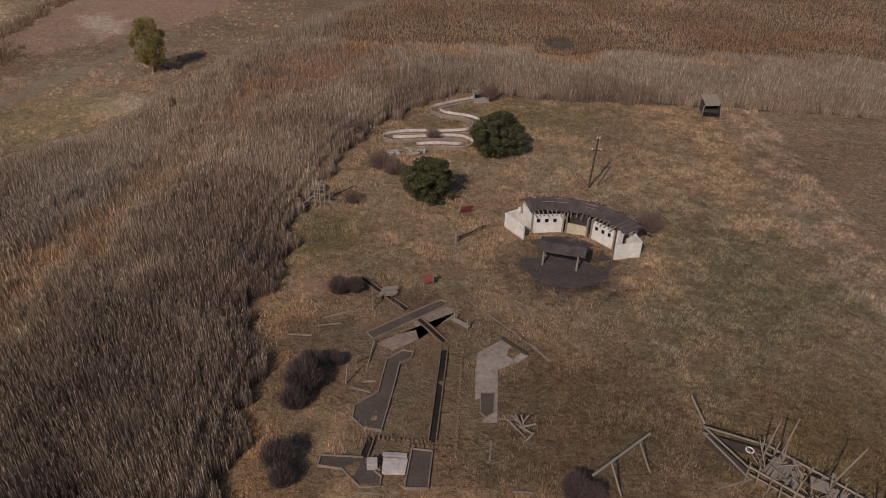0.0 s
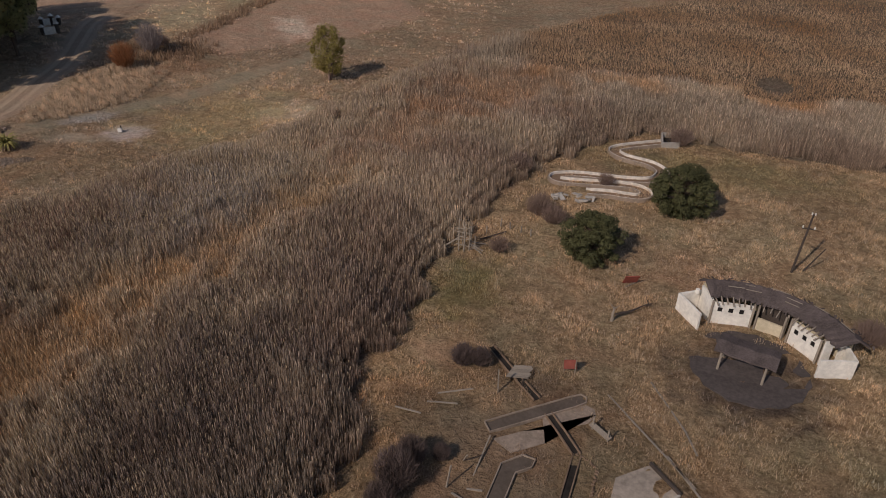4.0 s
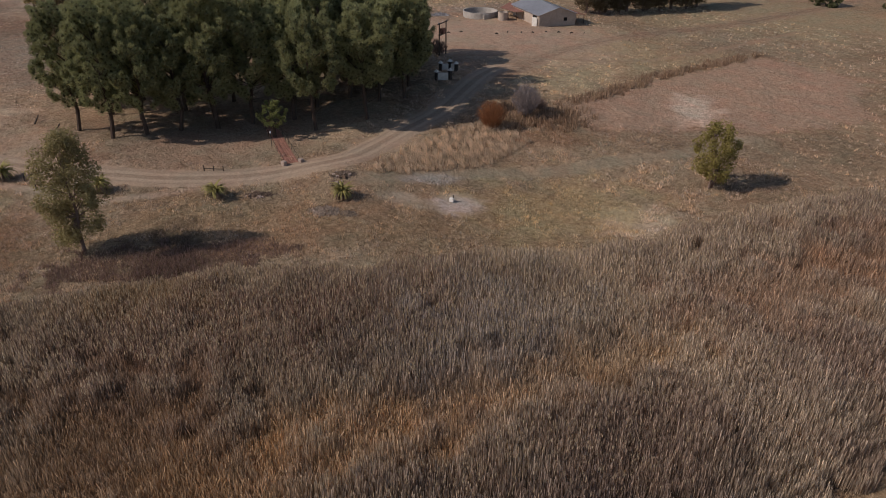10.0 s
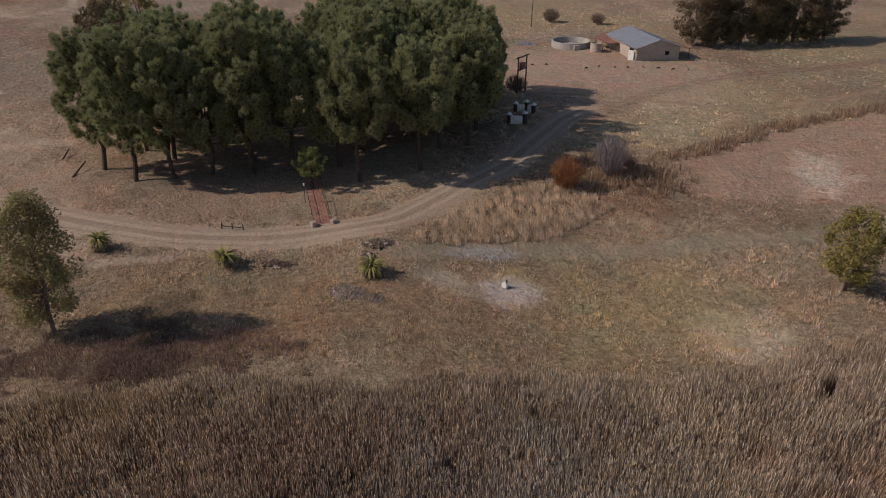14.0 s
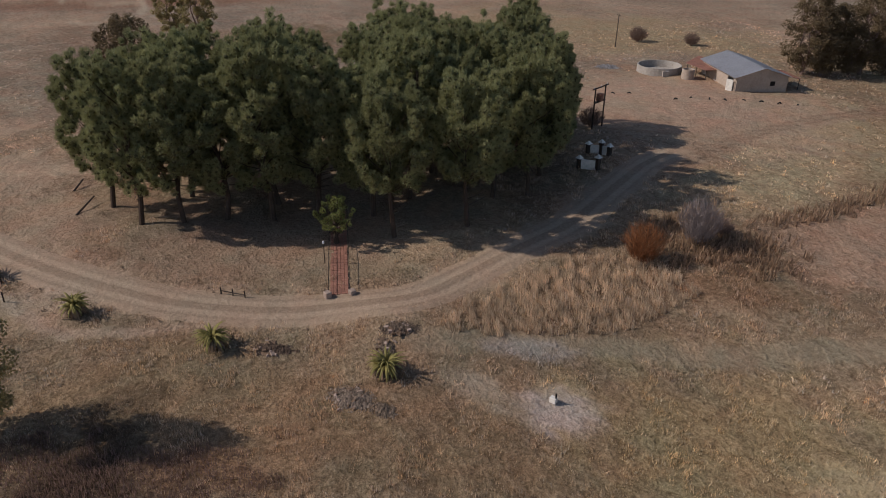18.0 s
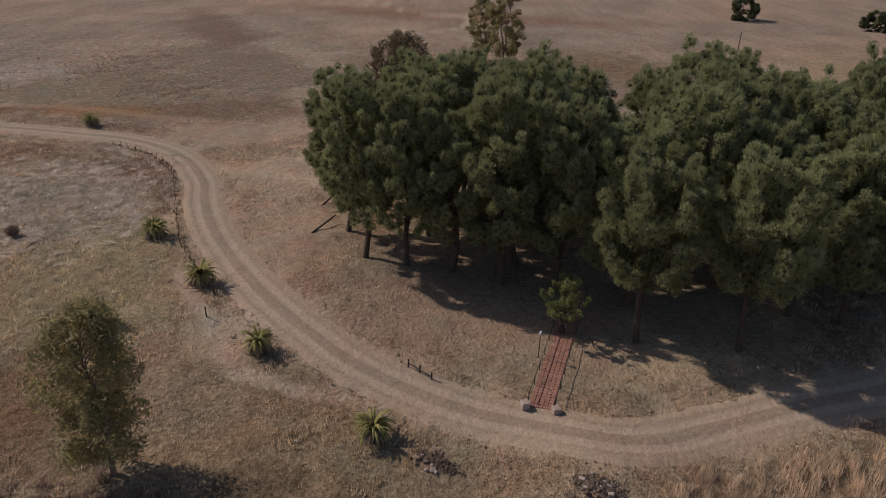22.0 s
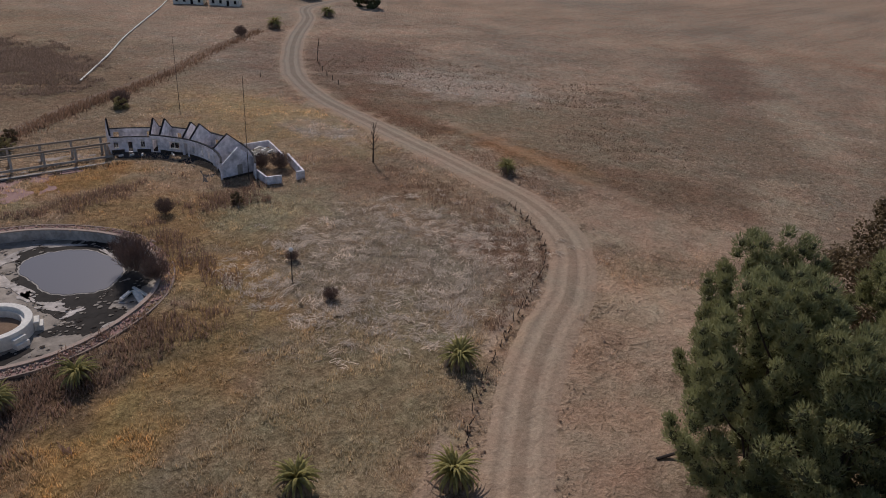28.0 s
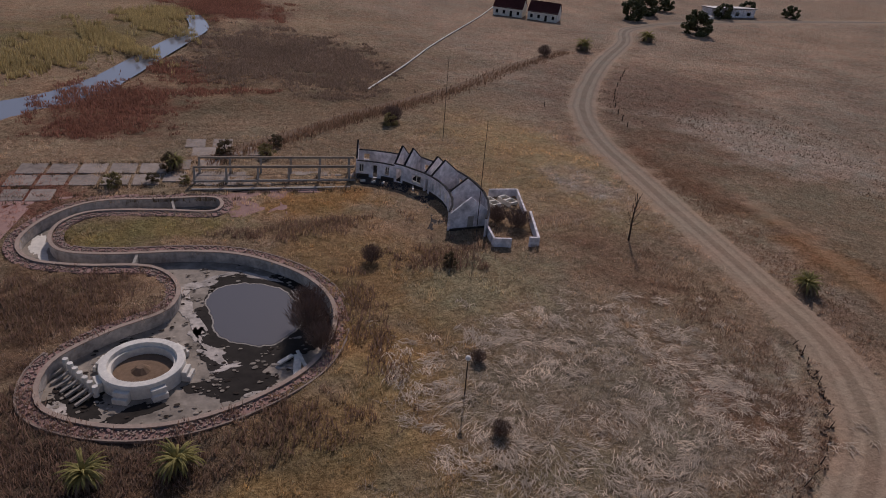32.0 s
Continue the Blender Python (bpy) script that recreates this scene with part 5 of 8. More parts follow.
for s_, lift, w in ((0.0, 0.03, 0.026), (0.5, 0.17, 0.03), (1.0, 0.09, 0.008)):
    a = way + bend * s_
    px, py = x0 + np.cos(a) * long_ * s_, y0 + np.sin(a) * long_ * s_
    for g in (-1, 1):
        rows.append(np.c_[px - g * np.sin(a) * w, py + g * np.cos(a) * w, land(px, py) + lift * (0.5 + 0.6 * long_)])
v = np.stack(rows, 1)
k = np.arange(len(cx))[:, None] * 6
f = np.concatenate([np.c_[k, k + 1, k + 3, k + 2], np.c_[k + 2, k + 3, k + 5, k + 4]])
straw = np_mesh("lodged_straw", v.reshape(-1, 3), f, M_BLADE, tint=np.repeat(np.array((0.70, 0.585, 0.46)) * (tone * r.uniform(0.75, 1.3, len(cx)))[:, None], 6, 0))
tagged(straw, "pale lodged straw lying over in waves", "straw", kind="stuff")

# clods and stones on the verges
r = np.random.default_rng(109)
fine = curve_through(ROAD, 3)
sd = sides_of(fine)
k = r.integers(0, int(len(fine) * 0.9), 12000)
o = (2.7 + np.abs(r.normal(0, 2.6, len(k)))) * r.choice((-1, 1), len(k))
x, y = fine[k, 0] + sd[k, 0] * o + r.normal(0, 0.5, len(k)), fine[k, 1] + sd[k, 1] * o + r.normal(0, 0.5, len(k))
keep = (wob(x, y, 6, 1) + 0.6 * wob(x, y, 2.1, 3) > 0.0) & (off_line(ROAD, x, y) > 2.5)
x, y = x[keep], y[keep]
w = r.uniform(0.03, 0.10, len(x)) * np.where(r.uniform(0, 1, len(x)) < 0.06, 1.9, 1)
z = land(x, y)
corner = np.array(((1, 0, 0), (-0.2, 1, 0), (-1, -0.3, 0), (0.2, -1, 0), (0.1, 0.1, 1)))
v = corner[None] * r.uniform(0.65, 1.3, (len(x), 5, 3)) * np.c_[w, w, w * 1.1][:, None] + np.c_[x, y, z][:, None]
k = np.arange(len(x))[:, None] * 5
f = np.concatenate([k + np.array((a, (a + 1) % 4, 4))[None] for a in range(4)])
clods = np_mesh("verge_clods", v.reshape(-1, 3), f, M_BLADE, tint=np.repeat(np.array((0.42, 0.30, 0.21)) * r.uniform(0.65, 1.3, len(x))[:, None], 5, 0))
tagged(clods, "earth clods and small stones strewn on the road verge", "stones", kind="stuff")
drift("verge_scrub", 60000, (-166, -134, -34, 34), ((-153.5, 9, 2.2, 7, 0), (-151.5, 18.5, 2.4, 6, 0), (-147.5, 24, 4, 2.2, 30), (-149, 25, 5, 2, 20), (-142, 28, 6, 1.5, 20), (-156, -2, 1.6, 7, 0)), (0.2, 0.55), (0.05, 0.12), (0.29, 0.185, 0.125), 0.4, 0,
      "low reddish-brown weeds along the road verge", "weeds", 111, 0.4)
drift("road_weeds", 26000, (-186, -158, -34, 34), ((-171, -4, 2, 10, 0), (-169, 8, 2, 6, 0), (-174, -20, 2.5, 9, 0)), (0.2, 0.5), (0.06, 0.14), (0.33, 0.205, 0.135), 0.4, 0,
      "russet tussocks on the far verge of the road", "weeds", 113, 0.45)
# weeds in the joints of the old paving
r = np.random.default_rng(115)
u, q = r.uniform(0, 1, 9000), r.integers(0, 5, 9000)
x, y = -80 - 47 * u, -np.array((38.6, 41.6, 45.9, 50.2, 36.6))[q] + 4.2 * u + r.normal(0, 0.28, 9000)
keep = (wob(x, y, 3, 1) + 0.5 * wob(x, y, 1.3, 2) > 0.15) & ((q < 2) | (x > -110))
x, y = x[keep], y[keep]
blades("joint_weeds", x, y, r.uniform(0.2, 0.75, len(x)), r.uniform(0.05, 0.13, len(x)), np.array((0.15, 0.11, 0.07)) * r.uniform(0.7, 1.4, len(x))[:, None], M_BLADE, 0.35, 0, "dark weeds grown up through the paving joints", "weeds", 116)


def clod_heap(name, cx, cy, rx, ry, turn, n, size, tone, label, category, seed, tall=0.3):
    """A low heap of angular clods, the larger towards the middle."""
    r = np.random.default_rng(seed)
    a, q = r.uniform(0, 6.283, n), np.sqrt(r.uniform(0, 1, n)) * r.uniform(0.5, 1.05, n)
    u, w_ = np.cos(a) * q * rx, np.sin(a) * q * ry
    t = math.radians(turn)
    x, y = cx + u * math.cos(t) - w_ * math.sin(t), cy + u * math.sin(t) + w_ * math.cos(t)
    w = r.uniform(*size, n) * (1.2 - 0.5 * q)
    z = land(x, y) + tall * np.clip(1 - q, 0, 1) * r.uniform(0.2, 1, n)
    v = corner[None] * r.uniform(0.6, 1.3, (n, 5, 3)) * np.c_[w, w, w * 1.1][:, None] + np.c_[x, y, z - 0.3 * w][:, None]
    k = np.arange(n)[:, None] * 5
    f = np.concatenate([k + np.array((b, (b + 1) % 4, 4))[None] for b in range(4)])
    ob = np_mesh(name, v.reshape(-1, 3), f, M_BLADE, tint=np.repeat(np.array(tone) * r.uniform(0.6, 1.35, n)[:, None], 5, 0))
    return tagged(ob, label, category, kind="stuff")


for k, (hx, hy, rx, ry, turn, n, tone) in enumerate(((-92.0, 69.6, 2.6, 1.0, 60, 700, (0.20, 0.14, 0.10)), (-89.5, 81.3, 2.2, 1.2, 70, 600, (0.27, 0.20, 0.145)), (-82.3, 74.6, 2.6, 1.7, 40, 900, (0.40, 0.31, 0.235)),
                                                     (-87.4, 79.2, 1.6, 1.0, 0, 350, (0.33, 0.25, 0.18)), (-79.8, 76.5, 1.6, 1.0, 30, 300, (0.33, 0.25, 0.18)))):
    clod_heap("dug_clods", hx, hy, rx, ry, turn, n, (0.07, 0.24), tone, "scattered clods of dug earth on the bank", "earth", 120 + k)
clod_heap("rubble_pile", -174.2, 162.4, 3.4, 1.6, 50, 500, (0.15, 0.45), (0.42, 0.40, 0.39), "grey rubble pile beside the reservoir", "rubble", 127, 0.7)


# ---- washroom block and its shaded patio ----
def polar(c, r, deg, z=None):
    a = math.radians(deg)
    p = (c[0] + r * math.cos(a), c[1] + r * math.sin(a))
    return p if z is None else (*p, z)


def wall_between(a, b, z0, z1, thick=0.22, holes=()):
    """A straight wall with openings (from, to, sill, head) in metres along it."""
    a, b = Vector((*a[:2], 0)), Vector((*b[:2], 0))
    ln, turn = (b - a).length, math.degrees(math.atan2(b.y - a.y, b.x - a.x))
    us, zs = sorted({0, ln, *(u for h in holes for u in h[:2])}), sorted({z0, z1, *(z0 + z for h in holes for z in h[2:])})
    bm, d = bmesh.new(), (b - a).normalized()
    for u0, u1 in zip(us, us[1:]):
        for v0, v1 in zip(zs, zs[1:]):
            um, vm = (u0 + u1) / 2, (v0 + v1) / 2 - z0
            if not any(h[0] < um < h[1] and h[2] < vm < h[3] for h in holes):
                c = a + d * um
                add_box(bm, (c.x, c.y, (v0 + v1) / 2), (u1 - u0, thick, v1 - v0), turn)
    bmesh.ops.remove_doubles(bm, verts=bm.verts, dist=0.001)
    return bm


def gable_wall(a, b, z0, eave, peak, thick=0.22, at=0.5):
    """An upright wall whose top rises to a peak."""
    a, b = Vector((*a[:2], 0)), Vector((*b[:2], 0))
    n = Vector((-(b - a).y, (b - a).x, 0)).normalized() * thick / 2
    m = a.lerp(b, at)
    prof = [(a, z0), (b, z0), (b, eave), (m, peak), (a, eave)]
    bm = bmesh.new()
    f, k = [bm.verts.new((*(p + n).xy, z)) for p, z in prof], [bm.verts.new((*(p - n).xy, z)) for p, z in prof]
    bm.faces.new(f), bm.faces.new(k[::-1])
    for i in range(5):
        bm.faces.new((f[i], k[i], k[(i + 1) % 5], f[(i + 1) % 5]))
    bmesh.ops.recalc_face_normals(bm, faces=bm.faces)
    return bm


def roof_arc(c, rings, a0, a1, steps=18, thick=0.14, rag=0.0):
    """A curved roof through rings of (radius, height), with thickness."""
    bm = bmesh.new()
    rows = []
    for s in range(steps + 1):
        a = a0 + (a1 - a0) * s / steps
        j = [rag * math.sin(s * 2.7 + k * 1.9) for k in range(len(rings))]
        rows.append(([bm.verts.new(polar(c, r + j[k], a, z)) for k, (r, z) in enumerate(rings)], [bm.verts.new(polar(c, r + j[k], a, z - thick)) for k, (r, z) in enumerate(rings)]))
    for (t0, u0), (t1, u1) in zip(rows, rows[1:]):
        for k in range(len(rings) - 1):
            bm.faces.new((t0[k], t1[k], t1[k + 1], t0[k + 1])), bm.faces.new((u0[k], u0[k + 1], u1[k + 1], u1[k]))
        for k in (0, -1):
            bm.faces.new((t0[k], t1[k], u1[k], u0[k]))
    for t0, u0 in (rows[0], rows[-1]):
        for k in range(len(rings) - 1):
            bm.faces.new((t0[k], t0[k + 1], u0[k + 1], u0[k]))
    bmesh.ops.recalc_face_normals(bm, faces=bm.faces)
    return bm


WC = (11.3, 63.8)
block = thing("washroom_block", (0, 0, 0), "curved white washroom block under a sagging dark thatch roof", "building")
roof = part("roof", roof_arc(WC, [(7.7, 2.76), (8.4, 3.05), (9.5, 3.4), (10.7, 2.65)], 113, 22, 34, 0.16, 0.13), M_THATCH, block, "sagging dark grey thatch roof")
for a0, a1, h, holes, mat in ((111, 84, 2.25, ((0.45, 0.88, 1.4, 1.9), (1.42, 1.85, 1.4, 1.9), (2.38, 2.8, 1.4, 1.9)), M_WHITE), (79, 62, 1.25, (), M_CREAM),
                              (56, 33, 2.25, ((0.32, 0.75, 1.4, 1.9), (1.22, 1.65, 1.4, 1.9), (2.1, 2.52, 1.4, 1.9)), M_WHITE)):
    p, q = polar(WC, 7.45, a0), polar(WC, 7.45, a1)
    part("front_wall", wall_between(p, q, -0.1, h, 0.2, holes), mat, block)
    for u0, u1, z0, z1 in holes:
        k = (u0 + u1) / 2 / math.dist(p, q)
        m = (p[0] + (q[0] - p[0]) * k, p[1] + (q[1] - p[1]) * k)
        t = math.degrees(math.atan2(q[1] - p[1], q[0] - p[0]))
        w = part("window", box((*m, (z0 + z1) / 2 - 0.1), (u1 - u0, 0.06, z1 - z0), t), M_DARK, block, "small dark window opening")
for a in (112, 83, 80, 61, 57, 32):
    for r in (7.3, 7.7):
        part("post", rod(polar(WC, r, a, -0.1), polar(WC, r, a, 2.5), 0.11, 0.1, 7), M_WOOD, block, "round timber post")
for k, a in enumerate((110, 106, 102, 98, 94, 90, 86, 77, 72, 67, 55, 51, 47, 43, 39, 35)):
    part("rafter", beam(polar(WC, 6.75 + 0.12 * (k % 3), a, 2.36), polar(WC, 8.6, a, 3.0), 0.09, 0.12), M_WOOD, block)
for a0, a1 in ((111, 84), (56, 33)):
    part("wall_plate", beam(polar(WC, 7.4, a0, 2.3), polar(WC, 7.4, a1, 2.3), 0.2, 0.1), M_WHITE, block, "whitewashed wall plate")
rw = random.Random(31)
for k in range(46):
    a, r0 = 112 - 90 * k / 45 + rw.uniform(-0.8, 0.8), rw.choice((7.75, 10.65))
    z0 = 2.80 if r0 < 9 else 2.72
    part("thatch_wisp", beam(polar(WC, r0 + 0.25, a, z0 + 0.08), polar(WC, r0 - rw.uniform(0.1, 0.45) if r0 < 9 else r0 + rw.uniform(0.1, 0.4), a + rw.uniform(-2, 2), z0 - rw.uniform(0.05, 0.2)), rw.uniform(0.12, 0.3), 0.04), M_THATCH, roof)
for k in range(9):
    a, r0 = rw.uniform(30, 108), rw.uniform(8.5, 10.2)
    part("ridge_batten", beam(polar(WC, r0, a, 3.12 + 0.33 * (r0 - 8.5) if r0 < 9.5 else 3.48 - 0.6 * (r0 - 9.5)), polar(WC, r0, a - rw.uniform(5, 11), 3.12 + 0.33 * (r0 - 8.5) if r0 < 9.5 else 3.48 - 0.6 * (r0 - 9.5)), 0.07, 0.05), M_WOOD, roof, "grey batten laid on the thatch")
for k in range(6):
    a0, a1 = 112 - k * 14, 112 - (k + 1) * 14
    part("back_wall", wall_between(polar(WC, 9.9, a0), polar(WC, 9.9, a1), -0.1, 2.7, 0.2), M_CREAM, block)
for a in (112, 30):
    part("end_wall", wall_between(polar(WC, 7.5, a), polar(WC, 9.9, a), -0.1, 2.5, 0.2, ((0.8, 1.6, 0.0, 1.95),) if a == 30 else ()), M_WHITE, block)
part("niche_wall", wall_between(polar(WC, 8.4, 79), polar(WC, 8.4, 62), -0.1, 2.4, 0.15), M_DARKWOOD, block, "dark recess behind the counter")
for a, r1 in ((126, 9.8), (17, 9.4)):
    part("wing_wall", wall_between(polar(WC, 6.3, a), polar(WC, r1, a), -0.1, 1.9, 0.2), M_WHITE, block, "low white screen wall")
part("wing_wall", wall_between(polar(WC, 9.7, 126), polar(WC, 9.9, 113), -0.1, 1.9, 0.2), M_WHITE, block, "low white screen wall")
part("wing_wall", wall_between(polar(WC, 9.4, 17), polar(WC, 9.7, 29), -0.1, 1.9, 0.2), M_WHITE, block, "low white screen wall")
part("tank", rod(polar(WC, 9.5, 116, 1.9), polar(WC, 9.5, 116, 2.3), 0.22, 0.2, 10), M_WHITE, block, "small white tank on the wall")

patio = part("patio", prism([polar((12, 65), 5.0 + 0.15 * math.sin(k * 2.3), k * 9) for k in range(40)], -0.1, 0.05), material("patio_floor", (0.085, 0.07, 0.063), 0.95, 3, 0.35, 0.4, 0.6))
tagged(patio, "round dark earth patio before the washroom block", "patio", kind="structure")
can = thing("shade_canopy", (11.5, 64.1, 0), "curved grey thatched shade roof on timber posts", "canopy")
bm = bmesh.new()
rows = []
for s in range(9):
    u = -2.5 + 5.0 * s / 8
    zz, off = 2.15 - 0.12 * math.cos(u * 1.2) + 0.05 * math.sin(s * 2.1), 0.22 * math.cos(u * 0.7)
    rows.append([bm.verts.new((u, v + off, zz + dz + dzv)) for v, dz in ((-1.35, 0), (0, 0.28), (1.35, 0.05)) for dzv in (0, -0.16)])
for p, q in zip(rows, rows[1:]):
    for a, b in ((0, 2), (2, 4), (4, 5), (5, 3), (3, 1), (1, 0)):
        bm.faces.new((p[a], q[a], q[b], p[b]))
for e in (rows[0], rows[-1]):
    bm.faces.new((e[0], e[2], e[4], e[5], e[3], e[1]))
bmesh.ops.recalc_face_normals(bm, faces=bm.faces)
part("thatch", bm, M_THATCH, can)
for x, y in ((-1.9, -0.9), (1.75, -0.9), (-1.9, 1.0), (1.75, 1.0)):
    part("post", rod((x, y, -0.05), (x, y + 0.1, 2.1), 0.12, 0.1, 7), M_WOOD, can)
can.matrix_basis = pose(11.5, 64.3, 0, 0, 0, -13)

pole = thing("utility_pole", (16.6, 82.6, 0), "leaning timber pole with white insulators", "pole")
part("post", rod((0, 0, -0.2), (0.35, 0.1, 7.0), 0.13, 0.1, 8), M_DARKWOOD, pole)
part("crossarm", beam((-0.3, 0.1, 5.3), (0.9, 0.1, 5.35), 0.1, 0.1), M_DARKWOOD, pole)
for x, z in ((-0.25, 5.5), (0.85, 5.5), (0.2, 7.05), (0.5, 7.05)):
    part("insulator", rod((x, 0.1, z - 0.12), (x, 0.1, z + 0.12), 0.09, 0.06, 7), M_WHITE, pole, "white ceramic insulator")
stay = thing("dead_sapling", (17.6, 83, 0), "dead leaning sapling with a ragged top", "tree")
part("stem", rod((0, 0, -0.1), (1.8, 1.2, 2.6), 0.09, 0.05, 6), M_DARKWOOD, stay)

# ---- crazy golf lanes ----
def lane(points, label, felt=M_FELT, kerb=M_KERB, z=0.08, kz=0.17, skip=()):
    root = thing("golf_lane", (0, 0, 0), label, "golf lane", "crazy golf lanes")
    part("felt", prism(points, -0.1, z), felt, root, "worn dark playing surface")
    n = len(points)
    for i in range(n):
        if i not in skip:
            a, b = points[i], points[(i + 1) % n]
            part("kerb", beam((*a, kz / 2 - 0.02), (*b, kz / 2 - 0.02), 0.09, kz + 0.12), kerb, root, "earth-stained concrete kerb")
    return root


lane([(-7.7, 50.9), (-7.0, 50.0), (-1.2, 55.0), (-0.55, 55.7), (-0.6, 56.3), (-1.1, 56.5), (-1.8, 56.0)], "narrow dark golf lane with a rounded end and pale kerbs")
lane([(-7.3, 40.1), (-7.3, 41.5), (-5.6, 43.2), (-5.4, 47.3), (-4.1, 48.6), (-3.1, 48.5), (-3.2, 47.7), (-4.2, 46.8), (-4.4, 43.3), (-4.8, 38.9), (-6.3, 39.1)], "dark golf lane that widens to an angular basin")
lane([(-9.0, 36.1), (-5.8, 36.1), (-5.7, 35.6), (-4.8, 34.9), (-4.2, 34.4), (-4.2, 33.5), (-5.6, 33.3), (-7.2, 34.9), (-9.1, 35.1)], "bent dark golf lane with broken kerbs", skip=(1, 2))
lane([(-2.2, 37.2), (-0.6, 37.1), (-0.7, 33.6), (-2.4, 33.5)], "rectangular dark golf lane with pale kerbs")
lane([(3.0, 43.7), (4.2, 43.8), (4.1, 41.5), (3.5, 40.9), (3.0, 41.4)], "short dark lane end with a pointed tip", kz=0.12, z=0.12)
slab = thing("concrete_slab", (0, 0, 0), "pale cracked concrete golf platform", "slab")
part("platform", prism([(2.6, 40.4), (2.5, 45.4), (2.7, 48.9), (4.9, 50.9), (7.1, 48.8), (6.2, 47.8), (4.5, 46.8), (4.4, 40.5)], -0.1, 0.07), material("dusty_concrete", (0.32, 0.265, 0.21), 0.9, 2.5, 0.4, 0.3, 0.5), slab)
part("kerb", beam((4.9, 51.0, 0.12), (7.2, 48.8, 0.12), 0.2, 0.4), M_DARKWOOD, slab, "dark timber edge board")
part("kerb", beam((6.2, 47.75, 0.1), (7.15, 48.75, 0.1), 0.14, 0.25), M_CONCRETE, slab)
slab = thing("concrete_slab", (0, 0, 0), "white painted concrete golf platform", "slab")
part("platform", prism([(-4.3, 36.2), (-2.4, 36.25), (-2.5, 34.8), (-4.2, 34.7)], -0.1, 0.12), M_PALECONC, slab)
part("kerb", beam((-4.35, 36.5, 0.1), (-2.5, 36.5, 0.1), 0.3, 0.3), M_CONCRETE, slab)
slab = thing("concrete_slab", (0, 0, 0), "grey concrete pad at the crossing of the lanes", "slab")
part("platform", prism([(-3.7, 53.6), (-1.3, 55.0), (-0.4, 55.6), (0.5, 56.3), (0.6, 54.9), (0.0, 53.6), (-1.9, 52.3), (-4.7, 51.0), (-6.6, 49.5), (-5.0, 48.6), (-2.8, 50.4)], -0.1, 0.045), M_KERB, slab)
block = thing("stone_block", (-5.0, 35.35, 0), "squat concrete block with a dark side opening", "block")
part("body", box((0, 0, 0.3), (0.8, 0.7, 0.8), 8, bevel=0.04), M_CONCRETE, block)
for run in ([(-9.7, 59.9), (-7.5, 57.7), (-5.8, 56.1), (-4.4, 54.8)], [(-3.2, 53.5), (-1.9, 52.0), (-0.3, 50.0), (-0.7, 38.1)], [(-5.5, 38.2), (-5.75, 36.2)]):
    ch = thing("water_channel", (0, 0, 0), "dry dark water channel between low kerbs", "channel", "golf water channels")
    for a, b in zip(run, run[1:]):
        d = Vector((b[0] - a[0], b[1] - a[1], 0)).normalized()
        n = Vector((-d.y, d.x, 0)) * 0.30
        # dark strip laid above the ground as the channel's shadow line
        part("bed", beam((*a, 0.02), (*b, 0.02), 0.50, 0.06), M_MUD_SHADE, ch, "near-black bed that stands for the shadow in the channel")
        for g in (-1, 1):
            part("kerb", beam((a[0] + g * n.x, a[1] + g * n.y, 0.10), (b[0] + g * n.x, b[1] + g * n.y, 0.10), 0.10, 0.22), M_EARTH, ch)
for run in ([(-0.7, 38.0), (-5.4, 38.2)], [(-2.6, 37.55), (0.9, 37.6)], [(1.2, 36.6), (1.3, 49.2)], [(-0.4, 50.2), (1.3, 49.3)], [(-4.7, 36.55), (-4.35, 34.6)]):
    wall = thing("stone_edging", (0, 0, 0), "low broken edging of rubble stones", "edging", "golf edgings")
    a, b = Vector((*run[0], 0)), Vector((*run[1], 0))
    count = int((b - a).length / 0.33)
    for k in range(count):
        p = a.lerp(b, (k + 0.5) / count)
        bm = box((p.x + random.uniform(-0.05, 0.05), p.y + random.uniform(-0.05, 0.05), 0.06), (random.uniform(0.2, 0.36), random.uniform(0.12, 0.2), 0.2), random.uniform(0, 180), bevel=0.03)
        part("stone", bm, M_EARTH, wall)


def plank(a, b, w=0.14, h=0.07, z0=0.08, z1=0.08, label="grey weathered plank lying in the grass", mat=M_WOOD):
    root = thing("plank", (0, 0, 0), label, "plank", "fallen planks")
    part("board", beam((*a, z0), (*b, z1), w, h), mat, root)
    return root


for a, b in (((-14.9, 50.1), (-12.7, 50.1)), ((-12.7, 51.5), (-10.3, 52.1)), ((-8.0, 43.6), (-6.2, 43.1)), ((-7.1, 44.3), (-6.0, 44.5)), ((-12.2, 52.7), (-9.6, 54.2)),
             ((1.0, 57.3), (8.2, 49.8)), ((6.1, 52.2), (9.2, 48.2)), ((4.2, 60.1), (7.2, 55.3)), ((7.2, 55.3), (8.2, 53.0)), ((4.6, 40.9), (5.9, 40.8)), ((20.5, 35.1), (23.3, 36.2)),
             ((-6.0, 32.9), (-4.2, 32.9)), ((5.4, 33.8), (7.0, 33.8)), ((3.8, 36.5), (3.9, 38.5))):
    plank(a, b)
for a, b, z in (((-8.5, 44.0), (-8.3, 44.3), 2.0), ((-8.1, 46.7), (-7.6, 45.9), 1.6), ((-7.6, 54.5), (-7.7, 54.7), 2.3), ((-7.0, 45.6), (-6.8, 49.3), 0.5)):
    plank(a, b, 0.1, 0.1, 0.0, z, "leaning grey timber post", M_WOOD)
jet = thing("timber_stack", (6.3, 39.8, 0), "tumbled grey timber posts and planks", "timber")
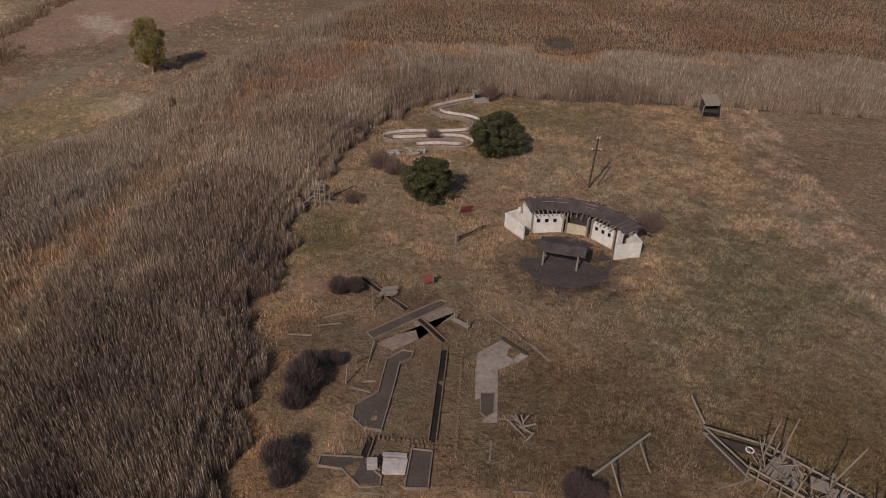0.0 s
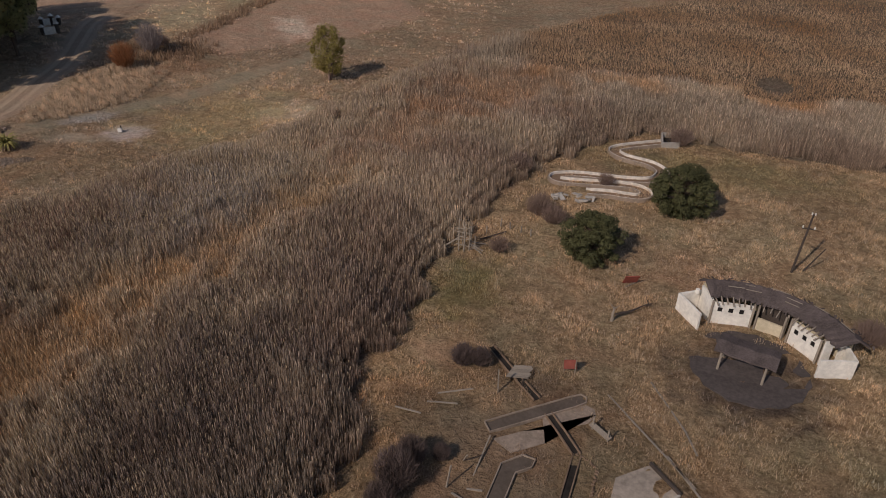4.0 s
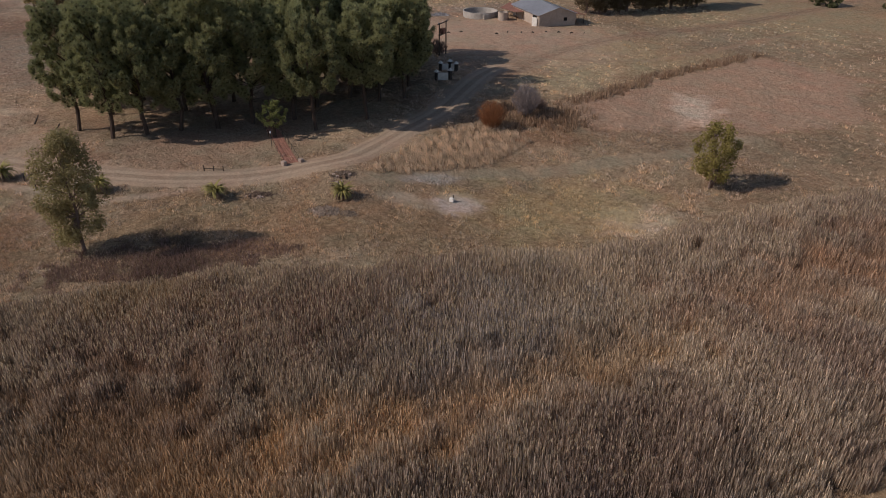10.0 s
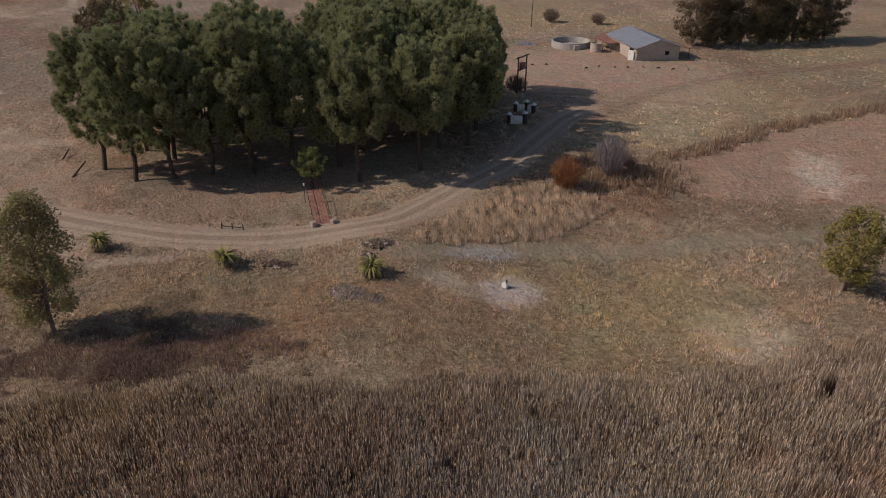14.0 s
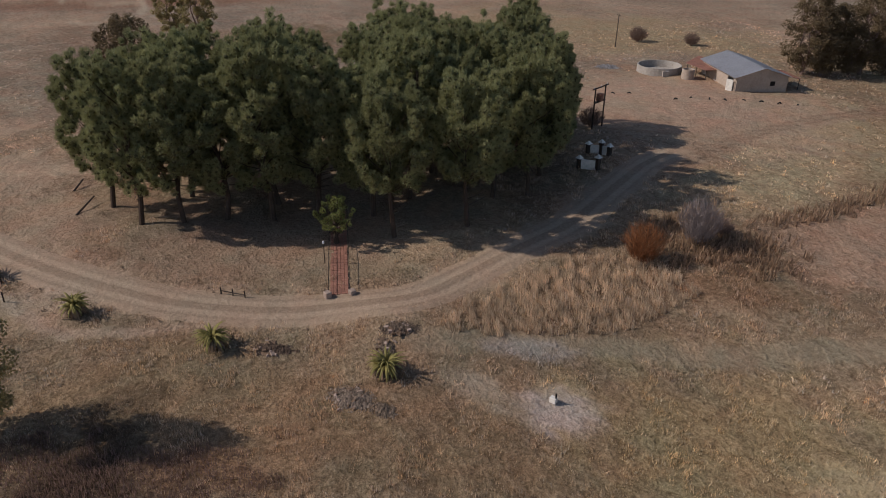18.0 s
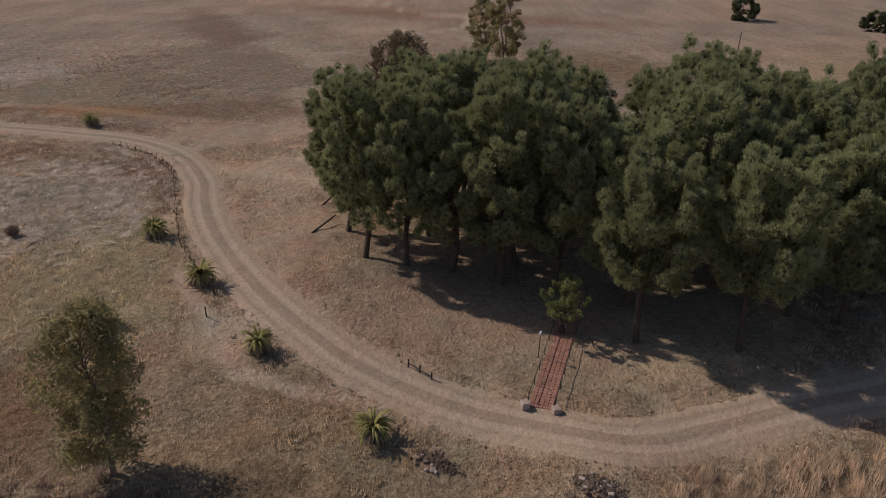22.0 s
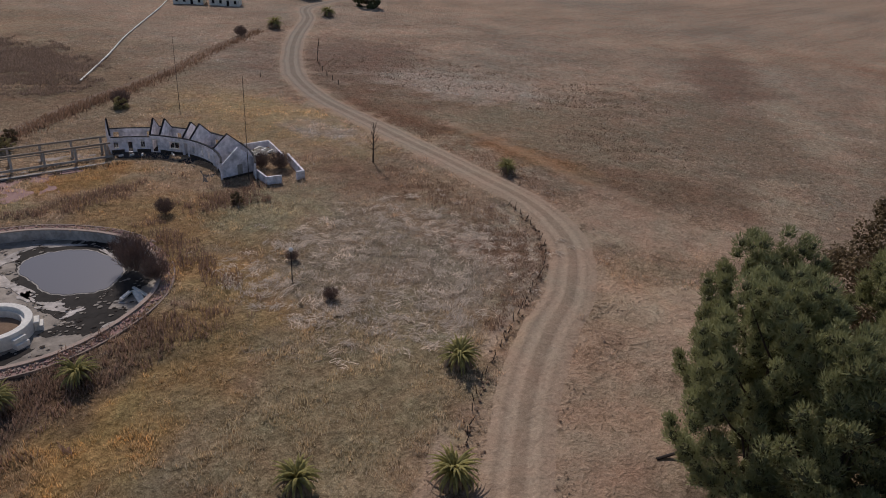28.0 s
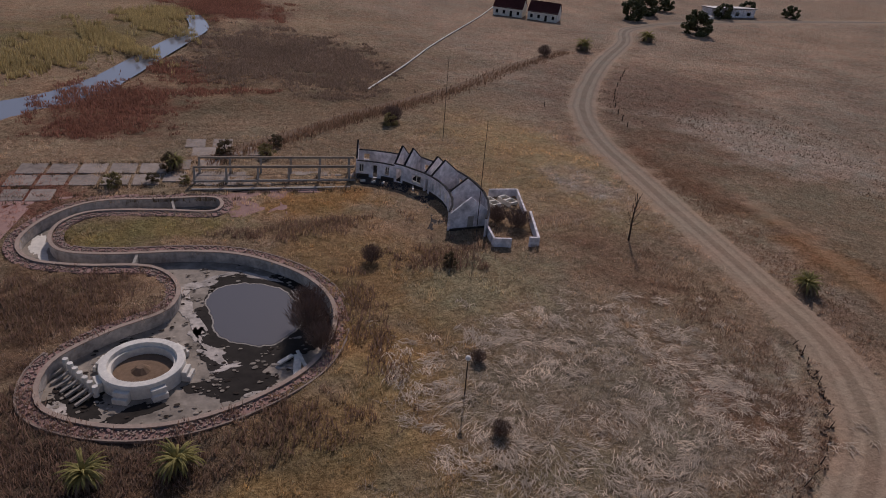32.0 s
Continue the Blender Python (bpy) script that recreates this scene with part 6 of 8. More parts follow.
for k in range(9):
    a = random.uniform(-50, 230)
    part("plank", beam((random.uniform(-0.4, 0.4), random.uniform(-1.2, 1.0), 0.05), polar((0, 0), 1.1, a, random.uniform(0.2, 1.0)), 0.12, 0.08), M_WOOD, jet)
bench = thing("bench", (1.0, 52.7, 0), "collapsed timber bench with a leaning back", "bench")
part("seat", box((0, 0, 0.4), (2.0, 0.45, 0.08), -36, (8, 0)), M_WOOD, bench)
for x in (-0.8, 0.8):
    part("leg", beam((x * 0.8, -x * 0.6, -0.05), (x * 0.8, -x * 0.6, 1.2), 0.12, 0.12), M_WOOD, bench)
bridge = thing("footbridge", (-6.3, 57.1, 0), "small broken plank footbridge over the channel", "footbridge")
for k in range(7):
    part("plank", beam((-1.1 + 0.05 * k, -0.75 + 0.24 * k, 0.34), (0.7 + 0.07 * (k % 3), -0.35 + 0.24 * k, 0.36), 0.2, 0.06), M_WOOD, bridge)
for s in (-0.7, 0.35):
    part("bearer", beam((s, -0.8, 0.22), (s + 0.3, 0.95, 0.22), 0.14, 0.2), M_DARKWOOD, bridge)
sign = thing("notice_board", (-2.5, 58.9, 0), "small faded red notice board on posts", "sign")
part("board", box((0, 0, 1.0), (1.1, 0.06, 0.85), 20, (-15, 0)), M_REDSIGN, sign)
for x in (-0.45, 0.45):
    part("post", rod((x, 0, -0.1), (x, 0.05, 1.55), 0.05, 0.05, 6), M_WOOD, sign)
sign = thing("red_board", (0.9, 74.2, 0), "weathered red board leaning in the grass", "sign")
part("board", box((0, 0, 0.75), (1.5, 0.08, 1.3), 25, (28, 0)), M_REDSIGN, sign)
part("post", rod((-0.4, -0.5, 0.08), (0.7, 0.9, 0.12), 0.06, 0.05, 6), M_WOOD, sign)
stump = thing("tree_stump", (-0.1, 67.6, 0), "broken dead tree trunk with a fallen limb", "tree stump")
part("trunk", limbs(bmesh.new(), (0, 0, -0.1), (0.1, 0.1, 1.5), 0.17, 0.09, [(-0.5, 0.3, 1.9), (0.5, 0.2, 1.8)], 0.07, 6, 0.3), M_WOOD, stump)
part("limb", limbs(bmesh.new(), (0.3, 0.3, 0.6), (3.4, 3.8, 0.25), 0.13, 0.05, [(2.6, 4.2, 0.9), (3.6, 3.0, 0.7)], 0.05, 7, 0.5), M_DARKWOOD, stump, "fallen dark limb")

# ---- dry water slide channel ----
run = curve_through([(1.3, 112.6), (-2.6, 110), (-5.0, 107.6), (-3.6, 105.6), (0.2, 104.4), (1.9, 102.3), (1.0, 99.4), (-2.4, 98.2), (-8.0, 97.6), (-11.0, 96.3), (-10.2, 95.0),
                     (-5.0, 96.0), (-1.2, 96.5), (0.5, 95.2), (-0.4, 93.7), (-4.0, 93.5), (-6.6, 92.9)], 5)
slide = thing("water_slide", (0, 0, 0), "abandoned winding concrete water slide, pale and dry", "water slide")
sd = sides_of(run)
for nm, prof, mat in (("trough", ((-0.75, 0.10), (0.75, 0.10), (0.75, -0.1), (-0.75, -0.1)), M_EARTH), ("side_wall", ((-0.95, -0.1), (-0.95, 0.46), (-0.8, 0.46), (-0.8, -0.1)), M_KERB),
                      ("side_wall", ((0.8, -0.1), (0.8, 0.46), (0.95, 0.46), (0.95, -0.1)), M_KERB), ("lining", ((-0.8, -0.1), (-0.8, 0.49), (-0.72, 0.47), (-0.70, -0.1)), M_LIME_SUN), ("lining", ((0.70, -0.1), (0.72, 0.47), (0.8, 0.49), (0.8, -0.1)), M_LIME_SUN)):
    bm = bmesh.new()
    rings = [[bm.verts.new((p[0] + n[0] * o, p[1] + n[1] * o, z)) for o, z in prof] for p, n in zip(run, sd)]
    for a, b in zip(rings, rings[1:]):
        for k in range(4):
            bm.faces.new((a[k], b[k], b[(k + 1) % 4], a[(k + 1) % 4]))
    bm.faces.new(rings[0]), bm.faces.new(rings[-1][::-1])
    bmesh.ops.recalc_face_normals(bm, faces=bm.faces)
    part(nm, bm, mat, slide)
basin = thing("slide_basin", (0, 0, 0), "small dark splash basin with concrete walls", "basin")
pts = [(0.9, 115.2), (3.7, 116.2), (3.5, 112.3), (1.2, 111.3)]
part("floor", prism(pts, -0.1, 0.06), M_MUD_SHADE, basin)
for a, b in zip(pts, pts[1:] + pts[:1]):
    part("wall", beam((*a, 0.35), (*b, 0.35), 0.25, 0.9), M_CONCRETE, basin)
heap = thing("rubble_heap", (-8.4, 91.4, 0), "broken concrete slide slabs in a heap", "rubble")
for k in range(12):
    part("slab", box((random.uniform(-2, 3), random.uniform(-1.2, 1.2), 0.15 + 0.2 * random.random()), (random.uniform(0.5, 1.5), random.uniform(0.3, 0.7), 0.16), random.uniform(0, 180), (random.uniform(-30, 30), random.uniform(-25, 25)), 0.02),
         M_CONCRETE, heap)

# ---- wrecked play ship, swing frame, cabin, fence at the reeds ----
ship = thing("play_ship", (24.3, 36.8, 0), "collapsed timber play ship of grey poles and planks", "play ship", turn=-38.5)
rs = random.Random(9)
for g in (-1, 1):
    part("rail", rod((-5.0, 0, 1.5), (-0.8, g * 1.5, 1.4), 0.08, 0.08, 6), M_WOOD, ship)
    part("rail", rod((-0.8, g * 1.5, 1.5), (7.5, g * 1.45, 1.3), 0.08, 0.08, 6), M_WOOD, ship)
    part("keel", rod((-4.9, 0, 0.9), (-0.6, g * 1.45, 0.4), 0.09, 0.09, 6), M_WOOD, ship)
    part("rail", rod((-0.8, g * 1.45, 0.8), (7.5, g * 1.4, 0.7), 0.07, 0.07, 6), M_WOOD, ship)
    part("hull_side", prism([(-4.6, g * 0.05), (-0.7, g * 1.42), (-0.7, g * 1.34), (-4.4, g * 0.03)], 0.1, 0.95), M_DARKWOOD, ship, "boarded bow side")
    for k in range(11):
        x = -0.8 + k * 0.83
        part("post", rod((x, g * 1.45, -0.1), (x + rs.uniform(-0.25, 0.25), g * (1.45 + rs.uniform(-0.2, 0.2)), rs.choice((1.6, 1.9, 2.2, 2.6))), 0.07, 0.055, 6), M_WOOD, ship, "grey round pole")
part("bowsprit", rod((-5.0, 0, 1.8), (-6.6, 0.2, 3.6), 0.1, 0.06, 6), M_WOOD, ship)
for x, y, tx, ty, z in ((-0.6, 1.0, -0.3, 1.3, 4.6), (0.4, 1.5, 0.7, 1.9, 4.9), (3.9, 1.2, 5.2, 2.6, 4.6), (8.0, -1.2, 8.7, -0.6, 4.4), (7.4, 1.0, 7.6, 1.5, 3.0)):
    part("mast", rod((x, y, -0.1), (tx, ty, z), 0.09, 0.05, 6), M_WOOD, ship, "tall leaning pole")
for k in range(16):
    x = 0.2 + k * 0.26 if k < 9 else 4.4 + (k - 9) * 0.3
    part("deck_plank", box((x, rs.uniform(-0.15, 0.15), 1.22 + rs.uniform(-0.03, 0.03)), (0.22, 2.4 * rs.uniform(0.6, 1), 0.06), rs.uniform(-5, 5)), M_WOOD, ship)
for k in range(44):
    x, y, a = rs.uniform(-0.2, 7.8), rs.uniform(-1.2, 1.2), rs.uniform(0, 360)
    part("loose_pole", rod((x, y, rs.uniform(0.5, 1.5)), polar((x, y), rs.uniform(0.5, 1.9), a, rs.uniform(0.9, 2.8)), 0.05, 0.04, 5), M_WOOD, ship)
bm = bmesh.new()
for k in range(20):
    add_rod(bm, (-1.4 + 0.28 * math.cos(k * 0.314), 0.1 + 0.28 * math.sin(k * 0.314), 1.5), (-1.4 + 0.28 * math.cos((k + 1) * 0.314), 0.1 + 0.28 * math.sin((k + 1) * 0.314), 1.5), 0.06, 0.06, 6)
part("ring", bm, M_WHITE, ship, "white ring")
part("tower", box((3.6, 0.2, 1.6), (1.3, 1.1, 0.08), 20, (0, 8)), M_WOOD, ship, "small raised lookout platform")
swing = thing("swing_frame", (0, 0, 0), "broken timber swing frame", "swing")
part("top_beam", rod((10.99, 33.99, 2.1), (15.78, 38.27, 2.1), 0.1, 0.1, 7), M_WOOD, swing)
for a, b in (((13.35, 33.99), (12.45, 35.25)), ((15.86, 36.3), (14.85, 37.56))):
    part("leg", rod((*a, -0.1), (*b, 2.15), 0.08, 0.07, 6), M_WOOD, swing)
cab = thing("lookout_hut", (38.8, 109.5, 0), "small raised hut with a grey board roof on stilts", "hut")
for x in (-1.3, 1.3):
    for y in (-1.2, 1.2):
        part("stilt", rod((x * 1.2, y * 1.2, -0.1), (x, y, 2.3), 0.09, 0.08, 6), M_WOOD, cab)
part("floor", box((0, 0, 1.3), (2.7, 2.5, 0.12)), M_DARKWOOD, cab)
part("wall", box((0, 1.1, 1.9), (2.6, 0.08, 1.1)), M_DARKWOOD, cab)
part("wall", box((1.25, 0, 1.9), (0.08, 2.2, 1.1)), M_DARKWOOD, cab)
part("roof", box((0, 0.2, 2.75), (2.6, 2.6, 0.07), 8, (24, 0)), M_WOOD, cab, "grey board roof")
jetty = thing("broken_jetty", (-17, 75, 0), "broken timber lookout tower at the edge of the reeds", "lookout")
for k, (x, y, h) in enumerate(((-0.5, -0.4, 3.9), (0.1, -0.5, 3.4), (0.6, -0.2, 3.0), (-0.4, 0.6, 3.2), (0.5, 0.7, 2.5), (1.1, 0.3, 1.6))):
    part("post", rod((x, y, -0.1), (x + rs.uniform(-0.12, 0.12), y + rs.uniform(-0.1, 0.1), h), 0.085, 0.07, 6), M_WOOD, jetty)
for z in (0.8, 1.3, 1.8, 2.3, 2.7):
    part("rung", rod((-0.75, -0.5, z), (0.8, -0.3, z + rs.uniform(-0.25, 0.25)), 0.06, 0.05, 6), M_WOOD, jetty)
part("brace", rod((-2.9, -1.9, 0), (-0.4, 0.1, 1.5), 0.1, 0.09, 6), M_WOOD, jetty)
for k in range(6):
    part("plank", beam((rs.uniform(0.2, 1.0), rs.uniform(-0.8, 0.8), rs.uniform(0.1, 0.9)), (rs.uniform(1.4, 2.8), rs.uniform(-1.2, 1.2), rs.uniform(0.05, 0.5)), 0.13, 0.06), M_WOOD, jetty)
fence = thing("stump_fence", (0, 0, 0), "row of short grey fence stumps with a fallen rail", "fence")
for x, y in ((-15.6, 79.0), (-14.5, 81), (-13.3, 80.8), (-12.0, 80.6), (-10.8, 80.3)):
    part("post", rod((x, y, -0.1), (x + rs.uniform(-0.1, 0.1), y, rs.uniform(0.8, 1.2)), 0.09, 0.08, 6), M_WOOD, fence)
part("rail", rod((-15.9, 77.3, 0.15), (-13.6, 79.9, 0.2), 0.09, 0.09, 6), M_DARKWOOD, fence)


# ---- brick path, gate, poles, barn ----
path = thing("brick_path", (-98.2, 77.8, 0), "straight red brick path up to the pine grove", "path", turn=math.degrees(math.atan2(5.3, -20.2)), kind="structure")
shared = bpy.data.meshes.new("brick")
bm = box((0, 0, 0), (0.38, 0.36, 0.16), bevel=0.02)
bm.to_mesh(shared), bm.free()
shared.materials.append(M_BRICK)
for k in range(52):
    for j in range(5):
        w = Vector((-98.2, 77.8, 0)) + Vector((-0.967, 0.254, 0)) * (0.2 + k * 0.4) + Vector((-0.254, -0.967, 0)) * (-0.78 + j * 0.39)
        ob = new("brick", shared)
        ob.parent = path
        ob.matrix_basis = pose(0.2 + k * 0.4, -0.78 + j * 0.39, lz(w.x, w.y) + 0.0 + 0.008 * ((k * 7 + j * 3) % 3), 0, 0, ((k * 5 + j) % 3) * 0.8)
for g in (-1, 1):
    rail = thing("path_railing", (-98.2, 77.8, 0), "thin rusty pipe railing along the brick path", "railing", "path railings", path.rotation_euler.z * 57.2958)
    rail.matrix_basis = path.matrix_basis.copy()
    for k in range(9):
        part("post", rod((0.6 + k * 2.4, g * 1.12, lz(-98.2 - 2.32 * k, 77.8 + 0.6 * k) - 0.1), (0.6 + k * 2.4, g * 1.12, lz(-98.2 - 2.32 * k, 77.8 + 0.6 * k) + 0.95), 0.04, 0.04, 6), M_DARKWOOD, rail)
    part("pipe", rod((0.6, g * 1.12, 0.95), (19.8, g * 1.12, 1.15), 0.035, 0.035, 6), M_DARKWOOD, rail)
    blk = thing("entrance_stone", (-98.0 + g * 0.28, 77.8 + g * 1.25, 0), "rough stone block at the foot of the brick path", "stone", "entrance stones", 15)
    part("block", box((0, 0, 0.35), (0.75, 0.65, 0.9), bevel=0.06), M_STONE, blk)
lampp = thing("path_lamp", (-105.6, 78.1, lz(-105.6, 78.1)), "thin lamp post with a small white head", "lamp post")
part("post", rod((0, 0, -0.1), (0, 0, 2.5), 0.05, 0.04, 6), M_DARKWOOD, lampp)
part("head", rod((0, 0, 2.5), (0, 0, 2.8), 0.12, 0.08, 8), M_LAMPGLASS, lampp)
fl = thing("rail_fence", (0, 0, 0), "short broken timber rail beside the road", "fence")
for a in ((-103.3, 66.4), (-102.5, 67.5), (-101.6, 68.6)):
    part("post", rod((*a, lz(*a) - 0.1), (*a, lz(*a) + 0.8), 0.08, 0.07, 6), M_DARKWOOD, fl)
part("rail", rod((-103.3, 66.4, 0.45), (-101.6, 68.6, 0.35), 0.06, 0.06, 6), M_DARKWOOD, fl)


def pillar(parent, x, y, h):
    p = part("pillar", box((x, y, h / 2 - 0.1), (0.55, 0.55, h + 0.2), 15), M_DARKWOOD, parent, "dark brick gate pillar")
    bm = bmesh.new()
    bmesh.ops.create_cone(bm, cap_ends=True, segments=4, radius1=0.62, radius2=0.05, depth=0.5, matrix=pose(x, y, h + 0.25, 0, 0, 60))
    part("cap", bm, M_WHITE, p, "white pointed cap")


for pts, lab in (([(-121.9, 123.3), (-120.9, 124.9), (-119.7, 125.6)], "white gate wing wall between capped dark pillars"), ([(-117.0, 118.6), (-115.3, 120.6)], "low white gate wing wall with capped pillars")):
    z = lz(*pts[0])
    gate = thing("gate_wing", (0, 0, z), lab, "gate wall", "gate wings")
    for k, p in enumerate(pts):
        pillar(gate, *p, 1.5 + 0.35 * (k == 1))
    for a, b in zip(pts, pts[1:]):
        part("wall", wall_between(a, b, -0.2, 1.35, 0.2), M_WHITE, gate)
hp = thing("transformer_pole", (0, 0, lz(-133.7, 132.7)), "twin timber poles carrying a transformer box", "power pole")
for x, y in ((-132.9, 131.2), (-134.4, 134.2)):
    part("pole", rod((x, y, -0.2), (x, y, 7.2), 0.15, 0.11, 8), M_DARKWOOD, hp)
part("crossarm", beam((-132.5, 130.4, 7.0), (-134.8, 135.0, 7.0), 0.16, 0.18), M_DARKWOOD, hp)
part("platform", beam((-132.9, 131.2, 4.6), (-134.4, 134.2, 4.6), 0.5, 0.12), M_DARKWOOD, hp)
part("transformer", box((-133.65, 132.7, 5.3), (1.0, 0.9, 1.2), -63, bevel=0.06), M_RUSTSHEET, hp, "rust-brown transformer tank")
for s in (0.1, 0.5, 0.9):
    part("insulator", rod((-132.5 - 2.3 * s, 130.4 + 4.6 * s, 7.05), (-132.5 - 2.3 * s, 130.4 + 4.6 * s, 7.4), 0.08, 0.05, 7), M_WHITE, hp)
for n, (x, y, h) in enumerate(((-196.2, 180, 8.4), (-136.6, -17.2, 15), (-144.8, -53.5, 14.2), (-250, 140, 8.5))):
    up = thing("power_pole" if n in (0, 3) else "mast", (x, y, lz(x, y)), "slim weathered timber power pole" if n in (0, 3) else "tall thin dark steel mast", "power pole" if n in (0, 3) else "mast")
    part("post", rod((0, 0, -0.2), (0.15, 0, h), 0.14 if n in (0, 3) else 0.055, 0.1 if n in (0, 3) else 0.03, 7), M_DARKWOOD, up)
    if n in (0, 3):
        part("crossarm", beam((-0.9, 0.2, h - 0.3), (1.1, -0.2, h - 0.3), 0.1, 0.12), M_DARKWOOD, up)

BO, BU, BV = Vector((-144.4, 172.8, 0)), Vector((0.318, 0.948, 0)), Vector((-0.948, 0.318, 0))


def bp(u, v, z=None):
    p = BO + BU * u + BV * v
    return (p.x, p.y) if z is None else (p.x, p.y, z)


zb = lz(-146, 178)
barn = thing("barn", (0, 0, zb), "buff plastered barn with a pale zinc gable roof", "barn")
part("gable_wall", gable_wall(bp(0, 0), bp(10.7, 0), -0.3, 3.0, 4.65, 0.25), M_BARNWALL, barn)
part("gable_wall", gable_wall(bp(0, 17), bp(10.7, 17), -0.3, 3.0, 4.65, 0.25), M_BARNWALL, barn)
part("side_wall", wall_between(bp(0, 0.13), bp(0, 16.87), -0.3, 3.0, 0.24, ((1.0, 3.6, 0.3, 2.6),)), M_BARNWALL, barn)
part("side_wall", wall_between(bp(10.7, 0.13), bp(10.7, 16.87), -0.3, 3.0, 0.24), M_BARNWALL, barn)
for s, u0, u1 in ((0, -0.7, 5.4), (1, 11.4, 5.3)):
    for k in range(14):
        bm = bmesh.new()
        v0, v1 = -0.6 + k * 1.3, -0.6 + (k + 1) * 1.3
        rib = [(v0 + (v1 - v0) * j / 8, 0.05 if j % 2 else 0.0) for j in range(9)]
        lo, hi = [[bm.verts.new(bp(u, v, z + lift + 0.012 * (k % 2))) for v, lift in rib] for u, z in ((u0, 2.85), (u1, 4.78))]
        for j in range(8):
            bm.faces.new((lo[j], hi[j], hi[j + 1], lo[j + 1]))
        bmesh.ops.solidify(bm, geom=bm.faces[:], thickness=0.03)
        part("roof_sheet", bm, M_ZINC, barn, "pale corrugated zinc sheet" if k == 0 else "")
part("window", box(bp(7.6, -0.1, 1.6), (1.0, 0.1, 0.9), 71.5), M_DARK, barn, "small dark window")
part("door", box(bp(-0.16, 2.3, 1.2), (2.2, 0.1, 2.5), 161.5), M_DARK, barn, "dark open barn door")
part("door", box(bp(-0.9, 1.0, 1.15), (1.4, 0.08, 2.3), 200), M_WHITE, barn, "pale door leaf standing open")
lean = thing("lean_to", (0, 0, zb), "open lean-to with a patched rusty sheet roof", "shed")
part("roof", prism([(-161.5, 174.2), (-166.3, 182), (-152.5, 179.8), (-153.8, 173.2)], 2.2, 2.3), M_RUSTSHEET, lean)
for a in ((-161.2, 174.6), (-165.6, 181.5), (-157.6, 174), (-154.3, 173.8), (-153, 179.3)):
    part("post", rod((*a, -0.2), (*a, 2.22), 0.09, 0.08, 6), M_DARKWOOD, lean)
part("back_wall", wall_between((-165.4, 181.3), (-153.2, 179.2), -0.2, 2.1, 0.15), M_DARKWOOD, lean)
lean2 = thing("lean_to", (0, 0, zb), "low lean-to on the far side of the barn", "shed")
part("roof", box(bp(12.6, 5, 2.4), (7.5, 3.6, 0.08), 161.5, (10, 0)), M_RUSTSHEET, lean2)
for v in (1.6, 8.4):
    part("post", rod(bp(14.1, v, -0.2), bp(14.1, v, 2.1), 0.09, 0.08, 6), M_DARKWOOD, lean2)


def round_tank(x, y, r, h, label, mat, thick=0.25):
    root = thing("water_tank", (x, y, lz(x, y)), label, "water tank")
    bm = bmesh.new()
    rings = [[bm.verts.new(polar((0, 0), q, k * 10, z)) for k in range(36)] for q, z in ((r, -0.3), (r, h), (r - thick, h), (r - thick, 0.1))]
    for a, b in zip(rings, rings[1:]):
        for k in range(36):
            bm.faces.new((a[k], a[(k + 1) % 36], b[(k + 1) % 36], b[k]))
    bm.faces.new(rings[-1])
    bmesh.ops.recalc_face_normals(bm, faces=bm.faces)
    part("shell", bm, mat, root)
    return root


tk = round_tank(-165.5, 170.3, 4.9, 1.6, "large round open concrete reservoir, empty", M_CONCRETE)
part("step", box((4.6, -1.8, 0.6), (0.9, 1.4, 1.3), -20), M_CONCRETE, tk)
round_tank(-157, 171.3, 1.35, 2.1, "small round masonry tank", M_BARNWALL)
for n, (x, y) in enumerate(((-153.6, 149.8), (-152.1, 152.7), (-144.6, 158.2), (-144.1, 161.5), (-142.1, 164.4), (-140.3, 166.7), (-138.6, 169.8), (-136.8, 172.5), (-134.7, 175), (-132.6, 177.5))):
    ty = thing("half_buried_tyre", (x, y, lz(x, y)), "old tyre half buried upright in the yard", "tyre", "tyres in the yard", 20 + 31 * n)
    ty.location.z -= 0.24
    bm = bmesh.new()
    for k in range(9):
        a, b = math.pi * (k - 0.5) / 8, math.pi * (k + 0.5) / 8
        add_rod(bm, (0.42 * math.cos(a), 0, 0.42 * math.sin(a)), (0.42 * math.cos(b), 0, 0.42 * math.sin(b)), 0.13, 0.13, 7)
    part("tread", bm, M_RUBBER, ty)
well = thing("well_head", (-76.2, 90.7, lz(-76.2, 90.7)), "small white concrete well head on pale ground", "well")
part("box", box((0, 0, 0.25), (0.6, 0.45, 0.55), 30, bevel=0.03), M_WHITE, well)
part("pipe", rod((0.2, 0.1, 0.5), (0.2, 0.1, 1.0), 0.07, 0.07, 7), M_DARK, well)
for a, b, z in (((-130.1, 51.6), (-133.9, 53.8), 0.9), ((-139.5, 50.9), (-142.1, 52.1), 0.7)):
    lg = thing("fallen_log", (0, 0, lz(*a)), "thin fallen log propped on the slope", "log")
    part("trunk", rod((*a, 0.05), (*b, z), 0.14, 0.1, 7), M_DARKWOOD, lg)
rs = random.Random(12)
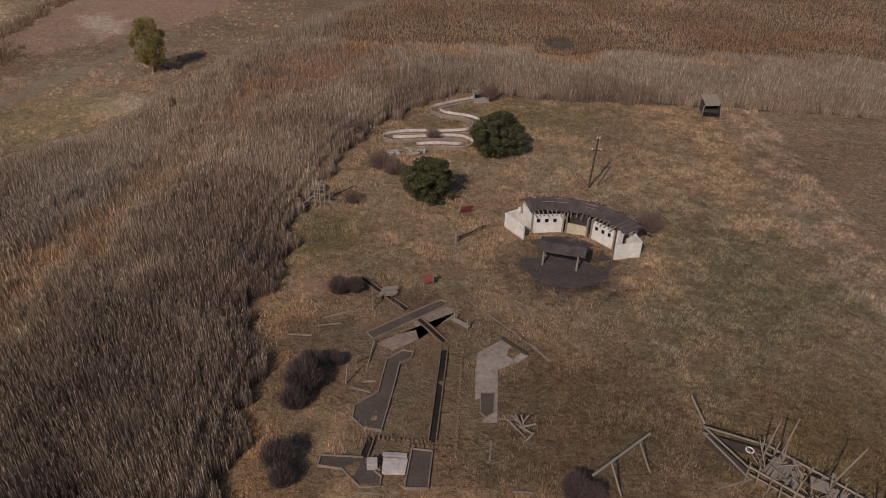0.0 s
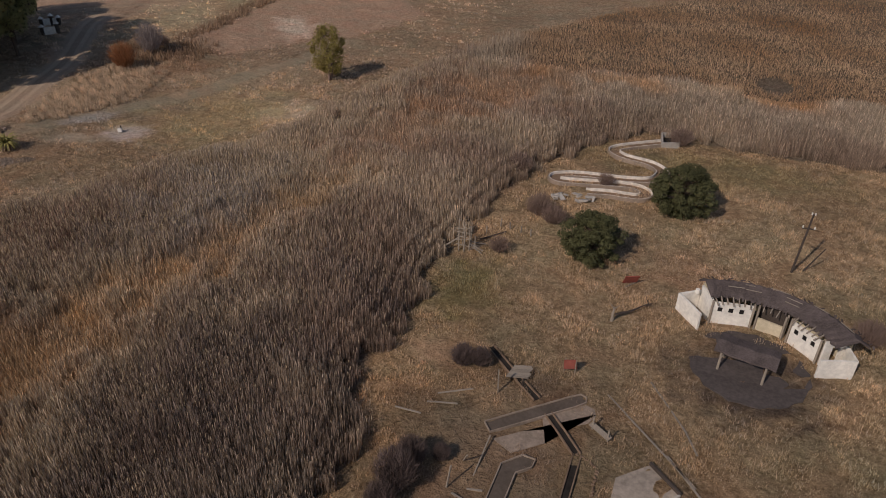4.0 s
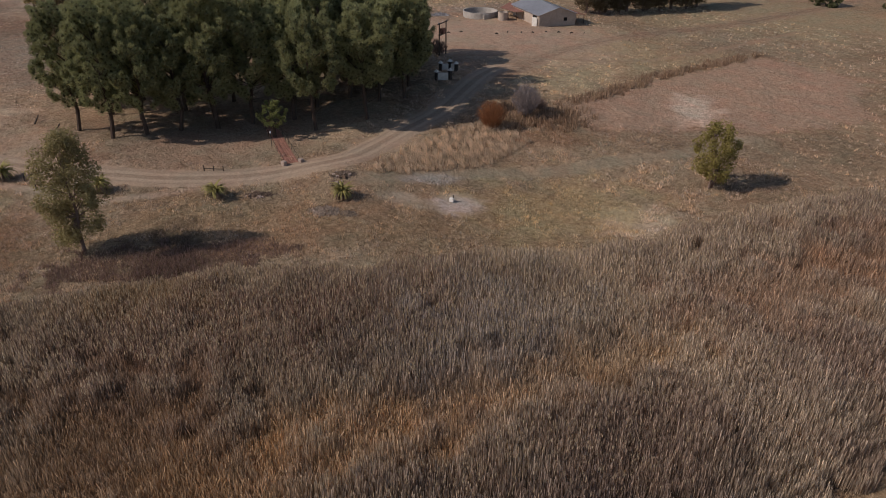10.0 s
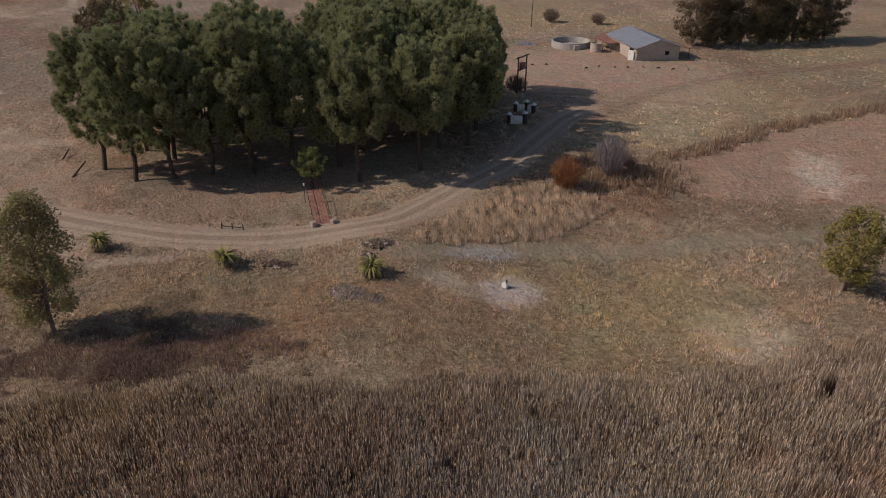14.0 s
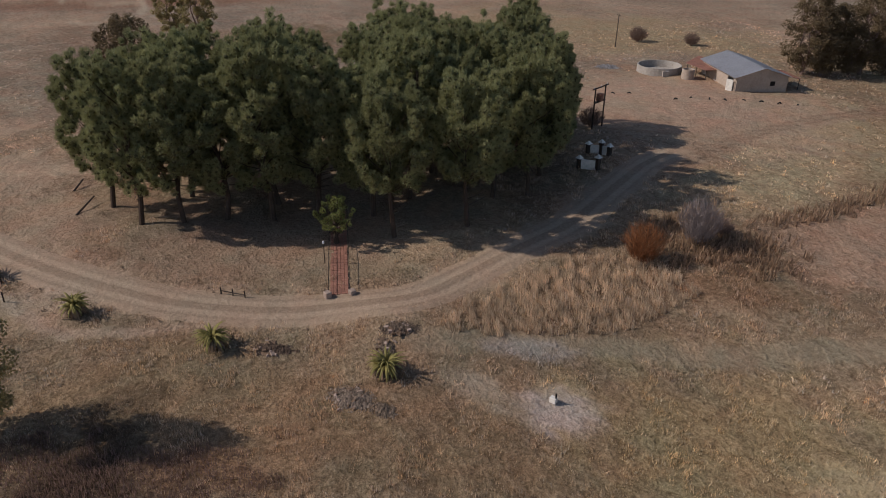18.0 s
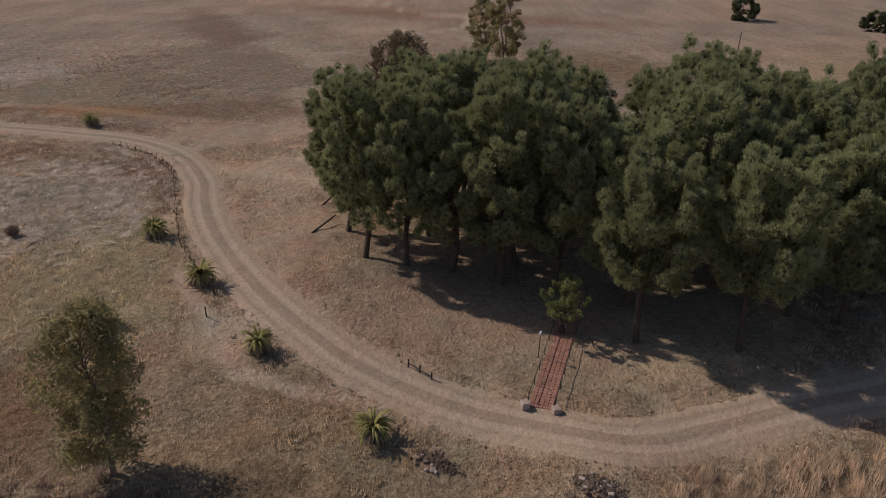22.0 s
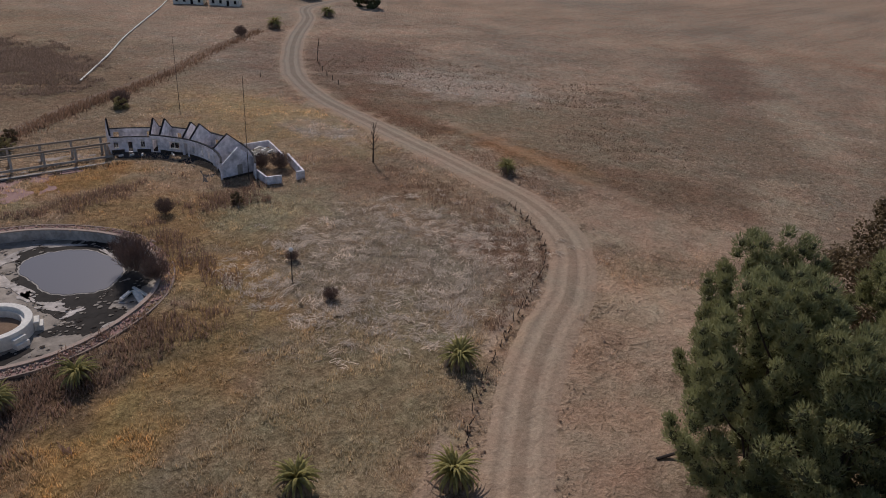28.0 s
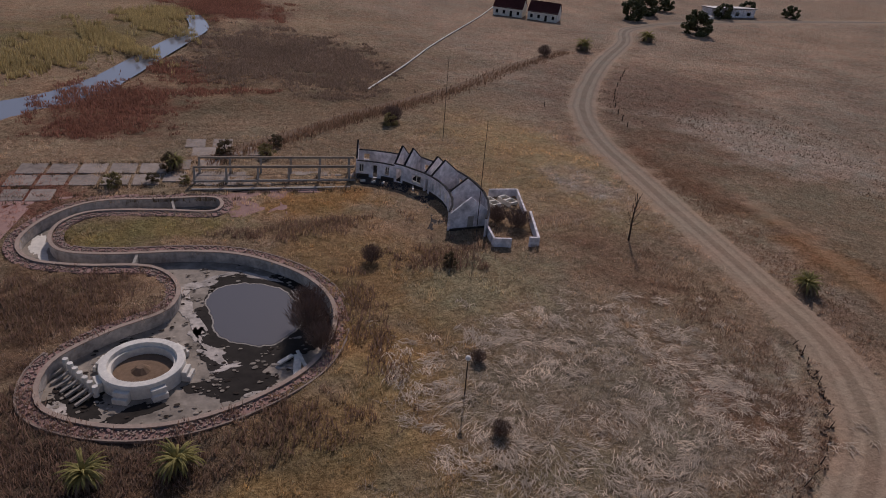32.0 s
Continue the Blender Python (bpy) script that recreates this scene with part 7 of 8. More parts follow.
for x, y, n, r in ((-92.3, 69.2, 40, 1.6), (-89.5, 81.3, 40, 1.5), (-82.5, 74.5, 34, 1.8), (-87.8, 79.5, 16, 1.2)):
    hp = thing("stone_heap", (x, y, lz(x, y)), "heap of dug earth clods and pale stones", "stone heap", "stone heaps")
    mound = bmesh.new()
    bmesh.ops.create_icosphere(mound, subdivisions=3, radius=1, matrix=Matrix.Diagonal((r * 0.8, r * 0.5, 0.16, 1)))
    for v in mound.verts:
        v.co += Vector((1, 1, 0.6)) * 0.16 * noise.noise(v.co * 1.7)
    part("mound", mound, M_EARTH, hp)
    for k in range(n // 2):
        a, q = rs.uniform(0, 360), r * rs.random() ** 0.6
        part("stone", box(polar((0, 0), q, a, 0.2 * (1 - q / r) + 0.05), (rs.uniform(0.15, 0.5), rs.uniform(0.15, 0.4), rs.uniform(0.15, 0.35)), rs.uniform(0, 180), (rs.uniform(-25, 25), rs.uniform(-25, 25)), 0.04), M_EARTH if k % 3 else M_STONE, hp)


# ---- pool park ----
FLOOR = -1.05
area = 0.5 * np.sum(POOL[:, 0] * np.roll(POOL[:, 1], -1) - np.roll(POOL[:, 0], -1) * POOL[:, 1])
out = sides_of(POOL, True) * (-1 if area > 0 else 1)


def band(o0, z0, o1, z1, o2, z2, o3, z3, keep=None):
    """A closed moulding round the pool, or the stretch of it named by keep."""
    bm = bmesh.new()
    rings = [[bm.verts.new((p[0] + n[0] * o, p[1] + n[1] * o, z)) for o, z in ((o0, z0), (o1, z1), (o2, z2), (o3, z3))] for p, n in zip(POOL, out)]
    m = len(rings)
    for k in range(m):
        if keep is None or keep(k):
            a, b = rings[k], rings[(k + 1) % m]
            for j in range(4):
                bm.faces.new((a[j], b[j], b[(j + 1) % 4], a[(j + 1) % 4]))
    bmesh.ops.delete(bm, geom=[v for v in bm.verts if not v.link_faces], context="VERTS")
    bmesh.ops.recalc_face_normals(bm, faces=bm.faces)
    return bm


pool = thing("pool", (0, 0, 0), "abandoned curved pool and channel with stained plaster walls", "pool", kind="structure")
bm = bmesh.new()
face = bm.faces.new([bm.verts.new((x, y, FLOOR)) for x, y in POOL])
bmesh.ops.triangulate(bm, faces=[face])
bmesh.ops.recalc_face_normals(bm, faces=bm.faces)
part("floor", bm, material("pool_floor", (0.29, 0.25, 0.205), 0.85, 0.9, 0.6, 0.3, 0.22), pool, "silted pale pool floor")
part("wall", band(0, FLOOR - 0.2, 0, 0.22, 0.28, 0.22, 0.28, FLOOR - 0.2), M_PALECONC, pool, "pale stained plaster wall")
part("coping", band(-0.05, 0.22, -0.05, 0.32, 0.38, 0.32, 0.38, 0.22), M_STONE, pool, "weathered concrete coping")
prom = part("promenade", band(0.42, -0.3, 0.42, 0.10, 1.55, 0.12, 1.55, -0.3), M_PAVER)
tagged(prom, "broken faded red paving round the pool", "paving", kind="structure")
kerb = part("pool_kerb", band(1.55, -0.3, 1.55, 0.22, 1.72, 0.22, 1.72, -0.3, lambda k: k < 55 or k > 138), M_STONE)
tagged(kerb, "low outer stone kerb round the pool paving", "kerb", kind="structure")
shared = bpy.data.meshes.new("stone")
bm = box((0, 0, 0), (0.42, 0.26, 0.2), bevel=0.035)
bm.to_mesh(shared), bm.free()
shared.materials.append(M_PAVER)
rs = random.Random(4)
for k in range(300):
    i = rs.randrange(len(POOL))
    o, s = rs.uniform(0.55, 1.45), rs.random()
    p, q = POOL[i], POOL[(i + 1) % len(POOL)]
    n = out[i]
    ob = new("stone", shared)
    ob.parent = prom
    ob.matrix_basis = pose(p[0] + (q[0] - p[0]) * s + n[0] * o, p[1] + (q[1] - p[1]) * s + n[1] * o, 0.17, rs.uniform(-12, 12), rs.uniform(-12, 12), rs.uniform(0, 180)) @ Matrix.Scale(rs.uniform(0.4, 0.95), 4)
extra = bmesh.new()
for k in range(2600):
    i = rs.randrange(len(POOL))
    o, s = rs.uniform(0.5, 1.5), rs.random()
    p, q, n = POOL[i], POOL[(i + 1) % len(POOL)], out[i]
    w = rs.uniform(0.07, 0.24)
    m = pose(p[0] + (q[0] - p[0]) * s + n[0] * o, p[1] + (q[1] - p[1]) * s + n[1] * o, 0.15, rs.uniform(-15, 15), rs.uniform(-15, 15), rs.uniform(0, 180)) @ Matrix.Diagonal((w, w * 0.7, 0.16, 1))
    c = [extra.verts.new(m @ Vector(v)) for v in ((-.5, -.5, -.5), (.5, -.5, -.5), (.5, .5, -.5), (-.5, .5, -.5), (-.45, -.4, .5), (.45, -.45, .5), (.4, .45, .5), (-.45, .4, .5))]
    for f in ((4, 5, 6, 7), (0, 1, 5, 4), (1, 2, 6, 5), (2, 3, 7, 6), (3, 0, 4, 7)):
        extra.faces.new([c[i] for i in f])
tagged(part("paving_rubble", extra, M_STONE), "loose pink-grey rubble strewn on the pool paving", "rubble", kind="stuff")


def puddle(name, cx, cy, rx, ry, turn, z, mat, label, seed, rag=0.14, n=150, category="silt", top=0.03):
    r = random.Random(seed)
    ph = [r.uniform(0, 6.28) for _ in range(5)]
    pts, fret = [], [(f, r.uniform(0, 6.28), r.uniform(0.5, 1)) for f in (9, 13, 17, 23, 31, 43)]
    for k in range(n):
        a = 6.283 * k / n
        q = 1 + rag * sum(math.sin((j + 2) * a + ph[j]) / (1 + 0.4 * j) for j in range(5)) + rag * 0.17 * sum(w * math.sin(f * a + g) for f, g, w in fret)
        x, y, t = rx * q * math.cos(a), ry * q * math.sin(a), math.radians(turn)
        pts.append((cx + x * math.cos(t) - y * math.sin(t), cy + x * math.sin(t) + y * math.cos(t)))
    return tagged(part(name, prism(pts, z - 0.1, z + top), mat), label, category, kind="structure")


puddle("silt", -109.3, -6.8, 6.3, 9.6, 4, FLOOR, M_MUD_SHADE, "dark drying silt in the deep end of the pool", 1, 0.10, top=0.04)
puddle("silt", -106.3, 3.3, 3.2, 2.2, -20, FLOOR, M_MUD_SHADE, "dark wet silt patch", 2, 0.22, top=0.03)
puddle("silt", -93.4, 2.9, 1.7, 3.0, 40, FLOOR, M_MUD_SHADE, "dark wet silt patch", 3, 0.2, top=0.03)
puddle("silt", -97.6, 5.4, 2.4, 0.9, 20, FLOOR, M_MUD_SHADE, "dark wet silt patch", 4, 0.2, top=0.03)
puddle("crust", -108.8, -7.9, 4.78, 5.98, 6, FLOOR, M_CONCRETE, "pale dried salt crust round the water", 5, 0.05, top=0.06)
puddle("water", -108.8, -7.9, 4.6, 5.8, 6, FLOOR, M_WATER, "still grey pool water", 5, 0.05, category="water", top=0.085)
for k, (x, y, a, b, t) in enumerate(((-102.6, -9, 0.8, 4.0, 10), (-103.8, -14.5, 2.2, 0.8, 30), (-110, -15, 2.4, 0.45, -30), (-108.5, 5.0, 1.6, 0.6, 20), (-104.5, -1.5, 0.7, 1.8, 40), (-105.6, 0.8, 1.2, 0.35, 10), (-110.5, 1.8, 0.3, 1.0, 50), (-101.8, -12.5, 1.3, 0.6, 60), (-103.2, -5.2, 0.6, 1.2, 0), (-107.3, -16.2, 1.4, 0.3, 10), (-113.4, -9.5, 0.3, 1.6, 5), (-92.2, 3.6, 0.5, 1.5, 30))):
    puddle("crust", x, y, a, b, t, FLOOR, M_PALECONC, "pale flaking silt crust on the pool floor", 10 + k, 0.28, top=0.055)
puddle("silt", -103.4, -32.8, 2.6, 1.4, 5, FLOOR, M_MUD_SHADE, "dark puddled silt in the channel end", 21, 0.1, top=0.04)
for k, (x, y, a, b, t) in enumerate(((-87.2, -26, 1.0, 3.2, 5), (-90, -33.2, 2.2, 0.8, -25), (-98, -33.8, 3.0, 0.6, 5))):
    puddle("crust", x, y, a, b, t, FLOOR, M_WHITE, "white flaking paint on the channel floor", 30 + k, 0.3, top=0.03)
part("cross_wall", beam((-97.6, -20.4, -0.6), (-97.2, -17.6, -0.6), 0.3, 1.6), M_CONCRETE, pool, "low concrete cross wall")
part("cross_wall", beam((-101.3, -34.9, -0.6), (-101.6, -31.7, -0.6), 0.3, 1.3), M_CONCRETE, pool, "low concrete cross wall")

r = np.random.default_rng(61)
x, y = r.uniform(-116, -91, 2600), r.uniform(-18, 8, 2600)
keep = inside(POOL, x, y) & (np.hypot(x + 98.6, y - 0.1) > 4.4) & (np.hypot((x + 108.8) / 5.2, (y + 7.9) / 6.4) > 1) & (wob(x, y, 3.0, 1) + r.normal(0, 0.3, 2600) > 0.15)
x, y = x[keep], y[keep]
n = len(x)
a = np.arange(6)[None] * 1.047 + r.uniform(0, 1, (n, 1))
q = r.uniform(0.06, 0.34, (n, 1)) * r.uniform(0.5, 1.2, (n, 6))
v = np.stack([x[:, None] + np.cos(a) * q, y[:, None] + np.sin(a) * q * 0.7, np.full((n, 6), FLOOR + 0.07) + r.uniform(0, 0.05, (n, 6))], 2)
tone = np.where(r.uniform(0, 1, n)[:, None] < 0.6, np.array((0.42, 0.37, 0.31)), np.array((0.07, 0.055, 0.045))) * r.uniform(0.7, 1.3, n)[:, None]
flakes = np_mesh("silt_flakes", v.reshape(-1, 3), np.arange(6 * n).reshape(-1, 6), M_BLADE, tint=np.repeat(tone, 6, 0))
tagged(flakes, "curled flakes of dried silt and plaster on the pool floor", "silt", kind="stuff")

RC = (-98.6, 0.1)
ring = thing("fountain_ring", (*RC, FLOOR), "round white plastered fountain ring with stepped buttresses", "fountain")
bm = bmesh.new()
rings = [[bm.verts.new(polar((0, 0), q, k * 7.5, z)) for k in range(48)] for q, z in ((3.55, -0.1), (3.55, 1.2), (3.5, 1.35), (2.85, 1.35), (2.8, 1.0), (2.55, 1.0), (2.55, 0.15), (0.02, 0.25))]
for a, b in zip(rings, rings[1:]):
    for k in range(48):
        bm.faces.new((a[k], a[(k + 1) % 48], b[(k + 1) % 48], b[k]))
bmesh.ops.recalc_face_normals(bm, faces=bm.faces)
part("ring_wall", bm, M_WHITE, ring, "white plastered round wall")
bm = prism([polar((0, 0), 2.5, k * 15) for k in range(24)], 0.1, 0.32)
part("bed", bm, M_EARTH, ring, "earth and dry weeds inside the ring")
for a in (20, 65, 110, 160, 215, 290, 335):
    for q, h, w in ((3.75, 0.95, 1.3), (4.05, 0.5, 1.3)):
        part("buttress", box(polar((0, 0), q, a, h / 2 - 0.05), (0.45, w, h + 0.1), a, bevel=0.03), M_WHITE, ring, "white stepped buttress")
part("mound", twig_mound := rod((0.2, -0.1, 0.2), (0.2, -0.1, 0.75), 1.0, 0.35, 10), M_EARTH, ring, "heap of dry earth and weeds")
col = thing("colonnade", (0, 0, FLOOR), "row of broken white column stubs and fallen beams", "columns")
for k in range(7):
    x, y = -92.4 - 0.43 * k, -1.7 + 0.68 * k
    part("column", rod((x, y, -0.05), (x, y, 1.35 - 0.05 * k), 0.26, 0.24, 10), M_WHITE, col, "white column stub")
    part("beam", box((x + 0.75, y + 0.5, 0.3), (1.9, 0.22, 0.22), 35, (0, 12)), M_CONCRETE, col, "fallen concrete beam")
divs = thing("pool_ladder_slab", (-111.6, 2.2, FLOOR), "broken white pool steps lying in the silt", "steps")
part("slab", box((0, 0, 0.3), (0.7, 3.2, 0.18), -10, (0, 8)), M_WHITE, divs)
part("arm", box((0.9, -1.1, 0.3), (1.7, 0.4, 0.18), 35), M_WHITE, divs)
part("arm", box((-0.5, -0.6, 0.45), (0.3, 2.8, 0.15), 8), M_WHITE, divs)

# ---- paving, pergola ----
pave = thing("paving", (0, 0, 0), "old concrete paving slabs with weeds in the joints", "paving", kind="structure")
rs = random.Random(5)
for r_, (x0, y0, ux, uy, cols) in enumerate(((-80.8, -44.0, -3.85, 0.42, 5), (-81.6, -48.2, -3.85, 0.42, 5), (-81.0, -39.2, -3.2, 0.45, 2), (-99.8, -43.0, -3.9, 0.5, 2), (-100.6, -47.5, -3.9, 0.5, 2), (-77, -39.6, -3.2, 0.45, 1), (-76.8, -44.4, -3.6, 0.4, 1), (-104, -52.5, -4, 0.4, 3), (-103, -56.5, -4, 0.4, 2))):
    for k in range(cols):
        x, y = x0 + ux * (k + 0.5), y0 + uy * (k + 0.5)
        part("slab", box((x, y - 0.2, 0.02), (3.4 if cols > 2 else 2.9, 3.7, 0.2), -6 + rs.uniform(-1, 1), (rs.uniform(-0.7, 0.7), rs.uniform(-0.7, 0.7)), 0.04), M_SLAB, pave)
red = tagged(part("red_paving", prism([(-107, -36.4), (-116.0, -35.4), (-115, -28), (-108.2, -28.6)], -0.1, 0.05), M_PAVER), "faded red paving beside the channel", "paving", kind="structure")
red = tagged(part("red_paving", prism([(-79, -38), (-85.4, -36.8), (-83.6, -28), (-82, -20), (-74, -20)], -0.1, 0.05), M_PAVER), "faded red paving beside the channel", "paving", kind="structure")
walk_ = tagged(part("red_paving", prism([(-88, -36.9), (-126, -36.2), (-126, -33.9), (-106, -37.0), (-88, -37.9)], -0.1, 0.04), M_PAVER), "long red paved walk before the pergola", "paving", kind="structure")
perg = thing("pergola", (0, 0, 0), "long roofless timber and concrete pergola", "pergola")
fa, fb, ba, bb = Vector((-104.2, -40.2, 0)), Vector((-125.9, -37.9, 0)), Vector((-105, -43.8, 0)), Vector((-126.6, -41.3, 0))
for a, b in ((fa, fb), (ba, bb)):
    part("beam", beam((a.x, a.y, 2.42), (b.x, b.y, 2.42), 0.22, 0.26), M_WOOD, perg, "long pale beam")
    for k in range(6):
        p = a.lerp(b, (k + 0.02) / 5.2)
        part("post", box((p.x, p.y, 1.1), (0.3, 0.3, 2.4), -6), M_CONCRETE, perg, "square post")
part("rail", beam((fa.x, fa.y + 0.4, 0.5), (fb.x, fb.y + 0.4, 0.5), 0.16, 0.3), M_CONCRETE, perg)
part("rail", beam((ba.x, ba.y, 0.9), (bb.x, bb.y, 0.9), 0.12, 0.14), M_WOOD, perg)
bed = tagged(part("pergola_floor", prism([(-103.6, -39.3), (-126.2, -37), (-127, -41.8), (-104.6, -44.4)], -0.1, 0.06), M_SLAB), "pale paved floor under the pergola", "paving", kind="structure")
bed = tagged(part("pergola_step", beam((-103.8, -37.9, 0.05), (-125.5, -35.9, 0.05), 0.5, 0.3), M_CONCRETE), "long low concrete step before the pergola", "step", kind="structure")

# shrubs along the old paving
shrubs = [leafy("garden_shrub", "rounded olive shrub grown up through the paving", "shrub", 131 + k, 2.3, 1.3, M_GUM if k else M_BROWN_LEAF, M_BARK, 34, 70, 0.10, 1, 0.06, 0.95, "shrubs on the old paving") for k in range(2)]
plant_all(shrubs, [(-101, -46, 1.15), (-94, -40.6, 0.95), (-109, -51, 1.1), (-115, -49.6, 1.0), (-99, -41.2, 0.7), (-103, -40.4, 0.6), (-117, -54, 0.9), (-138, -62.6, 1.1), (-131, -11, 0.75)], 17)


# ---- burnt-out curved house ----
HC = (-123.0, -27.0)
HZ = 0.35
house = thing("ruined_house", (0, 0, HZ), "roofless burnt-out curved house of stained grey-white walls", "ruined house")
FR, BR = 13.0, 17.7
stops = [254, 246, 238, 229, 222.5, 206, 200, 191.5, 183.5, 175, 165, 155, 146]
FRONT = {0: ((0.4, 1.0, 0.7, 1.9),), 1: ((0.6, 1.2, 0.0, 1.9),), 2: ((0.6, 1.2, 0.7, 1.9),), 3: ((0.3, 1.1, 0.0, 2.0),), 4: ((1.6, 3.2, 0.8, 1.9),), 5: ((0.35, 0.95, 0.0, 2.0),), 6: ((0.6, 1.1, 0.8, 1.8),), 7: ((0.6, 1.1, 0.8, 1.8),),
         8: ((0.6, 1.1, 0.8, 1.8),), 9: ((0.8, 1.6, 0.0, 2.0),), 10: (), 11: ()}
for n, (a0, a1) in enumerate(zip(stops, stops[1:])):
    h = 2.3 if n < 3 else 2.6
    p, q = polar(HC, FR, a0), polar(HC, FR, a1)
    part("front_wall", wall_between(p, q, -0.5, h, 0.26, [(u0, u1, z0 + 0.5, z1 + 0.5) for u0, u1, z0, z1 in FRONT.get(n, ())]), M_GREYWALL, house)
    part("plinth", wall_between(polar(HC, FR - 0.15, a0), polar(HC, FR - 0.15, a1), -0.5, 0.42, 0.06), M_DARKWOOD, house, "dark sooty plinth") if not any(f[2] == 0 for f in FRONT.get(n, ())) else None
    part("wall_plate", beam(polar(HC, FR, a0, h + 0.05), polar(HC, FR, a1, h + 0.05), 0.28, 0.12), M_CHAR, house, "charred roof plate")
    d = Vector((q[0] - p[0], q[1] - p[1])).normalized()
    for u0, u1, z0, z1 in FRONT.get(n, ()):
        c, t = (p[0] + d.x * (u0 + u1) / 2, p[1] + d.y * (u0 + u1) / 2), math.degrees(math.atan2(d.y, d.x))
        fr = part("window_frame" if z0 else "door_frame", box((*c, z1 + 0.04), (u1 - u0 + 0.2, 0.34, 0.10), t), M_WHITE, house, "flaking white frame")
        if z0:
            part("sill", box((*c, z0 - 0.04), (u1 - u0 + 0.24, 0.36, 0.08), t), M_WHITE, fr)
            part("mullion", box((*c, (z0 + z1) / 2), (0.07, 0.12, z1 - z0), t), M_WHITE, fr)
    p, q = polar(HC, BR, a0), polar(HC, BR, a1)
    part("back_wall", wall_between(p, q, -0.5, h, 0.26, ((0.9, 1.7, 1.4, 2.3),) if n % 2 == 0 else ()), M_GREYWALL, house)
    part("wall_plate", beam(polar(HC, BR, a0, h + 0.05), polar(HC, BR, a1, h + 0.05), 0.28, 0.12), M_CHAR, house, "charred roof plate")
for a in (254, 229, 222.5, 206, 200, 175):
    p, q = polar(HC, FR, a), polar(HC, BR, a)
    part("gable_wall", gable_wall(p, q, -0.5, 2.5, 4.5, 0.24), M_GREYWALL, house, "soot-marked gable wall")
    m = ((p[0] + q[0]) / 2, (p[1] + q[1]) / 2)
    for e in (p, q):
        part("charred_rafter", beam((*e, 2.62), (*m, 4.62), 0.26, 0.12), M_CHAR, house, "charred rafter on the gable")
part("cross_beam", beam(polar(HC, FR, 175, 2.72), polar(HC, BR, 175, 2.72), 0.2, 0.2), M_CHAR, house)
p, q = polar(HC, FR + 0.1, 146), polar(HC, BR, 156)
part("gable_wall", gable_wall(p, q, -0.5, 2.4, 4.5, 0.26), M_GREYWALL, house, "tall end gable with a stained doorway")
k = 0.52
part("door", box((p[0] + (q[0] - p[0]) * k - 0.05, p[1] + (q[1] - p[1]) * k + 0.14, 0.95), (0.8, 0.08, 1.9), math.degrees(math.atan2(q[1] - p[1], q[0] - p[0]))), M_CONCRETE, house, "bricked-up grey doorway")
part("plinth", wall_between((p[0], p[1] + 0.18), (q[0], q[1] + 0.18), -0.5, 0.42, 0.06), M_DARKWOOD, house, "dark sooty plinth")
for a, b, z in ((150, 158, 2.2), (160, 168, 1.6), (184, 190, 1.5)):
    part("fallen_beam", beam(polar(HC, FR + 0.6, a, 0.4), polar(HC, BR - 1, b, z), 0.14, 0.16), M_CHAR, house)
part("window_frame", box(polar(HC, FR - 0.14, 210.8, 0.85), (0.1, 1.7, 0.14), 210.8), M_WHITE, house, "white window sill")
floor = bmesh.new()
pts = [polar(HC, FR + 0.2, a) for a in range(146, 255, 6)] + [polar(HC, BR - 0.2, a) for a in range(254, 150, -6)]
tagged(part("house_floor", prism(pts, 0.0, HZ + 0.06, floor), M_MUD_SHADE), "ash-black floor of the ruined house", "floor", kind="structure")
pts = [polar(HC, FR - 0.2, a) for a in range(146, 255, 6)] + [polar(HC, FR - 2.6, a) for a in range(250, 140, -6)]
tagged(part("burnt_verandah", prism(pts, -0.2, 0.32), material("burnt_slab", (0.055, 0.048, 0.045), 0.95, 3, 0.4, 0.4, 0.5)), "blackened verandah slab in front of the house", "verandah", kind="structure")
for k, (x, y) in enumerate(((-127.0, -37.2), (-128.4, -36.6), (-129.7, -36.0), (-133.4, -33.6))):
    bl = thing("fallen_block", (x, y, 0.32), "pale fallen plaster block on the verandah", "block", "fallen blocks", 25 * k)
    part("block", box((0, 0, 0.12), (0.7 if k < 3 else 1.6, 0.25, 0.28), bevel=0.03), M_WHITE, bl)
yard = thing("yard_wall", (0, 0, HZ), "low white yard wall behind the ruined house", "wall")
run = [(-138.4, -18.7), (-137.8, -14.4), (-139.9, -13.9)]
for a, b in zip(run, run[1:]):
    part("wall", wall_between(a, b, -0.6, 1.35, 0.25), M_GREYWALL, yard)
run = [(-142.0, -13.4), (-143.1, -13.1), (-145.5, -20.6)]
for a, b in zip(run, run[1:]):
    part("wall", wall_between(a, b, -0.6, 1.6, 0.3), M_GREYWALL, yard)
run = [(-145.3, -21.5), (-147.3, -28.7), (-143.2, -29.2)]
for a, b in zip(run, run[1:]):
    part("wall", wall_between(a, b, -0.6, 1.2, 0.25), M_GREYWALL, yard)
for x, y, t in ((-142.3, -26.0, 15), (-144.8, -26.2, 20)):
    cb = thing("gutted_cabinet", (x, y, HZ), "gutted white cabinet shell lying open", "cabinet", "gutted cabinets", t)
    for s in (-0.65, 0.65):
        part("side", box((s, 0, 0.45), (0.1, 2.6, 0.9)), M_WHITE, cb)
    for s in (-1.25, 0, 1.25):
        part("rail", box((0, s, 0.75), (1.2, 0.25, 0.3)), M_WHITE, cb)
    part("base", box((0, 0, 0.1), (1.2, 2.4, 0.2)), M_DARK, cb)
step = thing("brick_steps", (-141, -13.4, 0.1), "low broken brick steps at the yard gap", "steps")
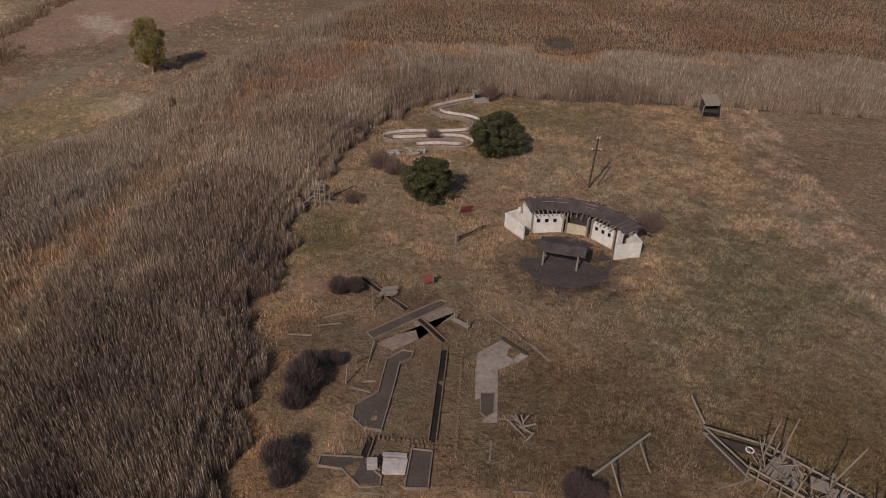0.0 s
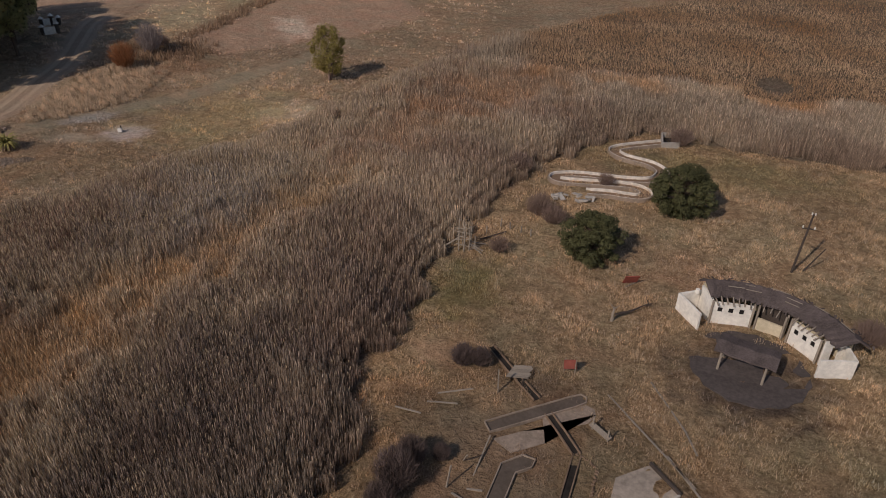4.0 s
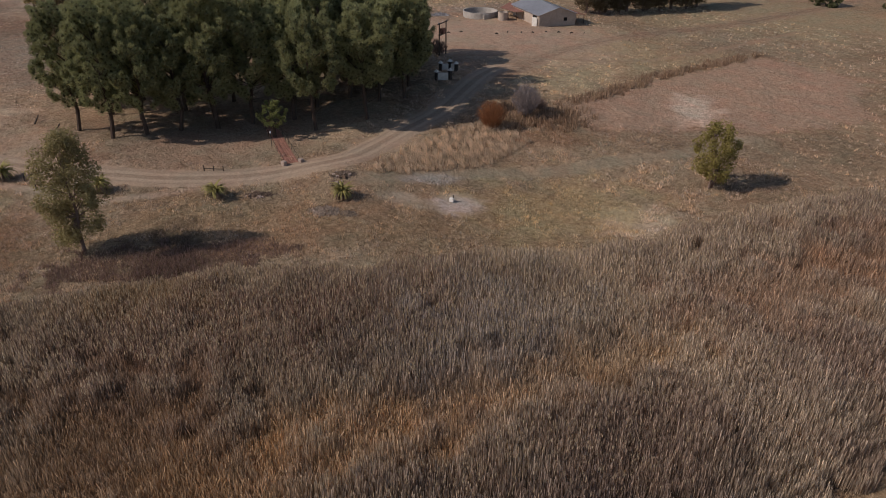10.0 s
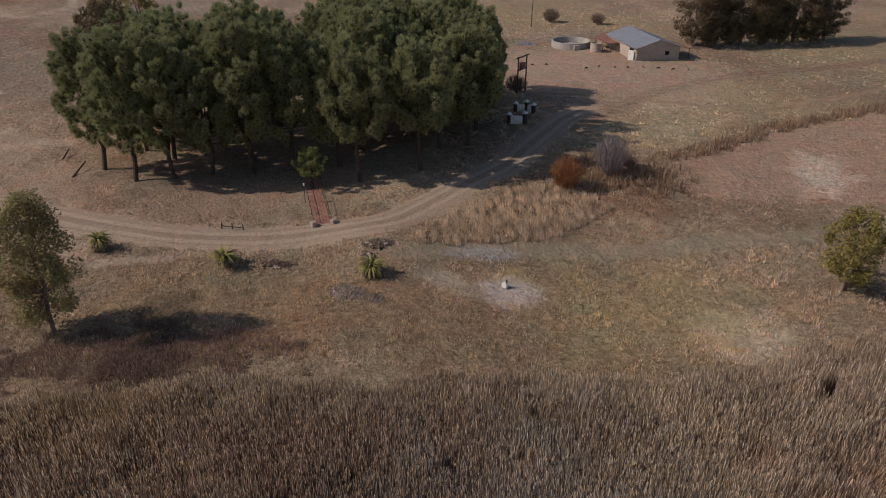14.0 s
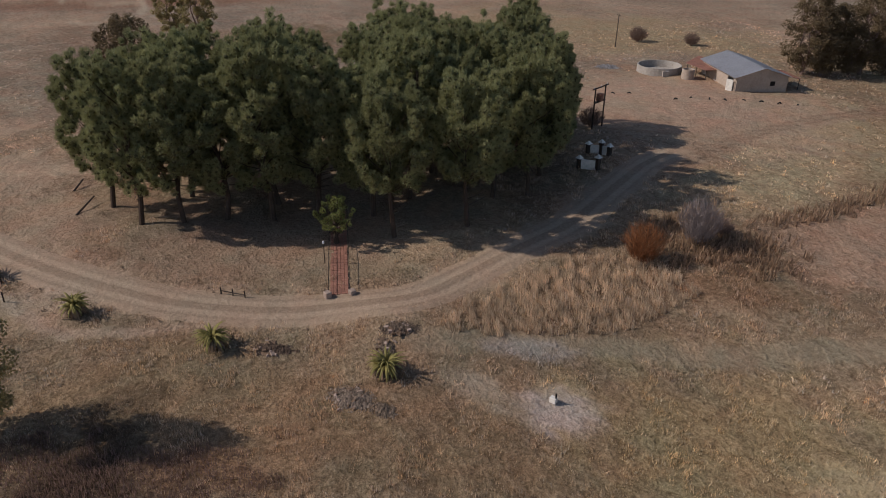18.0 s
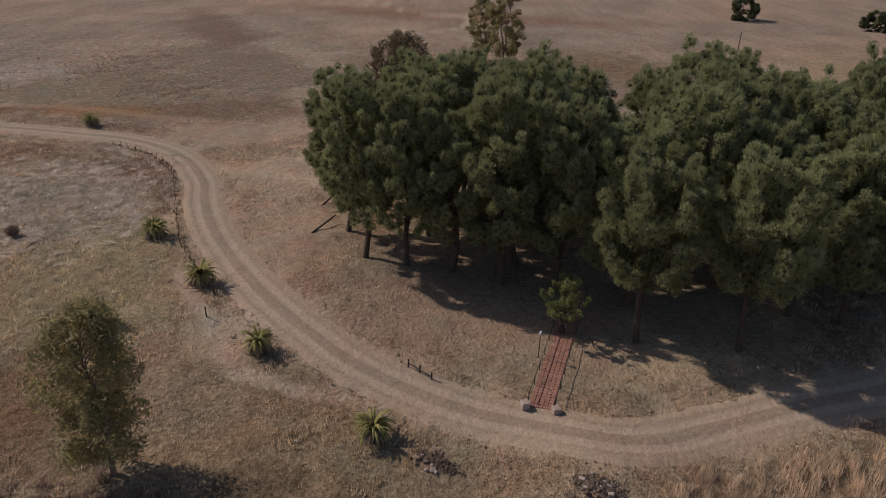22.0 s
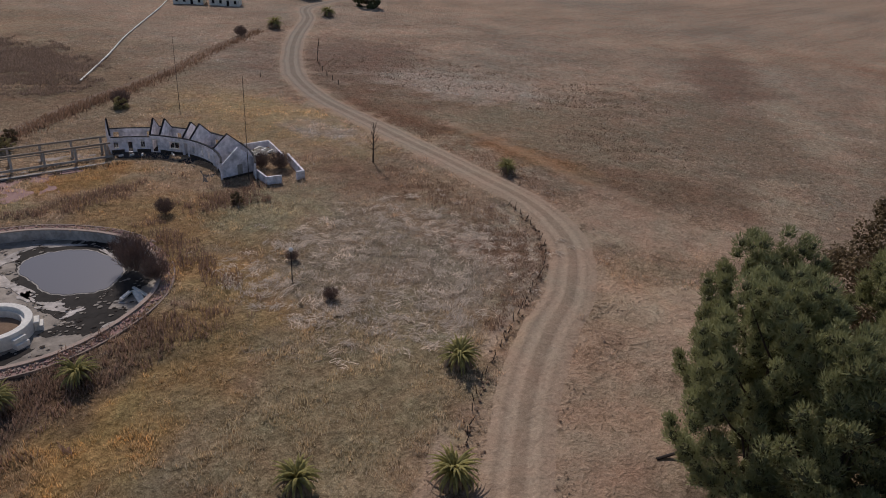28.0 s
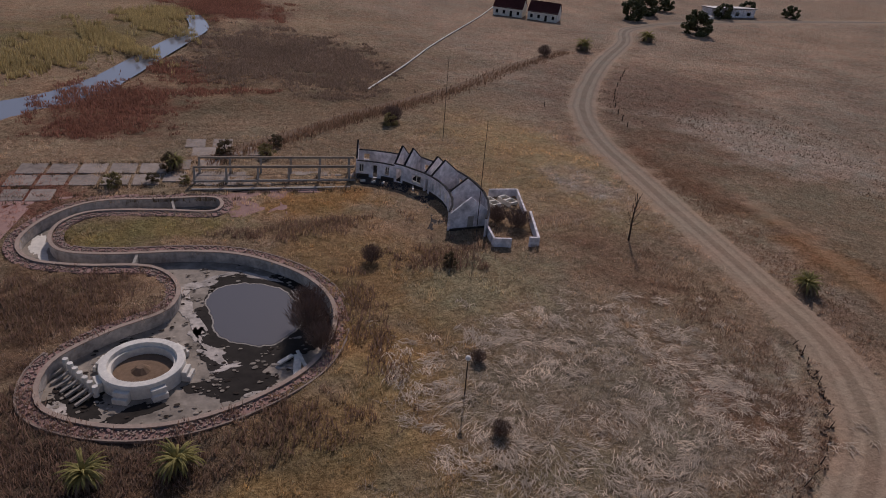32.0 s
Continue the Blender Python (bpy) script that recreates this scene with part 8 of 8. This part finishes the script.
part("step", box((0, 0.3, 0.1), (3.0, 0.7, 0.3), 12), M_STONE, step)

# ---- posts, lamp, fence by the road ----
lamp = thing("lamp_post", (-124.5, 11, 0), "leaning lamp post with a white globe", "lamp post")
part("post", rod((0, 0, -0.1), (0.1, 0, 4.1), 0.06, 0.05, 7), M_DARKWOOD, lamp)
bm = bmesh.new()
bmesh.ops.create_icosphere(bm, subdivisions=2, radius=0.24, matrix=Matrix.Translation((0.1, 0, 4.3)))
part("globe", bm, M_LAMPGLASS, lamp, "white glass globe")
dead = thing("dead_tree", (-155.3, -12, lz(-155.3, -12)), "thin bare dead tree", "tree")
part("trunk", limbs(bmesh.new(), (0, 0, -0.2), (0.3, 0.1, 6.6), 0.14, 0.04, [(1.3 * math.cos(k * 2.4) * (1 - k / 22), 1.3 * math.sin(k * 2.4) * (1 - k / 22), 3.0 + 0.27 * k) for k in range(15)], 0.045, 5), M_DARKWOOD, dead)
line = curve_through([(-160.6, 12), (-158.6, 17.2), (-155.0, 22.6), (-151.0, 26.2), (-143.4, 29.9), (-138.7, 31.8), (-131.3, 35.0), (-125.4, 37.6), (-119.5, 41.5)], 6)
line = line + (np.array((-139.0, 10.0)) - line) / np.linalg.norm(np.array((-139.0, 10.0)) - line, axis=1)[:, None] * 1.1
fence = thing("roadside_fence", (0, 0, 0), "row of leaning rusty fence posts along the road", "fence")
rs = random.Random(8)
acc, step_ = 0.0, 1.6
for a, b in zip(line, line[1:]):
    d = math.dist(a, b)
    while acc < d:
        x, y = a + (b - a) * acc / d
        tx, ty = rs.uniform(-0.35, 0.35), rs.uniform(-0.35, 0.35)
        part("post", rod((x, y, lz(x, y) - 0.1), (x + tx, y + ty, lz(x, y) + rs.uniform(0.6, 1.05)), 0.05, 0.035, 5), M_DARKWOOD, fence)
        acc += step_ * rs.uniform(0.7, 1.4)
    acc -= d
edge = bmesh.new()
for p in curve_through(line, 7):
    if rs.random() < 0.3:
        x, y, w = p[0] + rs.uniform(-0.5, 0.5), p[1] + rs.uniform(-0.5, 0.5), rs.uniform(0.12, 0.3)
        add_box(edge, (x, y, lz(x, y) + 0.04), (w, w * 0.7, 0.22), rs.uniform(0, 180))
tagged(part("road_edging", edge, M_EARTH), "broken stone edging along the road", "stones", kind="stuff")
line = curve_through([(-171.5, -35), (-177.5, -52.5), (-187, -74.5), (-205, -99)], 5)
fence = thing("far_fence", (0, 0, 0), "low dark fence posts beside the far bend", "fence")
for x, y in line[6::1]:
    part("post", rod((x - 5, y - 1, lz(x, y) - 0.1), (x - 5, y - 1, lz(x, y) + 1.2), 0.1, 0.08, 5), M_DARKWOOD, fence)
for x, y in ((-114.2, 44.9), (-109.9, 45.6), (-173.3, -72)):
    st = thing("lone_post", (x, y, lz(x, y)), "single short weathered post", "post", "lone posts")
    part("post", rod((0, 0, -0.1), (0.1, 0.05, 1.2), 0.08, 0.07, 6), M_DARKWOOD, st)

# ---- stream, pipe, ditch, far buildings ----
sd = sides_of(STREAM)
wid = np.interp(np.arange(len(STREAM)), [0, 8, 18, 28, len(STREAM) - 1], [9, 7.5, 3.4, 3.0, 2.2])
v = np.r_[np.c_[STREAM + sd * wid[:, None], np.full(len(STREAM), -0.55)], np.c_[STREAM - sd * wid[:, None], np.full(len(STREAM), -0.55)]]
m = len(STREAM)
i = np.arange(m - 1)
st = np_mesh("stream", v, np.c_[i, i + 1, i + 1 + m, i + m], M_STREAM)
tagged(st, "narrow stream reflecting a pale blue sky", "water", kind="structure")
pipe = thing("white_pipe", (0, 0, 0), "long thin white pipe laid across the plain", "pipe")
ln = curve_through([(-139.6, -85.8), (-154.4, -107.6), (-166, -126), (-179.5, -145.5), (-200.3, -175), (-221, -207), (-250, -250)], 3)
for a, b in zip(ln, ln[1:]):
    part("length", beam((*a, 0.25), (*b, 0.25), 0.3, 0.22), M_WHITE, pipe)
ln = curve_through([(-108, -50), (-122.8, -60.6), (-132.2, -68), (-142.7, -75), (-157.9, -85), (-179.9, -104), (-206, -124)], 6)
rs = np.random.default_rng(6)
k = rs.integers(0, len(ln) - 1, 4500)
u = rs.uniform(0, 1, 4500)[:, None]
p = ln[k] * (1 - u) + ln[k + 1] * u + rs.normal(0, 1.1, (4500, 2)) + (1.2, 1.9)
blades("ditch_weeds", p[:, 0], p[:, 1], rs.uniform(0.3, 0.9, 4500), rs.uniform(0.1, 0.22, 4500), np.tile((0.30, 0.19, 0.125), (4500, 1)) * rs.uniform(0.6, 1.3, 4500)[:, None], M_BLADE, 0.3, 0.4, "rusty weeds along a ditch", "weeds", 7)
track = bmesh.new()
sd = sides_of(ln)
for g in (0,):
    L = [track.verts.new((q[0] + n[0] * 1.2 - 1.2, q[1] + n[1] * 1.2 - 2, 0.10 + lz(*q))) for q, n in zip(ln, sd)]
    R = [track.verts.new((q[0] - n[0] * 1.2 - 1.2, q[1] - n[1] * 1.2 - 2, 0.10 + lz(*q))) for q, n in zip(ln, sd)]
    for a in range(len(ln) - 1):
        track.faces.new((L[a], L[a + 1], R[a + 1], R[a]))
tagged(part("ditch_bed", track, M_EARTH), "dry earth ditch crossing the plain", "ditch", kind="structure")


def cottage(x, y, turn, ln_, wd, h, peak, roof_mat, label, windows=4):
    root = thing("cottage", (x, y, lz(x, y)), label, "house", turn=turn)
    for s in (-1, 1):
        part("gable_wall", gable_wall((s * ln_ / 2, -wd / 2), (s * ln_ / 2, wd / 2), -0.3, h, peak - 0.1, 0.25), M_WHITE, root)
        holes = [(ln_ * (k + 0.5) / windows - 0.45, ln_ * (k + 0.5) / windows + 0.45, 1.1 if k != windows // 2 else 0.3, 2.2) for k in range(windows)]
        part("side_wall", wall_between((-ln_ / 2, s * wd / 2), (ln_ / 2, s * wd / 2), -0.3, h, 0.25, holes), M_WHITE, root)
        for u0, u1, z0, z1 in holes:
            w = part("window", box(((u0 + u1) / 2 - ln_ / 2, s * (wd / 2 - 0.05), (z0 + z1) / 2 - 0.3), (u1 - u0, 0.06, z1 - z0)), M_DARK, root, "dark window")
            part("sill", box(((u0 + u1) / 2 - ln_ / 2, s * (wd / 2 + 0.16), z0 - 0.34), (u1 - u0 + 0.2, 0.14, 0.08)), M_CONCRETE, w)
        bm = bmesh.new()
        e, r0 = s * (wd / 2 + 0.4), 0
        q = [bm.verts.new(p) for p in ((-ln_ / 2 - 0.3, e, h - 0.25), (ln_ / 2 + 0.3, e, h - 0.25), (ln_ / 2 + 0.3, r0, peak), (-ln_ / 2 - 0.3, r0, peak))]
        bmesh.ops.solidify(bm, geom=[bm.faces.new(q)], thickness=0.12)
        part("roof_side", bm, roof_mat, root, "maroon sheet roof slope")
    return root


cottage(-213.5, -180.5, 142, 10, 7, 2.9, 5.9, M_REDROOF, "white cottage with a steep maroon roof")
cottage(-223.2, -173.0, 142, 10, 7, 2.9, 5.9, M_REDROOF, "white cottage with a steep maroon roof")
far = thing("long_shed", (-317, -192, 0), "low long grey shed behind a clipped hedge", "shed", turn=2)
part("wall", wall_between((-11, -3), (11, -3), -0.3, 3.2, 0.25), M_GREYWALL, far)
part("wall", wall_between((-11, 3), (11, 3), -0.3, 3.2, 0.25, ((2, 4, 1, 2.4), (8, 10, 1, 2.4), (14, 16, 1, 2.4))), M_GREYWALL, far)
for s in (-11, 11):
    part("wall", wall_between((s, -2.87), (s, 2.87), -0.3, 3.2, 0.25), M_GREYWALL, far)
part("roof", box((0, 0, 3.4), (23, 7.4, 0.3), 0, (3, 0)), M_STEEL, far)
car = thing("parked_car", (-300, -182, 0), "small white parked car", "car", turn=20)
body = bmesh.new()
prof = [(-2.1, 0.35), (2.1, 0.35), (2.1, 0.8), (1.1, 0.95), (0.5, 1.45), (-1.3, 1.45), (-2.0, 0.95)]
f = [body.verts.new((x, -0.85, z)) for x, z in prof]
g = [body.verts.new((x, 0.85, z)) for x, z in prof]
body.faces.new(f), body.faces.new(g[::-1])
for k in range(7):
    body.faces.new((f[k], g[k], g[(k + 1) % 7], f[(k + 1) % 7]))
bmesh.ops.recalc_face_normals(body, faces=body.faces)
part("body", body, M_WHITE, car)
for x in (-1.3, 1.3):
    for y in (-0.8, 0.8):
        part("wheel", rod((x, y - 0.1, 0.32), (x, y + 0.1, 0.32), 0.33, 0.33, 12), M_RUBBER, car)
part("windscreen", beam((0.62, 0, 1.35), (1.08, 0, 1.0), 1.5, 0.03), M_DARK, car)
